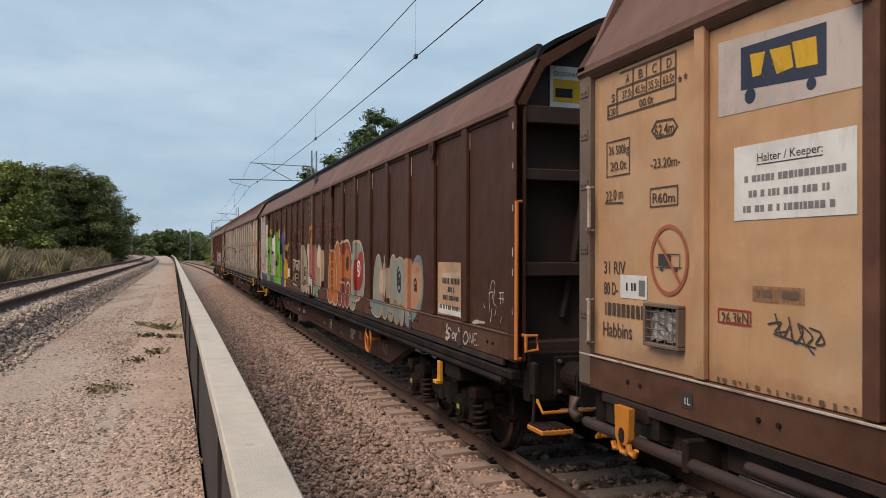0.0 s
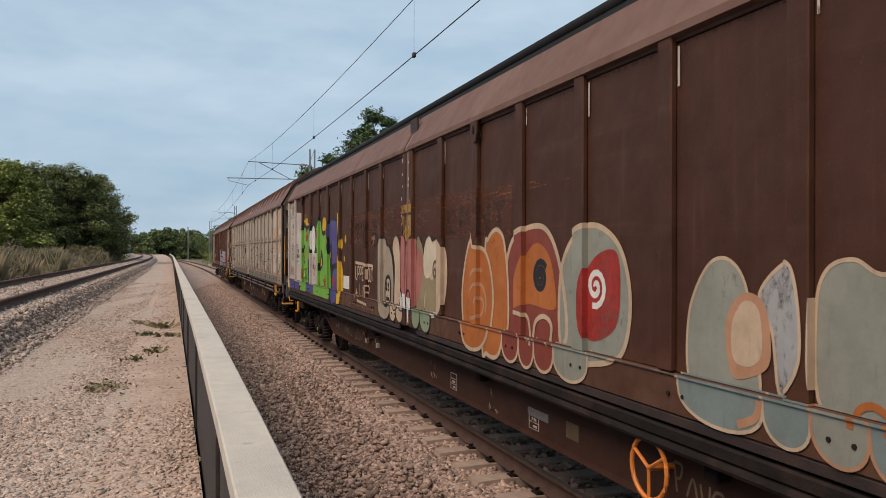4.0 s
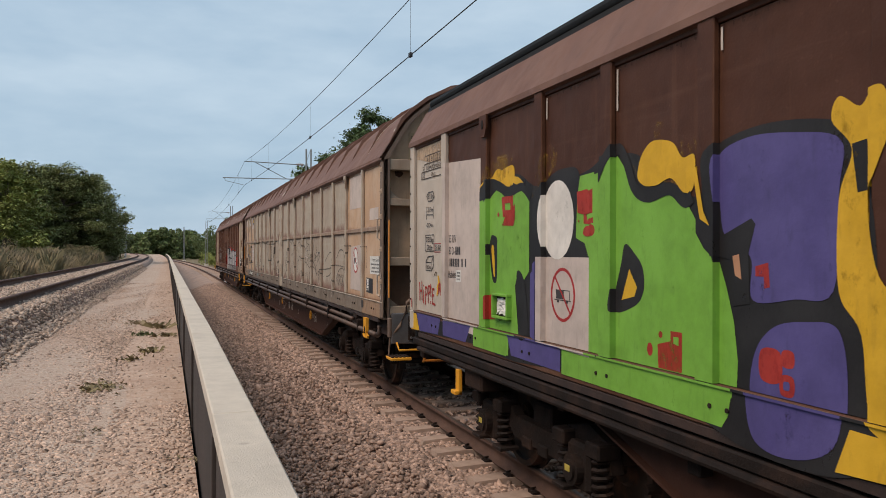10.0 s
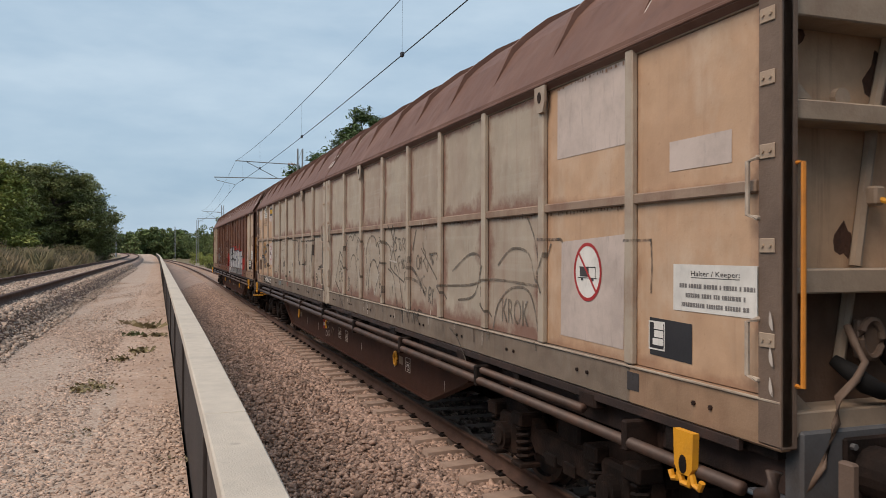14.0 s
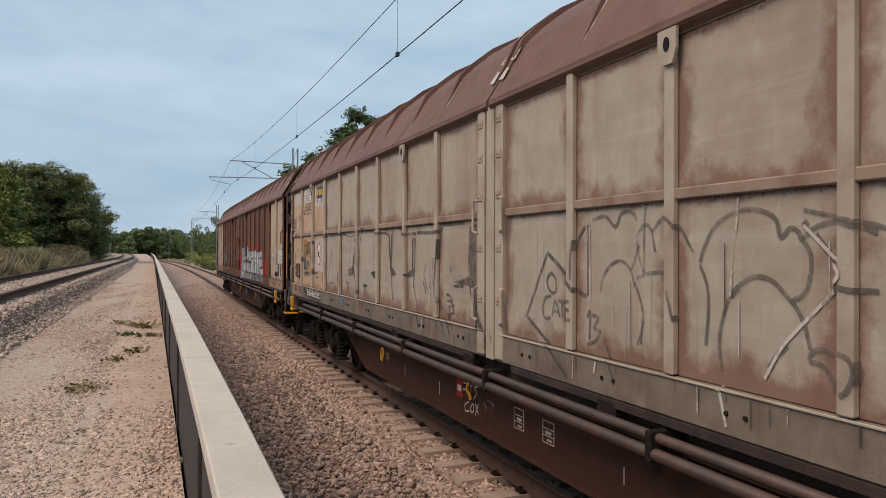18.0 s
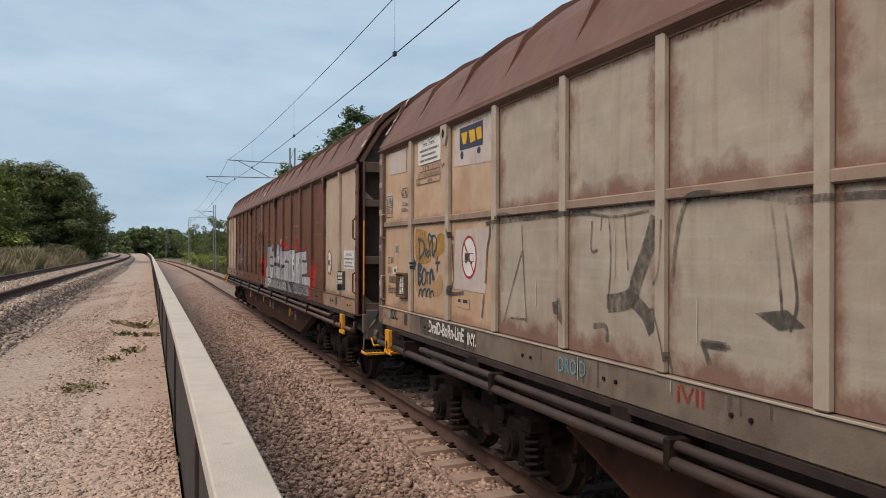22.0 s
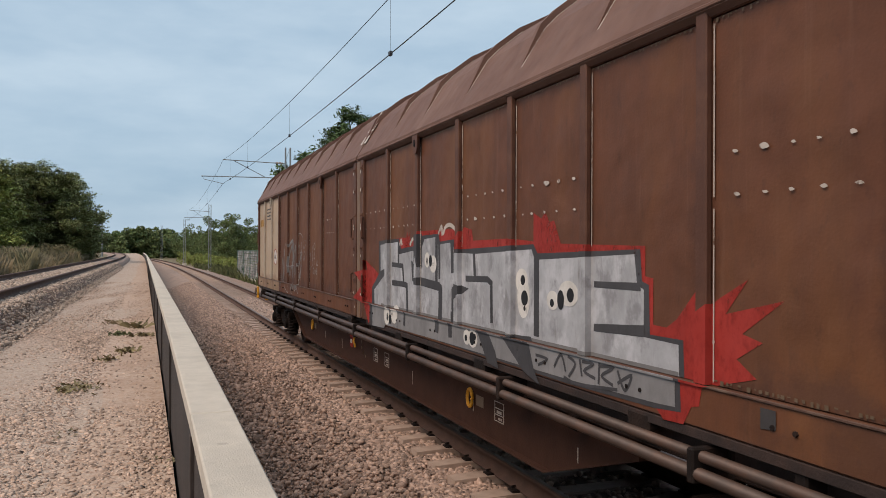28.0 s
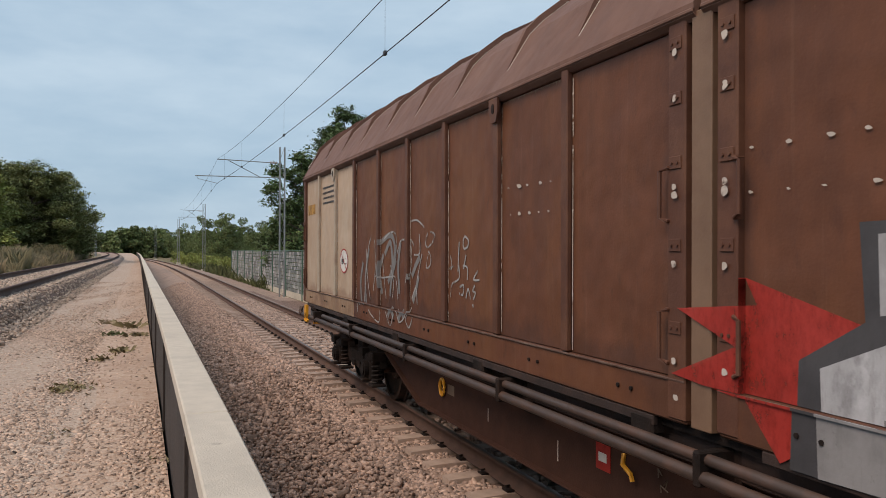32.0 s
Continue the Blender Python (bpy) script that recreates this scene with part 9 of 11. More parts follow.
stroke(wagon_c, "marker", 2, [(16.64, 2.35), (16.65, 2.25)], 0.017)
stroke(wagon_c, "smoke", 2, [(16.04, 2.32), (16.11, 2.16), (16.23, 1.96), (16.31, 1.83), (16.57, 1.78)], 0.12)
stroke(wagon_c, "smoke", 2, [(16.27, 1.82), (16.15, 1.75), (16.07, 1.65)], 0.1)
poly(wagon_c, "smoke", 2, [(17.33, 1.74), (17.12, 1.79), (17.09, 1.59), (17.18, 1.65), (17.3, 1.66)])
words(wagon_c, "sky", 2, "DROID", (17.17, 1.26), (16.79, 1.27), 0.110, x=-1.4)
words(wagon_c, "red", 2, "iVII", (15.8, 1.29), (15.57, 1.29), 0.100, x=-1.4)
stroke(wagon_c, "smoke", 2, [(16.74, 1.62), (16.59, 1.63), (16.57, 1.53)], 0.039)
stroke(wagon_c, "smoke", 2, [(15.63, 1.63), (15.43, 1.63)], 0.047)
stroke(wagon_c, "smoke", 2, [(15.62, 1.63), (15.56, 1.52)], 0.039)
keeper_sign(wagon_c, 19.77, 20.50, 3.06, 3.33, 41)
load_table(wagon_c, "faint", 20.57, 19.78, 2.84, 3.06, ["37.5t", "45.5t", "55.5t", "63.5t"], "00.0t")
poly(wagon_c, "pale", 1, [(19.32, 2.32), (18.5, 2.33), (18.58, 1.74), (19.38, 1.75)], "sign_plate", "pale square sign plate")
no_hump(wagon_c, 18.97, 2.06, 0.185, 0.200)
blob(wagon_c, "ochre", 0, [(20.6, 2.33), (20.47, 2.36), (20.23, 2.33), (20.19, 2.27), (19.95, 2.21), (19.84, 2.29), (19.65, 2.28), (19.64, 2.13), (19.82, 2.06), (19.9, 1.99), (20.02, 2.09), (20.13, 1.99), (20.47, 1.98), (20.59, 2.05)])
blob(wagon_c, "tan", 0, [(20.26, 1.95), (19.96, 1.8), (19.78, 1.87), (19.69, 1.75), (19.89, 1.64), (20.47, 1.64), (20.59, 1.73), (20.58, 1.9)])
stroke(wagon_c, "blue", 3, [(20.46, 2.25), (20.44, 2.02)], 0.024)
stroke(wagon_c, "blue", 3, [(20.5, 2.25), (20.32, 2.22), (20.28, 2.12), (20.44, 2.03)], 0.024)
stroke(wagon_c, "blue", 3, [(20.24, 2.14), (20.23, 2.05)], 0.024)
stroke(wagon_c, "blue", 3, [(20.24, 2.12), (20.19, 2.14)], 0.024)
stroke(wagon_c, "blue", 3, [(20.15, 2.12), (20.2, 2.08), (20.15, 2.05), (20.12, 2.09), (20.15, 2.12)], 0.024)
stroke(wagon_c, "blue", 3, [(20.08, 2.06), (20.1, 2.17), (20.15, 2.26), (20.1, 2.3), (20.05, 2.25), (20.08, 2.19)], 0.024)
stroke(wagon_c, "blue", 3, [(20.02, 2.27), (20.01, 2.06)], 0.024)
stroke(wagon_c, "blue", 3, [(20.05, 2.27), (19.92, 2.27), (19.88, 2.17), (20, 2.06)], 0.024)
stroke(wagon_c, "blue", 3, [(20.62, 2.02), (20.6, 1.9)], 0.024)
stroke(wagon_c, "blue", 3, [(20.68, 1.98), (20.56, 1.97)], 0.024)
stroke(wagon_c, "blue", 3, [(20.66, 1.92), (20.57, 2)], 0.024)
stroke(wagon_c, "blue", 3, [(19.85, 2.06), (19.86, 1.9)], 0.024)
stroke(wagon_c, "blue", 3, [(19.92, 1.99), (19.78, 2)], 0.024)
stroke(wagon_c, "blue", 3, [(20.3, 1.92), (20.36, 1.84), (20.32, 1.75), (20.23, 1.79), (20.23, 1.9), (20.3, 1.92)], 0.024)
stroke(wagon_c, "blue", 3, [(20.19, 1.9), (20.17, 1.76)], 0.024)
stroke(wagon_c, "blue", 3, [(20.18, 1.87), (20.12, 1.89)], 0.024)
stroke(wagon_c, "blue", 3, [(20.47, 1.61), (20.43, 1.68), (20.36, 1.69), (20.35, 1.62), (20.3, 1.69), (20.22, 1.7), (20.21, 1.63), (20.17, 1.69), (20.1, 1.71), (20.08, 1.63), (20.05, 1.68), (19.99, 1.69), (19.96, 1.64)], 0.024)
stroke(wagon_c, "blue", 3, [(20.49, 1.97), (20.47, 1.74)], 0.045)
stroke(wagon_c, "blue", 3, [(20.51, 1.96), (20.39, 1.95), (20.46, 1.87), (20.35, 1.82), (20.47, 1.74)], 0.045)
stroke(wagon_c, "blue", 3, [(20.08, 1.76), (20.08, 1.88), (20.02, 1.91), (19.99, 1.83), (19.95, 1.85)], 0.045)
poly(wagon_c, "smoke", 0, [(20.36, 1.40), (18.72, 1.39), (18.74, 1.20), (20.30, 1.22)])
stroke(wagon_c, "smoke", 2, [(19.49, 2.34), (19.42, 2.25), (19.38, 2.24)], 0.039)
stroke(wagon_c, "smoke", 2, [(19.41, 2.19), (19.4, 2.01), (19.38, 1.83), (19.45, 1.7), (19.11, 1.72)], 0.039)
stroke(wagon_c, "smoke", 2, [(18.56, 2.35), (18.5, 2.36), (18.48, 2.27), (18.54, 2.13), (18.58, 1.83)], 0.039)
stroke(wagon_c, "smoke", 2, [(18.61, 1.73), (18.66, 1.52)], 0.039)
words(wagon_c, "white", 3, "DroiD-BoRn-LinE", (20.03, 1.265), (19.02, 1.265), 0.125, x=-1.4, bold=0.03)
words(wagon_c, "white", 3, "INY.", (18.93, 1.255), (18.72, 1.255), 0.11, x=-1.4, bold=0.03)
poly(wagon_c, "ink", 2, [(19.01, 1.38), (18.92, 1.38), (18.92, 1.27), (19.01, 1.27)], "label_plate")
words(wagon_c, "faint", 2, "62.4m", (21.11, 2.76), (20.9, 2.76), 0.080)
words(wagon_c, "faint", 2, "22.0m", (21.11, 2.65), (20.9, 2.64), 0.050)
words(wagon_c, "faint", 2, "-23.28m-", (21.16, 2.58), (20.87, 2.57), 0.050)
poly(wagon_c, "ink", 2, [(20.92, 1.39), (20.81, 1.39), (20.81, 1.26), (20.92, 1.26)], "label_plate")
words(wagon_c, "faint", 2, "37 RIV", (21.7, 1.957), (21.46, 1.957), 0.085)
words(wagon_c, "faint", 2, "80 D-", (21.7, 1.84), (21.54, 1.84), 0.085)
text_lines(wagon_c, "faint", 2, 21.27, 21.7, [1.723], 0.085, 43, word=(0.4, 0.55), gap=0.2)
text_lines(wagon_c, "ink", 3, 21.34, 21.46, [1.855], 0.045, 44, word=(0.4, 0.55), gap=0.2)
poly(wagon_c, "pale", 1, [(21.68, 3.32), (20.95, 3.31), (20.95, 3.04), (21.68, 3.06)], "pale_patch", "pale repainted patch")
poly(wagon_c, "pale", 1, [(21.40, 2.20), (21.26, 2.20), (21.26, 2.07), (21.40, 2.07)], "label_plate")
rects(wagon_c, "print", 2, [(21.285, 21.375, 2.09, 2.18)], "label_mark")
poly(wagon_c, "plate", 1, [(19.31, 1.69), (18.96, 1.68), (18.96, 1.57), (19.31, 1.58)], "label_plate")
text_lines(wagon_c, "ink", 2, 18.99, 19.28, [1.625], 0.032, 46, word=(2.0, 6.0), gap=0.5)
stroke(wagon_c, "faint", 2, [(21.15, 2.80), (21.10, 2.85), (20.91, 2.85), (20.86, 2.79), (20.92, 2.745), (21.09, 2.745), (21.15, 2.80)], 0.01, straight=True, name="stencil_frame")
words(wagon_c, "faint", 2, "Habbins", (21.7, 1.59), (21.39, 1.6), 0.110)
poly(wagon_c, "sign", 2, [(21.48, 1.91), (21.31, 1.93), (21.31, 1.84), (21.48, 1.83)], "label_plate")
words(wagon_c, "ink", 2, "2020", (21.5, 1.29), (21.25, 1.3), 0.120, x=-1.4)
blob(wagon_c, "mint", 1, [(21.69, 1.35), (21.48, 1.36), (21.5, 1.29), (21.66, 1.29)])
blob(wagon_c, "pink", 1, [(21.89, 1.33), (21.73, 1.34), (21.75, 1.27), (21.88, 1.26)])
poly(wagon_c, "pale", 0, [(21.78, 2.84), (21.51, 2.83), (21.52, 2.63), (21.78, 2.65)], "pale_patch")
words(wagon_c, "faint", 2, "26 500kg", (21.77, 2.7), (21.53, 2.69), 0.080)
box_outline(wagon_c, "dull", 2, 21.52, 21.78, 2.65, 2.8)
words(wagon_c, "faint", 2, "R 60 m", (21.77, 2.58), (21.54, 2.57), 0.070)
box_outline(wagon_c, "dull", 2, 21.52, 21.78, 2.53, 2.68)
document_box(wagon_c, 20.86, 21.21, 1.57, 1.86, "sign", True, "rustbox")
no_hump(wagon_d, 2.11, 1.92, 0.170, 0.200)
keeper_sign(wagon_d, 0.34, 1.04, 1.84, 2.12, 51)
poly(wagon_d, "slate", 1, [(1.34, 1.79), (0.94, 1.8), (0.94, 1.51), (1.34, 1.49)], "notice_board", "dark notice board with white frames")
box_outline(wagon_d, "sign", 2, 1.14, 1.3, 1.59, 1.78)
text_lines(wagon_d, "sign", 2, 1.15, 1.29, [1.725, 1.668, 1.611], 0.040, 53)
poly(wagon_d, "ink", 1, [(1.5, 1.38), (1.41, 1.38), (1.41, 1.26), (1.5, 1.25)], "label_plate")
poly(wagon_d, "red", 0, [(9.92, 1.28), (9.96, 1.91), (9.92, 2.23), (9.06, 2.27), (8.43, 2.23), (8.37, 2.33), (7.33, 2.33), (7.24, 2.23), (7.09, 2.34), (6.9, 2.31), (6.87, 2.21), (6.08, 2.22), (5.66, 2.19), (5.66, 2.41), (5.53, 2.36), (5.47, 2.41), (5.4, 2.33), (5.33, 2.34), (5.23, 2.17), (4.2, 2.15), (4.2, 1.97), (4.12, 1.96), (4.12, 1.69), (3.85, 1.68), (3.67, 1.77), (3.59, 1.67), (3.67, 1.3), (3.89, 1.25), (4.16, 1.43), (7.02, 1.4)])
poly(wagon_d, "soot", 1, [(10.12, 1.33), (10.05, 1.69), (9.74, 1.81), (9.74, 2.2), (9.15, 2.22), (9.07, 2.14), (8.37, 2.18), (8.32, 2.28), (7.79, 2.29), (7.75, 2.21), (7.32, 2.23), (7.27, 2.13), (5.66, 2.17), (5.59, 2.1), (4.25, 2.13), (4.23, 1.94), (4.16, 1.92), (4.15, 1.63), (3.84, 1.63), (3.82, 1.24), (4.05, 1.22), (5.07, 1.2), (10.19, 1.22)])
poly(wagon_d, "silver", 2, [(9.98, 1.35), (9.92, 1.65), (9.6, 1.78), (9.6, 2.16), (9.22, 2.18), (9.19, 2.07), (8.32, 2.14), (8.23, 2.24), (7.84, 2.26), (7.8, 2.18), (7.38, 2.2), (7.33, 2.1), (6.81, 2.09), (5.69, 2.13), (5.63, 2.05), (4.31, 2.1), (4.28, 1.92), (4.21, 1.89), (4.21, 1.61), (3.88, 1.6), (3.87, 1.26), (4.05, 1.25), (5.07, 1.23), (10.1, 1.2)])
# the same silver, darker on the skirt below the lip
poly(wagon_d, "silverlow", 2.4, between([(9.98, 1.35), (9.92, 1.65), (9.6, 1.78), (9.6, 2.16), (9.22, 2.18), (9.19, 2.07), (8.32, 2.14), (8.23, 2.24), (7.84, 2.26), (7.8, 2.18), (7.38, 2.2), (7.33, 2.1), (6.81, 2.09), (5.69, 2.13), (5.63, 2.05), (4.31, 2.1), (4.28, 1.92), (4.21, 1.89), (4.21, 1.61), (3.88, 1.6), (3.87, 1.26), (4.05, 1.25), (5.07, 1.23), (10.1, 1.2)], 1, 0, Z_PAN - 0.007))
poly(wagon_d, "grey", 2.5, [(9.92, 1.45), (5.63, 1.45), (4.24, 1.45), (3.88, 1.45), (3.88, 1.42), (4.24, 1.42), (5.63, 1.4), (9.92, 1.37)])
stroke(wagon_d, "soot", 3, [(7.29, 2.14), (7.28, 1.85)], 0.055, straight=True)
stroke(wagon_d, "soot", 3, [(7.04, 1.86), (6.53, 1.87), (6.45, 1.84), (6.44, 1.5)], 0.055, straight=True)
stroke(wagon_d, "soot", 3, [(6.84, 2.11), (6.82, 1.89)], 0.055, straight=True)
stroke(wagon_d, "soot", 3, [(8.46, 2.14), (8.49, 1.83)], 0.055, straight=True)
stroke(wagon_d, "soot", 3, [(7.76, 2.2), (7.75, 1.83)], 0.055, straight=True)
stroke(wagon_d, "soot", 3, [(8.21, 1.79), (7.76, 1.77), (7.71, 1.38)], 0.055, straight=True)
stroke(wagon_d, "soot", 3, [(7.38, 1.75), (7.36, 1.36)], 0.055, straight=True)
poly(wagon_d, "soot", 3, [(7.29, 1.81), (6.96, 1.77), (7.29, 1.66)])
stroke(wagon_d, "soot", 3, [(5.6, 2.08), (5.6, 1.47)], 0.085, straight=True)
poly(wagon_d, "soot", 3, [(6.2, 1.43), (5.69, 1.46), (5.66, 1.39), (5.58, 1.22), (5.48, 1.12), (5.77, 1.19)])
poly(wagon_d, "soot", 3, [(6.71, 1.43), (6.46, 1.43), (6.29, 1.27), (6.23, 1.14), (6.46, 1.16)])
poly(wagon_d, "soot", 3, [(4.77, 1.92), (4.24, 1.93), (4.24, 1.88), (4.77, 1.88)])
poly(wagon_d, "soot", 3, [(4.77, 1.64), (4.2, 1.68), (4.2, 1.61), (4.77, 1.59)])
oval(wagon_d, "white", 4, 5.85, 1.88, 0.11, 0.1)
oval(wagon_d, "white", 4, 5.82, 1.75, 0.11, 0.16)
oval(wagon_d, "white", 4, 5.34, 1.76, 0.09, 0.07)
oval(wagon_d, "white", 4, 5.11, 1.82, 0.14, 0.09)
oval(wagon_d, "white", 4, 6.93, 1.33, 0.08, 0.07)
oval(wagon_d, "white", 4, 6.79, 1.33, 0.11, 0.08)
oval(wagon_d, "black", 5, 5.83, 1.89, 0.04, 0.04)
oval(wagon_d, "black", 5, 5.8, 1.75, 0.06, 0.06)
oval(wagon_d, "black", 5, 5.8, 1.67, 0.02, 0.02)
oval(wagon_d, "black", 5, 5.35, 1.74, 0.03, 0.03)
oval(wagon_d, "black", 5, 5.22, 1.77, 0.05, 0.07)
oval(wagon_d, "black", 5, 5.08, 1.81, 0.05, 0.05)
oval(wagon_d, "black", 5, 6.95, 1.32, 0.03, 0.03)
oval(wagon_d, "black", 5, 6.8, 1.33, 0.06, 0.06)
oval(wagon_d, "black", 5, 6.74, 1.35, 0.03, 0.03)
poly(wagon_d, "red", 0, [(4.14, 1.6), (3.90, 1.74), (3.74, 1.90), (3.72, 1.78), (3.54, 1.88), (3.34, 1.98), (3.50, 1.80), (3.10, 1.89), (3.38, 1.71), (3.24, 1.68), (3.42, 1.58), (3.28, 1.50), (3.66, 1.4), (3.8, 1.18), (3.98, 1.17), (4.14, 1.3)])
poly(wagon_d, "soot", 1, [(10.38, 1.14), (10.36, 1.63), (10.01, 1.83), (10.04, 2.24), (9.14, 2.26), (9.14, 1.71), (9.75, 1.15)])
poly(wagon_d, "silver", 2, [(10.22, 1.14), (10.24, 1.61), (9.74, 1.82), (9.74, 1.89), (9.94, 1.86), (9.95, 2.19), (9.19, 2.22), (9.14, 1.71), (9.67, 1.16)])
poly(wagon_d, "silverlow", 2.4, between([(10.22, 1.14), (10.24, 1.61), (9.74, 1.82), (9.74, 1.89), (9.94, 1.86), (9.95, 2.19), (9.19, 2.22), (9.14, 1.71), (9.67, 1.16)], 1, 0, Z_PAN - 0.007))
stroke(wagon_d, "soot", 3, [(9.43, 1.95), (9, 1.94), (8.96, 1.75)], 0.055, straight=True)
stroke(wagon_d, "soot", 3, [(9.43, 1.73), (8.97, 1.73), (8.84, 1.72), (8.82, 1.47), (8.84, 1.26)], 0.065, straight=True)
stroke(wagon_d, "soot", 3, [(9.17, 2.24), (9.16, 1.95)], 0.05, straight=True)
stroke(wagon_d, "soot", 3, [(7.84, 2.28), (7.84, 1.8)], 0.075, straight=True)
stroke(wagon_d, "soot", 3, [(7.4, 2.2), (7.38, 1.9)], 0.08, straight=True)
stroke(wagon_d, "soot", 3, [(7.72, 1.75), (7.72, 1.56), (7.75, 1.29)], 0.11, straight=True)
stroke(wagon_d, "soot", 3, [(7.38, 1.53), (7.36, 1.28)], 0.1, straight=True)
poly(wagon_d, "soot", 3, [(8.68, 2.01), (8.63, 2), (8.46, 1.81), (8.51, 1.76), (8.64, 1.78)])
poly(wagon_d, "soot", 3, [(8.54, 1.81), (8.33, 1.83), (7.77, 1.8), (7.68, 1.77), (7.68, 1.71), (7.79, 1.71), (8.51, 1.75)])
poly(wagon_d, "soot", 3, [(8.46, 2.29), (8.31, 2.3), (8.31, 1.94), (8.34, 1.91), (8.46, 2.1)])
poly(wagon_d, "soot", 3, [(7.4, 1.76), (7.29, 1.8), (7.18, 1.77), (7.18, 1.68), (7.29, 1.64), (7.36, 1.53), (7.41, 1.55)])
oval(wagon_d, "white", 4, 8.13, 2.02, 0.08, 0.08)
oval(wagon_d, "white", 4, 7.94, 1.98, 0.1, 0.09)
oval(wagon_d, "white", 4, 9.55, 1.32, 0.12, 0.11)
oval(wagon_d, "white", 4, 9.24, 1.36, 0.14, 0.11)
oval(wagon_d, "black", 5, 8.13, 2.01, 0.02, 0.04)
oval(wagon_d, "black", 5, 8.02, 2.01, 0.05, 0.06)
oval(wagon_d, "black", 5, 7.94, 1.98, 0.01, 0.02)
oval(wagon_d, "black", 5, 9.52, 1.31, 0.03, 0.05)
oval(wagon_d, "black", 5, 9.4, 1.29, 0.06, 0.06)
oval(wagon_d, "black", 5, 9.32, 1.36, 0.02, 0.02)
stroke(wagon_d, "chalk", 1, [(7.65, 2.28), (7.59, 2.35), (7.45, 2.37), (7.28, 2.31)], 0.04)
stroke(wagon_d, "chalk", 1, [(7.79, 2.29), (7.7, 2.36), (7.68, 2.27)], 0.04)
stroke(wagon_d, "chalk", 1, [(9.13, 2.18), (9.07, 2.24), (9.03, 2.18)], 0.04)
stroke(wagon_d, "chalk", 1, [(8.74, 2.18), (8.62, 2.25), (8.49, 2.22)], 0.04)
poly(wagon_d, "red", 0, [(8.96, 2.16), (8.93, 2.29), (8.88, 2.24), (8.84, 2.35), (8.8, 2.26), (8.75, 2.33), (8.74, 2.16)])
poly(wagon_d, "red", 0, [(9.95, 1.81), (10.04, 1.82), (10.7, 1.99), (10.62, 1.86), (11.17, 1.81), (10.72, 1.65), (11.22, 1.45), (10.67, 1.4), (10.44, 1.15), (10.22, 1.28)])
stroke(wagon_d, "soot", 4, [(5.55, 1.34), (5.37, 1.33), (5.51, 1.27)], 0.022)
stroke(wagon_d, "soot", 4, [(5.26, 1.29), (5.16, 1.39), (5.09, 1.28)], 0.022)
stroke(wagon_d, "soot", 4, [(5.06, 1.39), (4.96, 1.35), (5.05, 1.25)], 0.022)
stroke(wagon_d, "soot", 4, [(4.9, 1.39), (4.87, 1.28)], 0.022)
stroke(wagon_d, "soot", 4, [(4.87, 1.38), (4.73, 1.38), (4.84, 1.32), (4.7, 1.29)], 0.022)
stroke(wagon_d, "soot", 4, [(4.65, 1.4), (4.66, 1.26)], 0.022)
stroke(wagon_d, "soot", 4, [(4.65, 1.38), (4.49, 1.39), (4.62, 1.32), (4.49, 1.28)], 0.022)
stroke(wagon_d, "soot", 4, [(4.44, 1.38), (4.36, 1.27), (4.29, 1.37), (4.44, 1.3)], 0.022)
stroke(wagon_d, "soot", 4, [(5.12, 1.24), (4.93, 1.22), (4.44, 1.26)], 0.022)
poly(wagon_d, "ink", 2, [(3.22, 1.38), (3.12, 1.38), (3.12, 1.29), (3.22, 1.28)], "label_plate")
stroke(wagon_d, "grey", 2, [(17.98, 1.38), (18.04, 1.69), (17.92, 1.96)], 0.07)
stroke(wagon_d, "grey", 2, [(17.75, 1.4), (17.8, 1.77), (17.63, 2.14)], 0.07)
stroke(wagon_d, "grey", 2, [(17.1, 2.21), (16.66, 2.3), (16.48, 2.14), (16.62, 1.87), (16.76, 1.73)], 0.07)
stroke(wagon_d, "grey", 2, [(16.9, 2.07), (16.66, 2.21), (16.57, 1.94)], 0.07)
stroke(wagon_d, "grey", 2, [(17, 1.58), (17.1, 1.86), (16.95, 2.07)], 0.07)
stroke(wagon_d, "grey", 2, [(16.66, 1.57), (16.62, 1.77), (16.44, 2.01)], 0.07)
stroke(wagon_d, "grey", 2, [(16.3, 1.62), (16.35, 1.94), (16.26, 2.21)], 0.07)
stroke(wagon_d, "grey", 2, [(15.85, 1.83), (15.71, 1.96), (15.58, 2.05)], 0.07)
stroke(wagon_d, "grey", 2, [(15.81, 1.55), (15.7, 1.71), (15.62, 1.84)], 0.07)
stroke(wagon_d, "grey", 2, [(16.66, 1.33), (16.57, 1.42), (16.44, 1.34)], 0.07)
stroke(wagon_d, "grey", 2, [(16.26, 1.31), (16.13, 1.42), (16.05, 1.35)], 0.07)
stroke(wagon_d, "lilac", 3, [(17.86, 1.39), (17.69, 2.07), (17.52, 2.29)], 0.02)
stroke(wagon_d, "lilac", 3, [(17.41, 1.6), (17.31, 1.93), (17.36, 2.25)], 0.02)
stroke(wagon_d, "lilac", 3, [(16.95, 2.25), (16.66, 2.33), (16.44, 2.29), (16.44, 2.01)], 0.02)
stroke(wagon_d, "lilac", 3, [(17.2, 1.8), (17, 1.78), (16.66, 1.8), (16.44, 1.79), (16.35, 1.55)], 0.02)
stroke(wagon_d, "lilac", 3, [(17.55, 1.48), (17.69, 1.77), (17.75, 2.14)], 0.02)
stroke(wagon_d, "lilac", 3, [(16.83, 1.53), (16.9, 1.73), (17, 2.04)], 0.02)
stroke(wagon_d, "lilac", 3, [(16.57, 1.55), (16.53, 1.74), (16.66, 1.94)], 0.02)
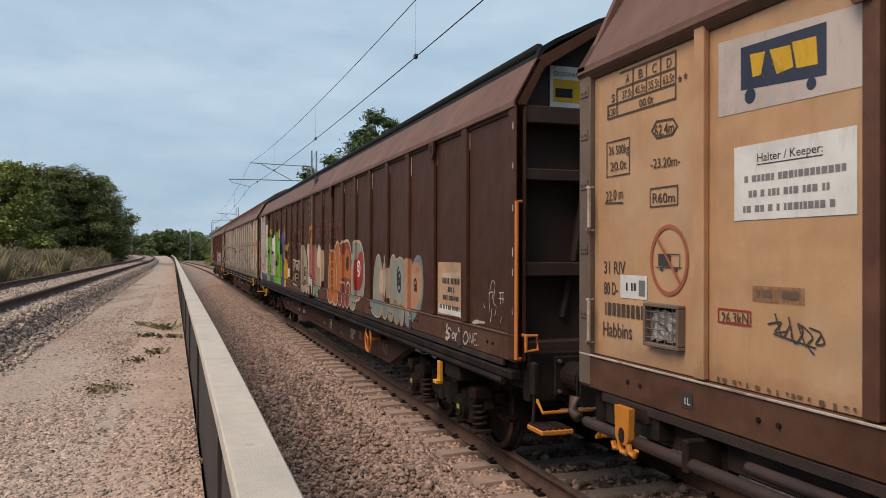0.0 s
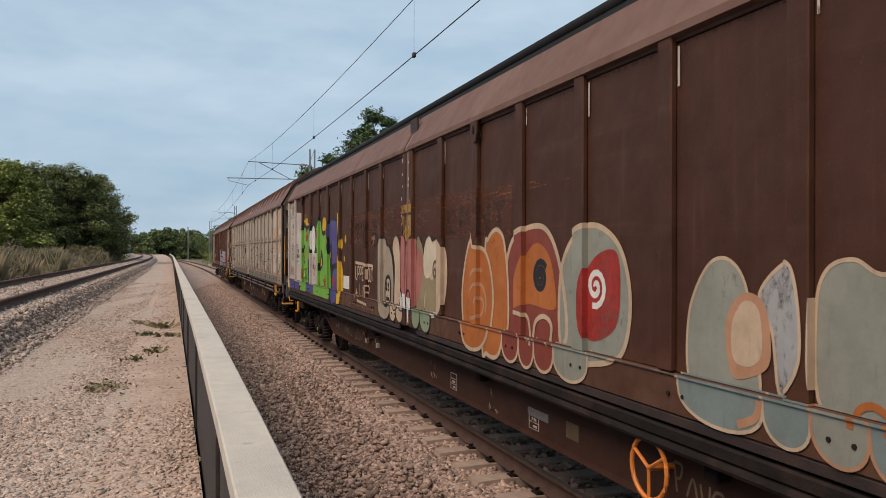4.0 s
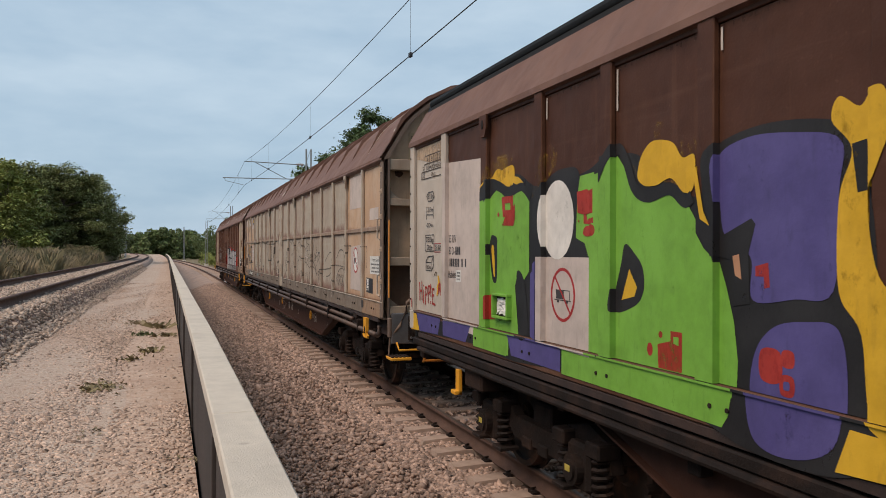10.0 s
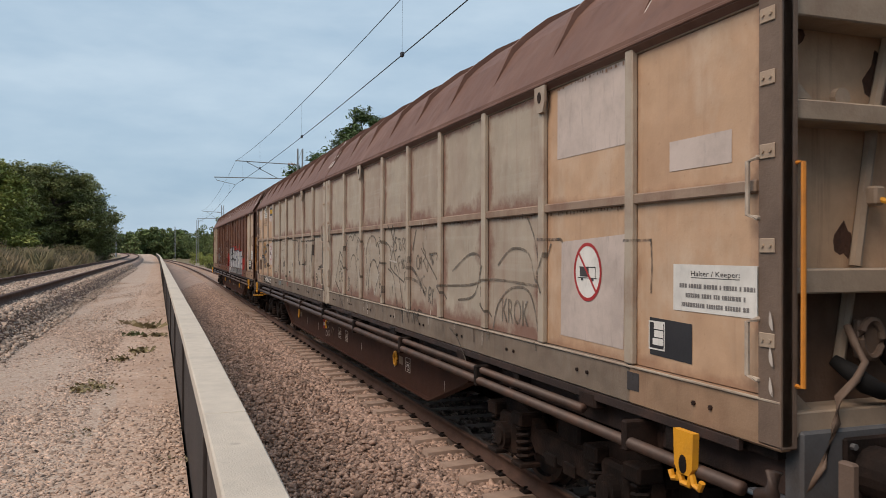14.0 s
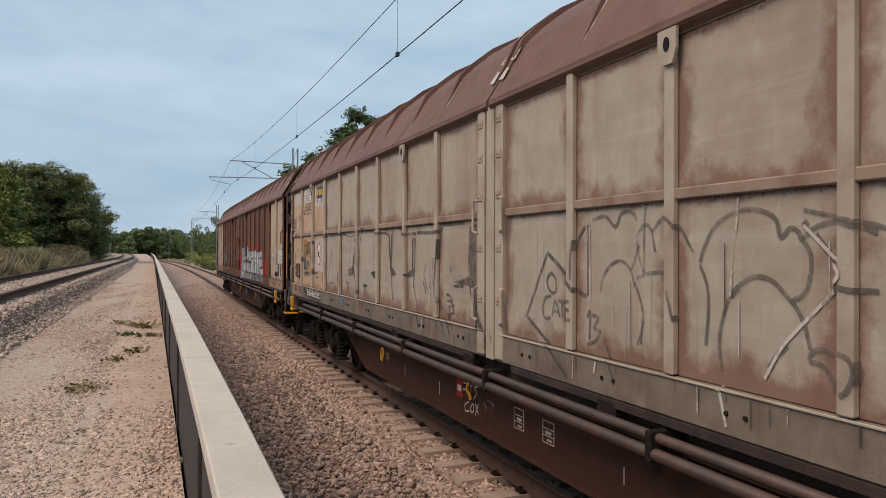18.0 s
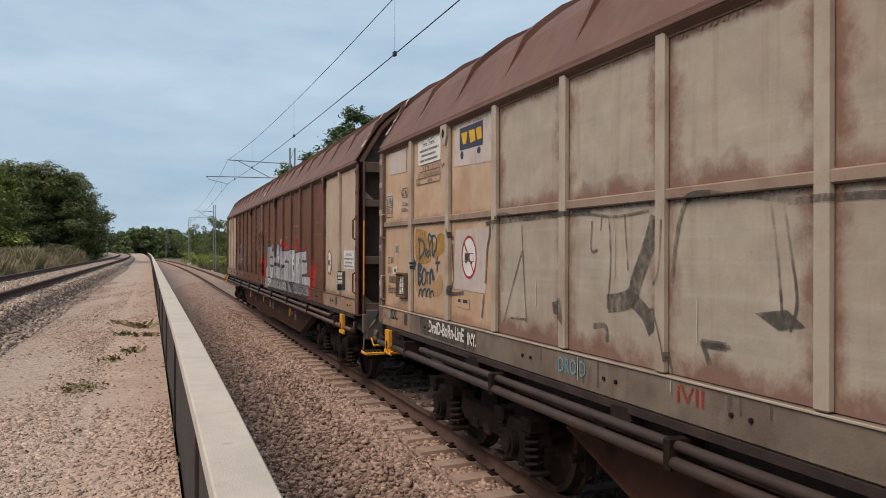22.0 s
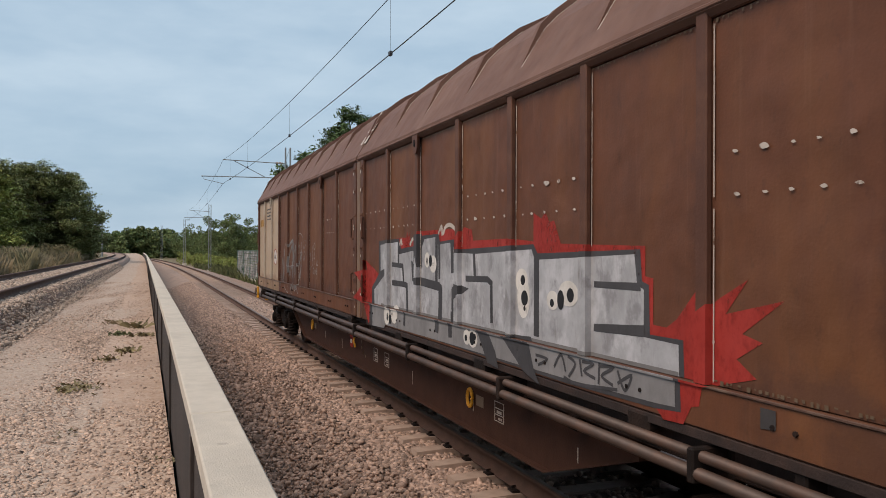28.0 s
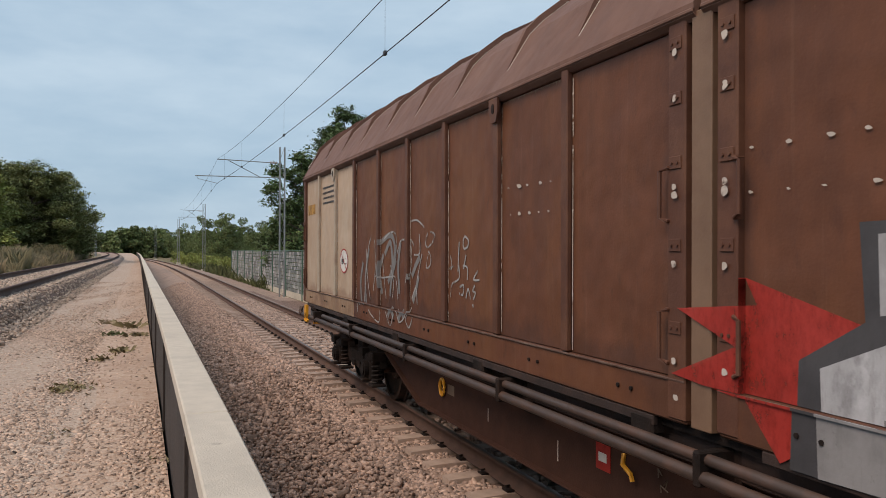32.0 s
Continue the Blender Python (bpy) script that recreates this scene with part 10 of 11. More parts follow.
stroke(wagon_d, "lilac", 3, [(16.39, 2.08), (16.26, 2.22), (16.09, 2.24)], 0.02)
stroke(wagon_d, "lilac", 3, [(15.93, 1.76), (15.85, 2.05), (15.89, 2.23), (15.77, 2.17)], 0.02)
stroke(wagon_d, "lilac", 3, [(15.77, 2.07), (15.58, 2.09), (15.6, 2.29)], 0.02)
stroke(wagon_d, "lilac", 3, [(15.89, 2.44), (15.66, 2.44), (15.44, 2.36)], 0.02)
stroke(wagon_d, "lilac", 3, [(15.66, 1.81), (15.51, 2.08)], 0.02)
stroke(wagon_d, "lilac", 3, [(15.85, 1.58), (15.71, 1.71), (15.66, 1.53)], 0.02)
stroke(wagon_d, "lilac", 3, [(18.1, 1.39), (18.1, 1.28)], 0.02)
stroke(wagon_d, "lilac", 3, [(17.55, 1.35), (17.36, 1.28), (17.05, 1.23), (17, 1.38)], 0.02)
stroke(wagon_d, "lilac", 3, [(16.76, 1.38), (16.57, 1.23), (16.44, 1.38)], 0.02)
stroke(wagon_d, "lilac", 3, [(16.33, 1.44), (16.22, 1.3), (16.01, 1.38), (16.09, 1.45)], 0.02)
stroke(wagon_d, "lilac", 3, [(15.85, 1.49), (15.97, 1.35), (15.85, 1.27), (15.73, 1.4)], 0.02)
stroke(wagon_d, "lilac", 3, [(15.26, 2.31), (15.12, 2.28), (15.19, 2.2), (15.33, 2.15), (15.4, 2.2), (15.33, 2.3)], 0.02)
stroke(wagon_d, "lilac", 3, [(15.31, 2.11), (15.23, 2.05), (15.26, 1.96), (15.37, 1.94), (15.31, 2.08)], 0.02)
stroke(wagon_d, "lilac", 3, [(14.67, 2.07), (14.64, 1.95), (14.7, 1.95), (14.58, 1.97)], 0.02)
stroke(wagon_d, "lilac", 3, [(14.67, 1.67), (14.64, 1.79), (14.45, 1.86), (14.46, 1.98)], 0.02)
stroke(wagon_d, "lilac", 3, [(14.31, 2.25), (14.23, 2.21), (14.25, 2.15), (14.34, 2.14), (14.35, 2.21), (14.31, 2.25)], 0.02)
stroke(wagon_d, "lilac", 3, [(14.48, 1.92), (14.45, 2.2)], 0.02)
stroke(wagon_d, "lilac", 3, [(14.34, 1.95), (14.28, 2.08)], 0.02)
stroke(wagon_d, "lilac", 3, [(14.36, 1.98), (14.25, 1.96), (14.25, 1.85)], 0.02)
stroke(wagon_d, "lilac", 3, [(14.01, 1.94), (14.1, 1.86), (13.97, 1.86)], 0.02)
stroke(wagon_d, "lilac", 3, [(14.45, 1.77), (14.34, 1.8), (14.36, 1.71), (14.45, 1.72)], 0.02)
stroke(wagon_d, "lilac", 3, [(14.28, 1.68), (14.23, 1.77), (14.17, 1.68)], 0.02)
stroke(wagon_d, "lilac", 3, [(14.07, 1.81), (14.12, 1.76), (14.06, 1.74), (14.11, 1.68)], 0.02)
stroke(wagon_d, "lilac", 3, [(14.12, 1.64), (14.11, 1.61)], 0.02)
no_hump(wagon_d, 19.02, 1.96, 0.250, 0.180)
poly(wagon_d, "ochre", 1, [(21.74, 2.91), (21.13, 2.91), (21.13, 2.74), (21.74, 2.73)], "logo_plate")
text_lines(wagon_d, "ink", 2, 19.69, 20.53, [3.114, 3.032, 2.949, 2.867], 0.030, 61)


# chalk marks, drips and weld lines
rw = random.Random(3)
for e in RIBS_C:
    if 2.3 < e < 19.8:
        z0 = 1.44 if e > 7.5 or e < 3.8 else 2.15
        z = z0
        while z < 3.28:  # a thin run of filler down the edge of the rib, broken here and there
            z2 = min(3.30, z + rw.choice((0.05, 0.09, 0.5, 0.9, 1.4)))
            rects(wagon_d, "chalk", 6, [(e - 0.080 - rw.uniform(0, 0.003), e - 0.072, z, z2)], "paint_line")
            for k in range(rw.choice((0, 1, 1, 2, 3))):
                zb, d = rw.uniform(z, z2), rw.uniform(0.007, 0.013)
                blob(wagon_d, "chalk", 7, [(e - 0.072, zb - d), (e - 0.084 - d * 0.4, zb - d * 0.3), (e - 0.084 - d * 0.2, zb + d), (e - 0.072, zb + d * 1.2)], "filler_mark")
            z = z2 + rw.choice((0.01, 0.03, 0.06))
for a, b in ((2.62, 3.5), (6.1, 7.1), (8.5, 9.45), (9.65, 10.75), (12.6, 13.45), (4.95, 5.95)):
    n = 5
    for z in (2.62, 2.405):
        for i in range(n):
            u = a + (b - a) * (i + 0.5) / n + rw.uniform(-0.03, 0.03)
            fr = rw.uniform(0.009, 0.016) * (1.9 if rw.random() < 0.18 else 1)
            blob(wagon_d, "chalk", 6, [(u - fr * rw.uniform(1.1, 1.9), z - 0.004), (u - fr * 0.3, z + fr * rw.uniform(0.4, 0.9)), (u + fr * rw.uniform(0.9, 1.9), z + fr * rw.uniform(0.1, 0.6)), (u + fr * 0.4, z - fr * rw.uniform(0.4, 0.8))], "filler_mark")
for u in (10.79, 11.19):
    for z in (1.32, 1.52, 2.05, 2.42, 2.47, 2.95, 3.2):
        blob(wagon_d, "chalk", 6, [(u - rw.uniform(0.015, 0.03), z - 0.01), (u - 0.012, z + rw.uniform(0.01, 0.025)), (u + rw.uniform(0.01, 0.025), z + 0.012), (u + 0.012, z - rw.uniform(0.015, 0.03))], "filler_mark")
for e in RIBS_B[:-2]:
    rects(wagon_b, "chalk", 6, [(e - 0.084 - rw.uniform(0, 0.006), e - 0.068, 3.30 - rw.uniform(0.08, 0.26), 3.31)], "paint_drip")
for u in (10.60, 10.90):
    for k in range(6):
        a, z = u + rw.uniform(-0.04, 0.05), 2.42 + 0.16 * k + rw.uniform(-0.05, 0.05)
        d = rw.uniform(0.010, 0.018)
        blob(wagon_b, "chalk", 6, [(a - d, z - d), (a - d * 0.7, z + d * 1.5), (a + d, z + d), (a + d * 0.8, z - d * 1.2)], "paint_chip")
for w_, ribs in ((wagon_d, RIBS_C), (wagon_c, RIBS_C), (wagon_a, RIBS_A)):
    for e in ribs:
        if w_ is wagon_d or e in (RIBS_C[0], RIBS_C[7], RIBS_C[8], RIBS_C[15]):
            # thin pale line along one side of the roof rib
            part("paint_line", band(ROOF_C[:6], e - 0.052, e - 0.038, 0.004), PT["chalk"], w_)
for w_ in (wagon_d, wagon_c):
    for u in (0.06, 10.9, 11.1, 21.94):
        for x, z in ((-1.33, 3.60), (-1.22, 3.78), (-1.09, 3.98)):
            if rw.random() < 0.7:
                part("flaking_paint", Geo().add([(x - 0.012, u - 0.045, z), (x - 0.012, u + 0.05, z + 0.01), (x + 0.06, u + 0.03, z + 0.125), (x + 0.055, u - 0.035, z + 0.11)], [(0, 1, 2, 3)]), PT["chalk"], w_)


# light scratches along the faded band of the dark wagon
for k in range(46):
    u, z = rw.uniform(6.4, 14.0), 2.70 - abs(rw.gauss(0, 0.09))
    d = rw.uniform(0.06, 0.38)
    stroke(wagon_b, "streak", 1, [(u, z), (u + d * 0.5, z + rw.uniform(-0.006, 0.006)), (u + d, z + rw.uniform(-0.015, 0.015))], rw.uniform(0.004, 0.011), "scratch")
# chalk scrawls, labels and small fittings on the fish-belly girder


def girder_line(w, c, pts, width):
    """A line drawn on the girder's outer face."""
    p = smooth(pts, False)
    g = Geo()
    for a, b in zip(p[:-1], p[1:]):
        du, dz = b[0] - a[0], b[1] - a[1]
        n = max(math.hypot(du, dz), 1e-5)
        e = (-dz / n * width / 2, du / n * width / 2)
        g.add([(-1.1845, a[0] + e[0], a[1] + e[1]), (-1.1845, b[0] + e[0], b[1] + e[1]), (-1.1845, b[0] - e[0], b[1] - e[1]), (-1.1845, a[0] - e[0], a[1] - e[1])], [(0, 1, 2, 3)])
    part("chalk_scrawl", g, PT[c], w)


for pts in ([(15.67, 0.62), (15.66, 0.76), (15.60, 0.66), (15.54, 0.76), (15.52, 0.62)], [(15.46, 0.63), (15.40, 0.75), (15.33, 0.64)], [(15.28, 0.77), (15.26, 0.62)], [(15.16, 0.76), (15.13, 0.62), (15.04, 0.66)],
            [(14.78, 0.72), (14.77, 0.63), (14.70, 0.60), (14.63, 0.66)], [(14.60, 0.80), (14.66, 0.70), (14.58, 0.62), (14.52, 0.72), (14.60, 0.80)], [(14.47, 0.80), (14.46, 0.63), (14.38, 0.65)], [(14.33, 0.80), (14.33, 0.64), (14.21, 0.70), (14.24, 0.79), (14.33, 0.80)]):
    girder_line(wagon_b, "faint", pts, 0.020)
for pts in ([(5.46, 0.82), (5.43, 0.64)], [(5.46, 0.82), (5.38, 0.81), (5.40, 0.73), (5.45, 0.73)], [(5.33, 0.64), (5.27, 0.76), (5.22, 0.62)], [(5.20, 0.75), (5.17, 0.62)], [(5.12, 0.62), (5.11, 0.76)], [(5.06, 0.74), (5.10, 0.66), (5.03, 0.60), (4.97, 0.67), (5.0, 0.74), (5.06, 0.74)]):
    girder_line(wagon_b, "faint", pts, 0.020)
for pts in ([(12.19, 0.79), (12.19, 0.63)], [(12.19, 0.78), (12.06, 0.78)], [(12.19, 0.71), (12.07, 0.72)], [(12.04, 0.78), (11.93, 0.78)], [(11.98, 0.78), (11.98, 0.64)], [(11.79, 0.80), (11.87, 0.77), (11.82, 0.73), (11.89, 0.66)], [(12.02, 0.61), (12.13, 0.56), (12.11, 0.50), (12.02, 0.52)], [(11.94, 0.60), (11.98, 0.53), (11.91, 0.53), (11.89, 0.60), (11.94, 0.60)], [(11.85, 0.62), (11.77, 0.53)], [(11.77, 0.63), (11.85, 0.51)]):
    girder_line(wagon_c, "chalk", pts, 0.016)
part("data_plate", Geo().box(-1.188, -1.180, 7.22, 7.62, 0.69, 0.76, 0.002), PT["print"], wagon_b, "small grey data plate")
part("data_plate", Geo().box(-1.188, -1.180, 6.69, 6.90, 0.65, 0.78, 0.002), PT["umber"], wagon_b, "small brown data plate")
for u, z, c in ((13.89, 0.80, "orange"), (13.77, 0.68, "chalk"), (13.65, 0.68, "rustpatch"), (13.10, 0.75, "rustpatch"), (13.04, 0.68, "chalk")):
    part("girder_bracket", Geo().box(-1.235, -1.18, u - 0.022, u + 0.022, z - 0.035, z + 0.035, 0.006), PT[c], wagon_b)
part("linkage_rod", Geo().tube([(-1.21, 13.88, 0.79), (-1.21, 13.72, 0.69), (-1.20, 13.42, 0.74)], 0.011, 6), M_UNDER, wagon_b)
# rusty weld beads along the panels' upper and lower edges
rb = random.Random(29)


def weld_beads(w, ribs, z, c, span, big=1.0):
    """A row of small uneven stains under an edge, one mesh for each panel."""
    for a, b in zip(ribs[:-1], ribs[1:]):
        if a < span[0] or b > span[1] or b - a > 1.6:
            continue
        bx, u = [], a + 0.06
        while u < b - 0.09:
            d = rb.uniform(0.008, 0.026) * big
            bx.append((u, u + d, z - rb.uniform(0.006, 0.026) * big, z))
            u += d + rb.uniform(0.006, 0.05) * big
        tagged(rects(w, c, 5, bx, "weld_rust"), kind="stuff")


weld_beads(wagon_c, RIBS_C, 2.408, "rustpatch", (1, 21))
weld_beads(wagon_c, RIBS_C, 3.325, "rustpatch", (1, 21))
weld_beads(wagon_b, RIBS_B, 3.325, "shade", (0, 21), 1.3)
weld_beads(wagon_d, RIBS_C, 3.325, "umber", (1, 21), 0.9)
weld_beads(wagon_a, [19.53, 20.60], 1.462, "umber", (19, 21), 1.2)
weld_beads(wagon_d, RIBS_C[:3], 1.455, "umber", (1, 21))


# thin runs of old paint and dirt down the weathered panels and the skirt
rd = random.Random(17)
for k in range(34):
    u = rd.choice((rd.uniform(4.4, 10.6), rd.uniform(11.4, 18.2)))
    if min(abs(u - e) for e in RIBS_C) > 0.09:
        z = rd.uniform(1.65, 2.36)
        rects(wagon_c, rd.choice(("chalk", "lilac", "chalk", "dull")), 6, [(u, u + rd.uniform(0.004, 0.009), max(1.43, z - rd.uniform(0.06, 0.42)), z)], "paint_drip")
for k in range(40):
    u = rd.uniform(3.0, 19.0)
    z = Z_PAN - 0.025
    rects(wagon_c, rd.choice(("soot", "smoke", "dull", "chalk")), 6, [(u, u + rd.uniform(0.005, 0.012), z - rd.uniform(0.04, 0.17), z)], "dirt_run")


# markings on the girders and small fittings below the floor
def girder_marks(w, x, us, seed, ring_us):
    r = random.Random(seed)
    for u in ring_us:
        g = Geo().tube([(x - 0.035, u + 0.062 * math.cos(k * 0.5236), 0.69 + 0.085 * math.sin(k * 0.5236)) for k in range(13)], 0.018, 6, False)
        part("tie_ring", g, M_YELLOW, w, "yellow lashing ring")
        part("ring_plate", Geo().box(x - 0.018, x - 0.0135, u - 0.30, u - 0.12, 0.64, 0.74), PT["faint"], w)
    for u, kind in us:
        if kind == "frame":
            g = Geo()
            for k in (0, 1, 2, 3):
                g.box(x - 0.0165, x - 0.013, u, u + 0.2, 0.58 + 0.058 * k, 0.587 + 0.058 * k)
            g.box(x - 0.0165, x - 0.013, u, u + 0.008, 0.58, 0.761).box(x - 0.0165, x - 0.013, u + 0.192, u + 0.2, 0.58, 0.761).box(x - 0.0165, x - 0.013, u + 0.05, u + 0.15, 0.655, 0.68).box(x - 0.0165, x - 0.013, u + 0.04, u + 0.12, 0.60, 0.618)
            part("stencil_frame", g, PT["chalk"], w)
        elif kind == "tick":
            part("chalk_tick", Geo().box(x - 0.0165, x - 0.013, u, u + 0.012, 0.52 + r.uniform(0, 0.05), 0.68), PT["chalk"], w)
        elif kind == "lever":
            part("lever", Geo().tube([(x - 0.03, u, 0.80), (x - 0.06, u - 0.03, 0.74), (x - 0.06, u - 0.12, 0.70), (x - 0.06, u - 0.14, 0.66)], 0.016, 6), M_YELLOW, w, "yellow brake changeover lever")
            part("lever_plate", Geo().box(x - 0.02, x - 0.013, u + 0.18, u + 0.36, 0.62, 0.80, 0.002), PT["red"], w, "red and white changeover plate")
            part("lever_plate", Geo().box(x - 0.024, x - 0.0205, u + 0.22, u + 0.32, 0.68, 0.74), PT["sign"], w)
        elif kind == "tag":
            g = Geo()
            for k in range(6):
                a = u + r.uniform(0, 0.25)
                z = 0.55 + r.uniform(0, 0.2)
                g.tube([(x - 0.016, a, z), (x - 0.016, a + r.uniform(-0.06, 0.06), z + r.uniform(0.03, 0.08)), (x - 0.016, a + r.uniform(-0.07, 0.07), z + 0.02)], 0.005, 4)
            tagged(part("chalk_tag", g, PT["faint"], w), kind="stuff")


for w_, sd in ((wagon_c, 1), (wagon_d, 2), (wagon_a, 3)):
    girder_marks(w_, -1.17, [(10.2, "frame"), (10.75, "frame"), (6.6, "frame"), (5.3, "tick"), (7.3, "tick"), (9.2, "tick"), (12.9, "tick"), (14.2, "tick"), (12.0, "lever"), (11.4, "tag")], sd, (7.22, 15.22) if w_ is wagon_c else (7.35, 15.35))
girder_marks(wagon_b, -1.17, [(8.3, "tag"), (9.5, "frame"), (10.2, "tag"), (15.3, "tag"), (16.2, "tag"), (7.4, "frame")], 5, ())
for w_, u0_ in ((wagon_c, 0.215), (wagon_b, -0.025)):
    nb = part("warning_sign", Geo().box(-0.98, -0.62, u0_ - 0.006, u0_ - 0.001, 3.42, 3.80), PT["sign" if w_ is wagon_b else "plate"], w_, "warning notice with a pictogram on the end wall")
    part("sign_field", Geo().box(-0.95, -0.65, u0_ - 0.010, u0_ - 0.0065, 3.48, 3.68), PT["yellow" if w_ is wagon_b else "rustpatch"], nb)
    part("pictogram", Geo().box(-0.93, -0.76, u0_ - 0.013, u0_ - 0.0105, 3.52, 3.60), PT["black"], nb)
    fc = bpy.data.curves.new("lettering", "FONT")
    fc.body, fc.size = "D\u00d6DSFARA", 0.055
    tmp = new("lettering", fc)
    me = bpy.data.meshes.new_from_object(tmp.evaluated_get(bpy.context.evaluated_depsgraph_get()))
    bpy.data.objects.remove(tmp)
    for v in me.vertices:
        v.co = (-0.945 + v.co.x, u0_ - 0.0125, 3.71 + v.co.y)
    me.materials.clear()
    me.materials.append(PT["black"])
    lt = new("lettering", me)
    lt.parent = nb
# worn brackets, rollers and steps under the near half of each wagon
for w_, u0_, u1_ in ((wagon_a, 0, 22), (wagon_c, 0, 22), (wagon_d, 0, 22), (wagon_b, -0.24, 21.75)):
    for u in (u0_ + 5.2, u0_ + 8.8, u1_ - 8.8, u1_ - 5.2):
        part("brake_pipe_clip", Geo().box(-1.30, -1.20, u - 0.06, u + 0.06, 0.84, 0.95, 0.01), M_UNDER, w_)
    for u in (u0_ + 0.9, u0_ + 3.0, u1_ - 3.0, u1_ - 0.9):
        part("bracket_arm", Geo().box(-1.38, -1.2, u - 0.04, u + 0.04, 0.98, 1.18, 0.01), M_UNDER, w_)
    part("air_tank", Geo().tube([(-0.6, (u0_ + u1_) / 2 - 2.4, 0.62), (-0.6, (u0_ + u1_) / 2 - 0.9, 0.62)], 0.19, 14), M_UNDER, w_)

# chipped white paint along the near corner of the dark wagon
for z in (1.35, 1.62, 1.95, 2.12, 2.5, 2.86, 3.2):
    d = rw.uniform(0.015, 0.035)
    blob(wagon_b, "chalk", 6, [(-0.235, z - d), (-0.215, z - d * 0.3), (-0.222, z + d * 1.4), (-0.236, z + d)], "paint_chip")
for z in (1.30, 1.44, 1.58, 1.75):
    blob(wagon_c, "chalk", 6, [(0.03, z), (0.055, z + 0.03), (0.05, z + 0.09), (0.035, z + 0.05)], "paint_chip")


# ---------------------------------------------------------------- catenary
def lattice_mast(x, y, z0, z1, label="tall galvanised lattice mast of the overhead line"):
    root = tagged(new("catenary_mast"), label, "mast", "catenary masts")
    root.location = (x, y, z0)
    h = z1 - z0
    for s in (-1, 1):
        part("upright", Geo().box(s * 0.15 - 0.045, s * 0.15 + 0.045, -0.06, 0.06, 0, h, 0.006), M_MAST, root)
    g_n = int(h / 0.75)
    for k in range(g_n):
        za, zb = h * k / g_n, h * (k + 1) / g_n
        sg = 1 if k % 2 else -1
        part("lattice_bar", Geo().tube([(-0.12 * sg, 0, za + 0.03), (0.12 * sg, 0, zb - 0.03)], 0.014, 5), M_MAST, root)
    part("foot", Geo().box(-0.4, 0.4, -0.35, 0.35, -0.4, 0.06, 0.02), M_CONC, root)
    return root


def cantilever(root, reach, zt, zl):
    """Two arms towards the track with insulators and a steady arm; heights above the mast's foot."""
    arm = part("top_arm", Geo().tube([(-0.15, 0, zt), (-reach, 0, zt + 0.1)], 0.03, 7), M_MAST, root)
    part("low_arm", Geo().tube([(-0.15, 0, zl + 0.05), (-reach * 1.32, 0, zl)], 0.03, 7), M_MAST, root)
    part("strut", Geo().tube([(-reach * 0.83, 0, zt + 0.05), (-reach * 0.35, 0, zl + 0.05)], 0.024, 6), M_MAST, root)
    part("steady_arm", Geo().tube([(-reach * 1.3, 0, zl - 0.02), (-reach * 1.28, 0, zl - 0.18), (-reach * 1.0, 0, zl - 0.42)], 0.016, 6), M_MAST, root)
    ins = Geo()
    for k in range(5):
        ins.tube([(-0.35 - 0.09 * k, 0, zt + 0.012 + 0.002 * k), (-0.39 - 0.09 * k, 0, zt + 0.014)], 0.075, 10)
    part("insulator", ins, M_SLEEPER, root)


M1Y, M2Y = 50.0, 115.0
m1 = lattice_mast(8.04, M1Y, -0.9, 8.56)
cantilever(m1, 3.95, 8.45, 7.5)
m2 = lattice_mast(7.69 + 0.0, M2Y, -0.7, 8.47)
cantilever(m2, 2.6, 8.2, 7.3)
for x, y, z0, z1 in ((6.2, 165, -0.5, 8.2), (2.5, 215, -0.4, 8.3)):
    lattice_mast(x, y, z0, z1)
for x, y, z0, z1 in ((-7.5, 140, 0.9, 8.4), (-14.5, 190, 0.9, 8.6)):
    root = tagged(new("trackside_pole"), "thin grey concrete pole beside the side track", "pole")
    root.location = (x, y, z0)
    part("pole", Geo().tube([(0, 0, 0), (0, 0, z1 - z0)], [0.16, 0.11], 8), M_MAST, root)
    part("cross_arm", Geo().tube([(-0.9, 0, z1 - z0 - 0.5), (0.9, 0, z1 - z0 - 0.5)], 0.05, 6), M_MAST, root)


def wire(name, fn, y0, y1, r, label, n=40):
    ys = np.linspace(y0, y1, n)
    ob = part(name, Geo().tube([fn(y) for y in ys], r, 5), M_WIRE, None, smooth=True)
    return tagged(ob, label, "overhead wire", "overhead wires")


SPAN = 65.0


def sag(y):
    k = ((y - M1Y) / SPAN) % 1.0
    return 4 * k * (1 - k)


def wx(y):
    return TRACK_X + 0.006 * max(0.0, y - M1Y)


def contact(y):
    return (wx(y), y, 6.20 - 0.47 * sag(y))


def messenger(y):
    return (wx(y), y, 7.65 - 0.87 * sag(y))


wire("contact_wire", contact, -25, 115, 0.010, "dark contact wire over the train's track", 90)
wire("messenger_wire", messenger, -25, 115, 0.0085, "dark messenger wire hanging above the contact wire", 90)
for y in [M1Y + SPAN * (k + f) for k in (-2, -1, 0, 1) for f in (0.08, 0.25, 0.446, 0.62, 0.8, 0.93)]:
    if -24 < y < 112:
        a, b = contact(y), messenger(y)
        d = tagged(part("dropper", Geo().tube([a, b], 0.0028, 4), M_WIRE), "thin dropper wire with a clamp", "dropper", "wire droppers")
        part("clamp", Geo().box(a[0] - 0.03, a[0] + 0.03, a[1] - 0.05, a[1] + 0.05, a[2] - 0.035, a[2] + 0.05, 0.008), M_WIRE, d)


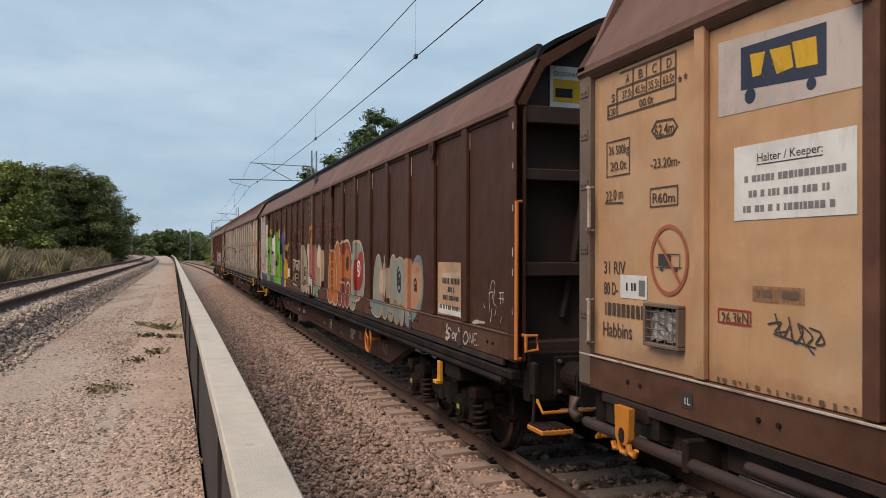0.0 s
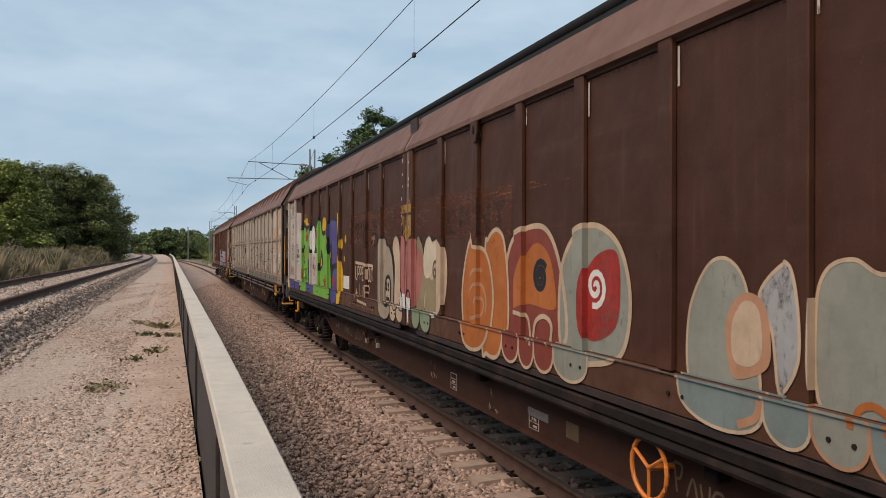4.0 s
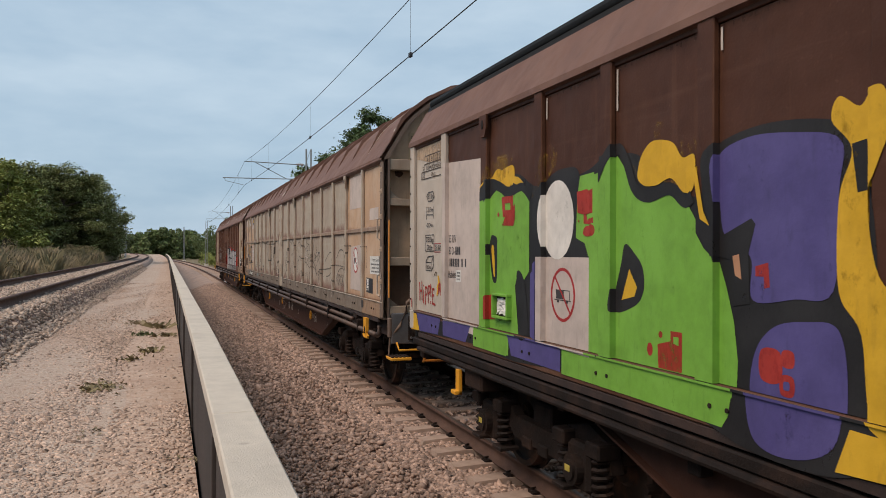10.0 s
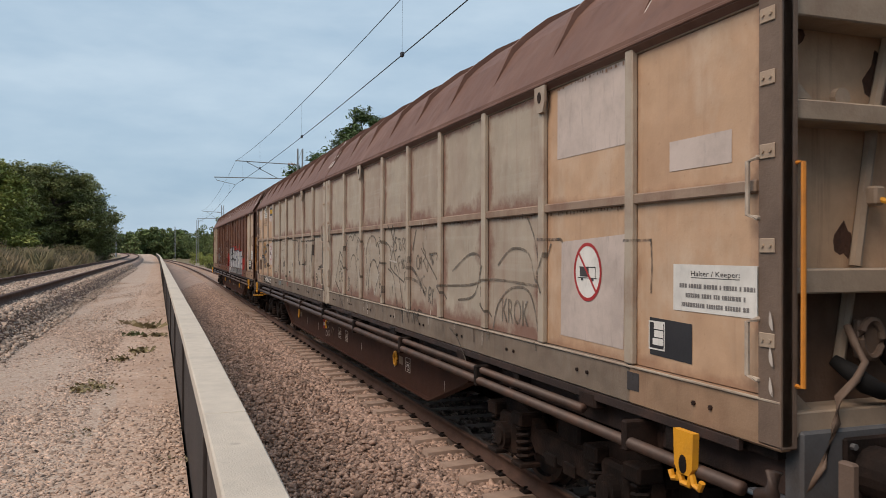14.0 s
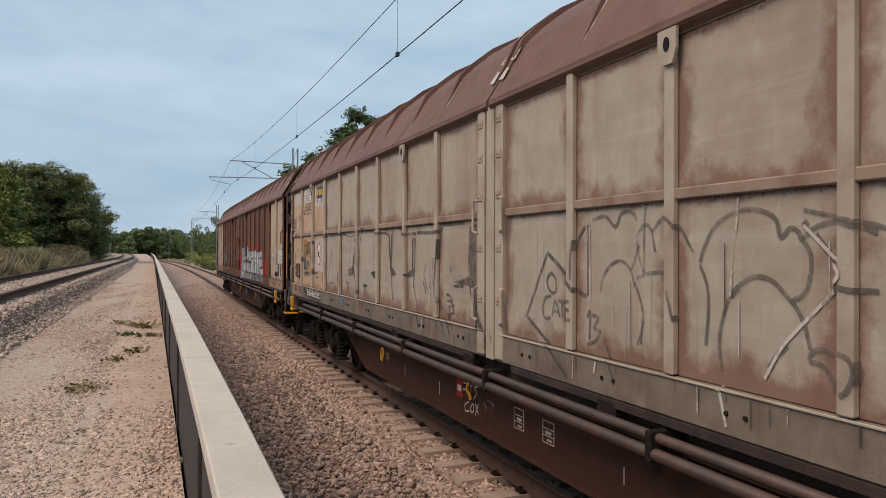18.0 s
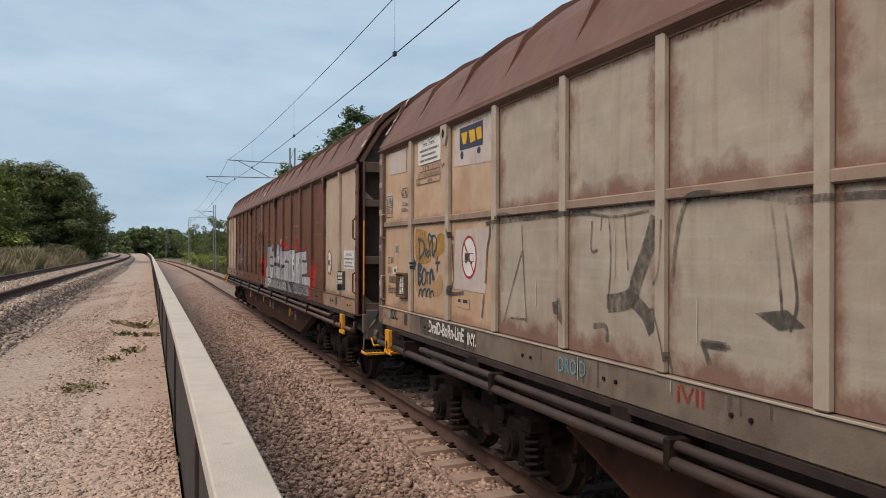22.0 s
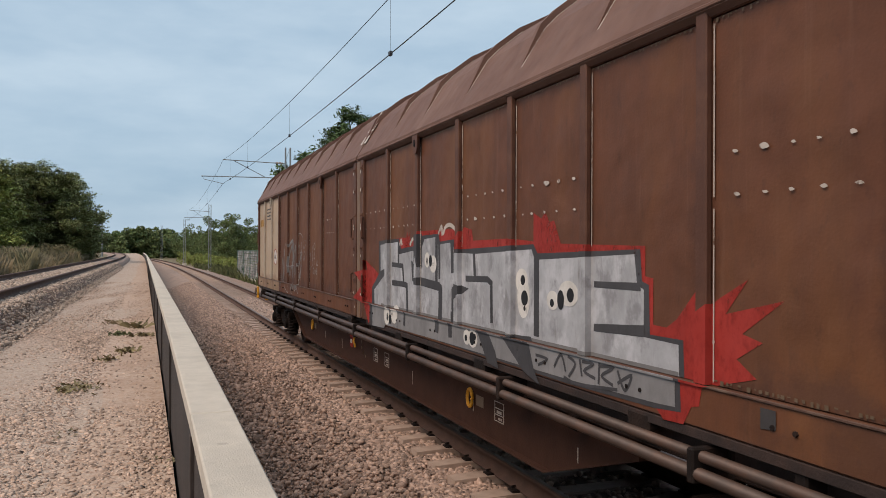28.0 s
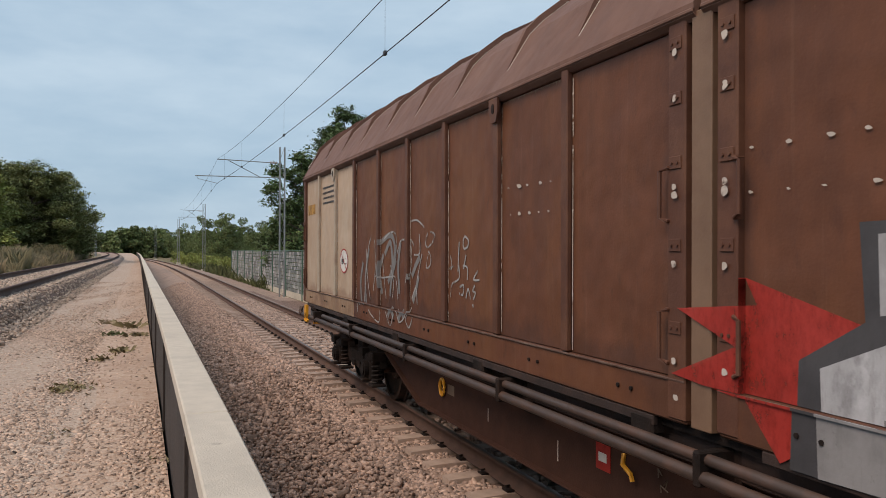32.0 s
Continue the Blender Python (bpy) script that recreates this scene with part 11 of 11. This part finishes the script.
# ---------------------------------------------------------------- trees
def leaf_cloud(centres, radii, per, size, seed, flat=0.75):
    """Small bent leaf blades in clumps; returns vertices and quads."""
    r = np.random.default_rng(seed)
    V = []
    for (c, rad) in zip(centres, radii):
        n = int(per * rad ** 1.6) + 8
        d = r.normal(0, 1, (n, 3))
        d /= np.linalg.norm(d, axis=1)[:, None]
        p = np.asarray(c) + d * (rad * r.uniform(0.35, 1.0, (n, 1)) ** 0.5) * [1, 1, flat]
        t = r.normal(0, 1, (n, 3)) + d * 0.6
        t /= np.linalg.norm(t, axis=1)[:, None]
        u = np.cross(t, r.normal(0, 1, (n, 3)))
        u /= np.linalg.norm(u, axis=1)[:, None] + 1e-9
        s = size * r.uniform(0.6, 1.4, (n, 1))
        nrm = np.cross(t, u)
        q = np.stack([p - t * s, p + u * s * 0.42 + nrm * s * 0.12, p + t * s, p - u * s * 0.42 + nrm * s * 0.12], 1)
        V.append(q.reshape(-1, 3))
    V = np.concatenate(V)
    return V, np.arange(len(V)).reshape(-1, 4)


def tree(name, height, spread, seed, leaf_mat, lobes=26, tufts=16, per=42, leaf=0.15, low=0.1, label="", category="tree"):
    """A trunk with limbs, each limb bearing a lobe of many small leafy tufts."""
    rr = random.Random(seed)
    root = tagged(new(name), label, category)
    top = Vector((rr.uniform(-0.4, 0.4), rr.uniform(-0.4, 0.4), height * 0.8))
    tr = 0.022 * height
    spine = [Vector((0, 0, 0)), Vector((top.x * 0.2, top.y * 0.2, height * 0.25)), Vector((top.x * 0.6 + 0.2, top.y * 0.5, height * 0.52)), top]
    part("trunk", Geo().tube(spine, [tr * 1.25, tr, tr * 0.65, tr * 0.2], 9), M_BARK, root, "grey-brown trunk")
    r = np.random.default_rng(seed)
    V = []
    for k in range(lobes):
        f = low + (1 - low) * (k + rr.random()) / lobes
        a = k * 2.4 + rr.uniform(-0.5, 0.5)
        g = (f - low) / (1 - low)
        wid = spread * (0.35 + 0.75 * math.sin(math.pi * min(1.0, 0.18 + 0.80 * g))) * rr.uniform(0.35, 0.95)
        c = Vector((math.cos(a) * wid, math.sin(a) * wid, height * f * rr.uniform(0.9, 1.0)))
        if k % 3 == 0:
            s0 = spine[1].lerp(spine[3], min(1.0, max(0.0, g * 0.9)))
            part("limb", Geo().tube([s0, s0.lerp(c, 0.5) + Vector((0, 0, 0.3)), c], [tr * 0.4, tr * 0.22, tr * 0.06], 6), M_BARK, root)
        size = spread * rr.uniform(0.16, 0.34)
        squash = rr.uniform(0.45, 0.8)
        for j in range(tufts):
            d = r.normal(0, 1, 3)
            d = d / np.linalg.norm(d)
            d[2] = d[2] * squash + 0.12
            tc = np.array(c) + d * size * r.uniform(0.35, 1.25)
            n = int(per * r.uniform(0.5, 1.4))
            rad = r.uniform(0.16, 0.34) * (0.55 + size * 0.35)
            p = tc + r.normal(0, 1, (n, 3)) * rad * [1, 1, 0.55]
            t = r.normal(0, 1, (n, 3)) * [1, 1, 0.5] + d * 0.5
            t /= np.linalg.norm(t, axis=1)[:, None]
            u = np.cross(t, r.normal(0, 0.5, (n, 3)) + [0, 0, 1])
            u /= np.linalg.norm(u, axis=1)[:, None] + 1e-9
            s = leaf * r.uniform(0.5, 1.35, (n, 1))
            V.append(np.stack([p - t * s, p + u * s * 0.4, p + t * s - [0, 0, 0.25 * leaf], p - u * s * 0.4], 1).reshape(-1, 3))
    V = np.concatenate(V)
    part("crown", raw("crown", V, np.arange(len(V)).reshape(-1, 4), leaf_mat), leaf_mat, root, "leafy crown with an uneven outline")
    return root


LBL_T = "broad dense green tree at the edge of the side track"
t1 = tree("tree", 9.6, 4.9, 21, M_LEAF, 60, 24, 64, 0.125, 0.05, LBL_T)
t1.location = (-10.0, 84, 0.6)
for i, (x, y, s, rz) in enumerate(((-14.0, 80, 0.97, 70), (-17.5, 84, 1.0, 150), (-24, 84, 1.05, 220), (-20, 92, 1.04, 300), (-11.5, 97, 0.92, 200), (-13.5, 92, 1.0, 20), (-8.8, 91, 0.93, 100))):
    c = copy_thing(t1, pose(x, y, 0.6, 0, 0, rz))
    c.scale = (s, s, s)
t2 = tree("tree", 6.9, 3.0, 22, M_LEAF2, 40, 20, 46, 0.13, 0.05, "light green bushy tree in front of the darker grove")
t2.location = (-10.9, 60, 0.7)
copy_thing(t2, pose(-14.6, 66, 0.7, 0, 0, 130))
t3 = tree("tree", 15.0, 3.5, 23, M_LEAF3, 34, 16, 44, 0.14, 0.66, "tall airy tree with an open crown behind the railway")
t3.location = (16.1, 66, -1.0)
t4 = tree("tree", 10.5, 3.4, 24, M_LEAF3, 34, 16, 44, 0.15, 0.2, "dark green tree behind the noise barrier")
t4.location = (11.6, 62, -1.0)


def thicket(name, spots, leaf_mat, label, seed, leaf=0.28, per=110):
    rr = random.Random(seed)
    C, R = [], []
    for x, y, w, h in spots:
        for k in range(int(14 + w * 4)):
            f = rr.random()
            C.append((x + rr.uniform(-w, w), y + rr.uniform(-w, w), -0.8 + h * (f ** 0.8) * rr.uniform(0.8, 1.0)))
            R.append(rr.uniform(0.6, 1.2) * (0.25 * w + 0.5) * (1.15 - 0.3 * f))
    V, Fq = leaf_cloud(C, R, per, leaf, seed)
    return tagged(new(name, raw(name, V, Fq, leaf_mat)), label, "bushes", kind="stuff")


rr = random.Random(8)
spots = []
for k in range(95):
    y = rr.uniform(95, 330)
    x = 14 + float(bend(y)) + rr.uniform(0, 40) + (y - 100) * 0.02
    spots.append((x, y, rr.uniform(1.8, 4.0), rr.uniform(5.5, 11.5)))
thicket("far_woods", spots, M_LEAFW, "green woodland behind the railway", 31, 0.22, 110)
spots2 = [(rr.uniform(-70, 20), rr.uniform(300, 380), rr.uniform(4, 7), rr.uniform(6, 12)) for k in range(40)]
thicket("horizon_woods", spots2, M_LEAFW, "distant dark green woods", 32, 0.6, 40)
spots3 = [(10.5 + float(bend(y)) + rr.uniform(0, 2.5), y, rr.uniform(0.5, 1.1), rr.uniform(0.9, 2.4)) for y in [95 + 4 * k for k in range(24)]]
thicket("trackside_shrubs", spots3, M_LEAF2, "light green shrubs along the fence line", 33, 0.14, 160)


# ---------------------------------------------------------------- grass
def grass(name, boxes, n, h, material, label, seed, lean=0.35, width=0.012):
    r = np.random.default_rng(seed)
    P = []
    for x0, x1, y0, y1, z in boxes:
        k = n // len(boxes)
        y = r.uniform(y0, y1, k)
        P.append(np.stack([r.uniform(x0, x1, k) + bend(y), y, np.full(k, z)], 1))
    P = np.concatenate(P)
    k = len(P)
    patch = 0.55 + 0.28 * np.sin(P[:, 0] * 1.3 + 1.7 * np.sin(P[:, 1] * 0.31)) + 0.25 * np.sin(P[:, 1] * 0.83 + P[:, 0] * 0.6) + 0.2 * np.sin(P[:, 1] * 2.9 + P[:, 0] * 2.1)
    hh = h * r.uniform(0.4, 1.25, (k, 1)) * np.clip(patch, 0.2, 1.4)[:, None]
    a = r.uniform(0, 6.283, (k, 1))
    d = np.concatenate([np.cos(a), np.sin(a), 0 * a], 1)
    s = np.concatenate([-np.sin(a), np.cos(a), 0 * a], 1)
    w = width * r.uniform(0.6, 1.5, (k, 1))
    up = np.array([0, 0, 1.0])
    V = np.stack([P - s * w, P + s * w, P + s * w * 0.5 + up * hh * 0.75 + d * hh * lean * 0.5, P + up * hh + d * hh * lean], 1).reshape(-1, 3)
    return tagged(new(name, raw(name, V, np.arange(4 * k).reshape(-1, 4), material)), label, "grass", kind="stuff")


grass("dry_grass_verge", [(-11, -5.4, 16, 34, 1.0), (-13, -5.6, 34, 60, 0.95), (-16, -5.8, 60, 110, 0.9)], 220000, 1.0, M_DRYGRASS, "tall dry straw-coloured grass beside the side track", 41, 0.42, 0.0038)
grass("green_grass_verge", [(-14, -6.2, 18, 50, 0.95), (-14, -6.2, 50, 90, 0.95)], 40000, 0.8, M_GREENGRASS, "green weeds among the dry grass", 42, 0.25, 0.005)
grass("right_verge_grass", [(8.2, 12, 60, 140, -1.0)], 9000, 1.0, M_GREENGRASS, "green weeds behind the track", 43, 0.5, 0.03)

rr = random.Random(77)
verge = [(rr.uniform(-13, -6.6), rr.uniform(30, 78), rr.uniform(0.5, 1.0), rr.uniform(2.5, 3.5)) for k in range(60)]
thicket("verge_shrubs", [(x, y, w, h) for x, y, w, h in verge], M_WEED, "low olive-brown shrubs among the verge grass", 36, 0.06, 420)


# ---------------------------------------------------------------- slatted barrier behind the track
M_FENCE = mat("green_fence_paint", (0.055, 0.12, 0.085), 0.6, var=0.15, dirt=(0.12, 0.13, 0.11), dirt_amt=0.4)
M_SLAT = mat("slat_graffiti", (0.16, 0.18, 0.165), 0.7, var=0.45, scale=2.5, dirt=(0.58, 0.55, 0.55), dirt_amt=1.0, dscale=1.1, rnd=0.2, bump=0.05, extra=[((0.045, 0.055, 0.07), 0.9, 3.4, (1, 1.6, 1), 0.53, 0.58), ((0.25, 0.14, 0.17), 0.6, 1.7, (1, 1, 1), 0.58, 0.64)])
fence = tagged(new("noise_barrier"), "green slatted noise barrier covered in pale graffiti on a concrete plinth", "fence")
FX = 9.0
y = 24.0
while y < 90:
    y2 = y + 6.0
    part("post", Geo().box(FX - 0.09, FX + 0.09, y - 0.09, y + 0.09, -1.3, 2.08, 0.01), M_FENCE, fence)
    part("plinth", Geo().box(FX - 0.05, FX + 0.05, y + 0.1, y2 - 0.1, -1.35, -0.62, 0.01), M_CONC, fence)
    for k in range(11):
        z = -0.60 + k * 0.24
        part("slat", Geo().box(FX - 0.03, FX + 0.03, y + 0.1, y2 - 0.1, z, z + 0.205, 0.008), M_SLAT, fence)
    part("top_rail", Geo().box(FX - 0.06, FX + 0.06, y + 0.1, y2 - 0.1, 2.045, 2.10, 0.01), M_FENCE, fence)
    y = y2
part("post", Geo().box(FX - 0.09, FX + 0.09, y - 0.09, y + 0.09, -1.3, 2.08, 0.01), M_FENCE, fence)

# ---------------------------------------------------------------- weeds on the path
def weed(x, y, z, n, h, spread, seed, material, label):
    r = np.random.default_rng(seed)
    V = []
    for k in range(n):
        bx, by = x + r.normal(0, spread), y + r.normal(0, spread * 1.6)
        a = r.uniform(0, 6.283)
        hh = h * r.uniform(0.4, 1.2)
        d, s = np.array([math.cos(a), math.sin(a), 0]), np.array([-math.sin(a), math.cos(a), 0])
        b = np.array([bx, by, z])
        w = 0.006 + 0.006 * r.random()
        V += [b - s * w, b + s * w, b + d * hh * 0.7 + s * w + [0, 0, hh * 0.6], b + d * hh * 1.2 + [0, 0, hh * 0.75 * r.uniform(0.2, 1.2)]]
    return tagged(new("weed", raw("weed", np.array(V), np.arange(len(V)).reshape(-1, 4), material)), label, "weed", kind="stuff")


weed(-0.45, 12.99, 0.82, 60, 0.08, 0.07, 60, M_GREENGRASS, "low green weed growing through the gravel")
weed(-0.09, 12.69, 0.82, 70, 0.08, 0.06, 61, M_WEED, "low green weed growing through the gravel")
weed(-0.19, 14.00, 0.82, 40, 0.16, 0.07, 62, M_WEED, "dry twiggy weed on the gravel path")
weed(-0.28, 10.80, 0.82, 60, 0.09, 0.07, 63, M_WEED, "low green weed growing through the gravel")
weed(-0.47, 10.06, 0.82, 30, 0.08, 0.08, 64, M_WEED, "dry twiggy weed on the gravel path")
weed(-0.67, 8.13, 0.82, 140, 0.05, 0.09, 65, M_WEED, "low dry weed growing through the gravel")
weed(0.08, 5.13, 0.82, 30, 0.04, 0.05, 66, M_DRYGRASS, "dry twiggy weed on the gravel path")
weed(-0.58, 6.17, 0.82, 20, 0.03, 0.06, 67, M_DRYGRASS, "dry twiggy weed on the gravel path")
weed(-0.62, 15.00, 0.82, 25, 0.1, 0.09, 68, M_DRYGRASS, "dry twiggy weed on the gravel path")


# ---------------------------------------------------------------- everything that moves
def motions():
    times = [0.2 * k for k in range(161)]
    for w, y in WAGONS:
        walk(w, [(t, pose(TRACK_X, y - run(t), 0)) for t in times])
    turns = [32.0 * k / 96 for k in range(97)]
    for ws, u in WHEELSETS:
        walk(ws, [(t, pose(0, u, 0.46, math.degrees(run(t) / 0.46))) for t in turns])


motions()
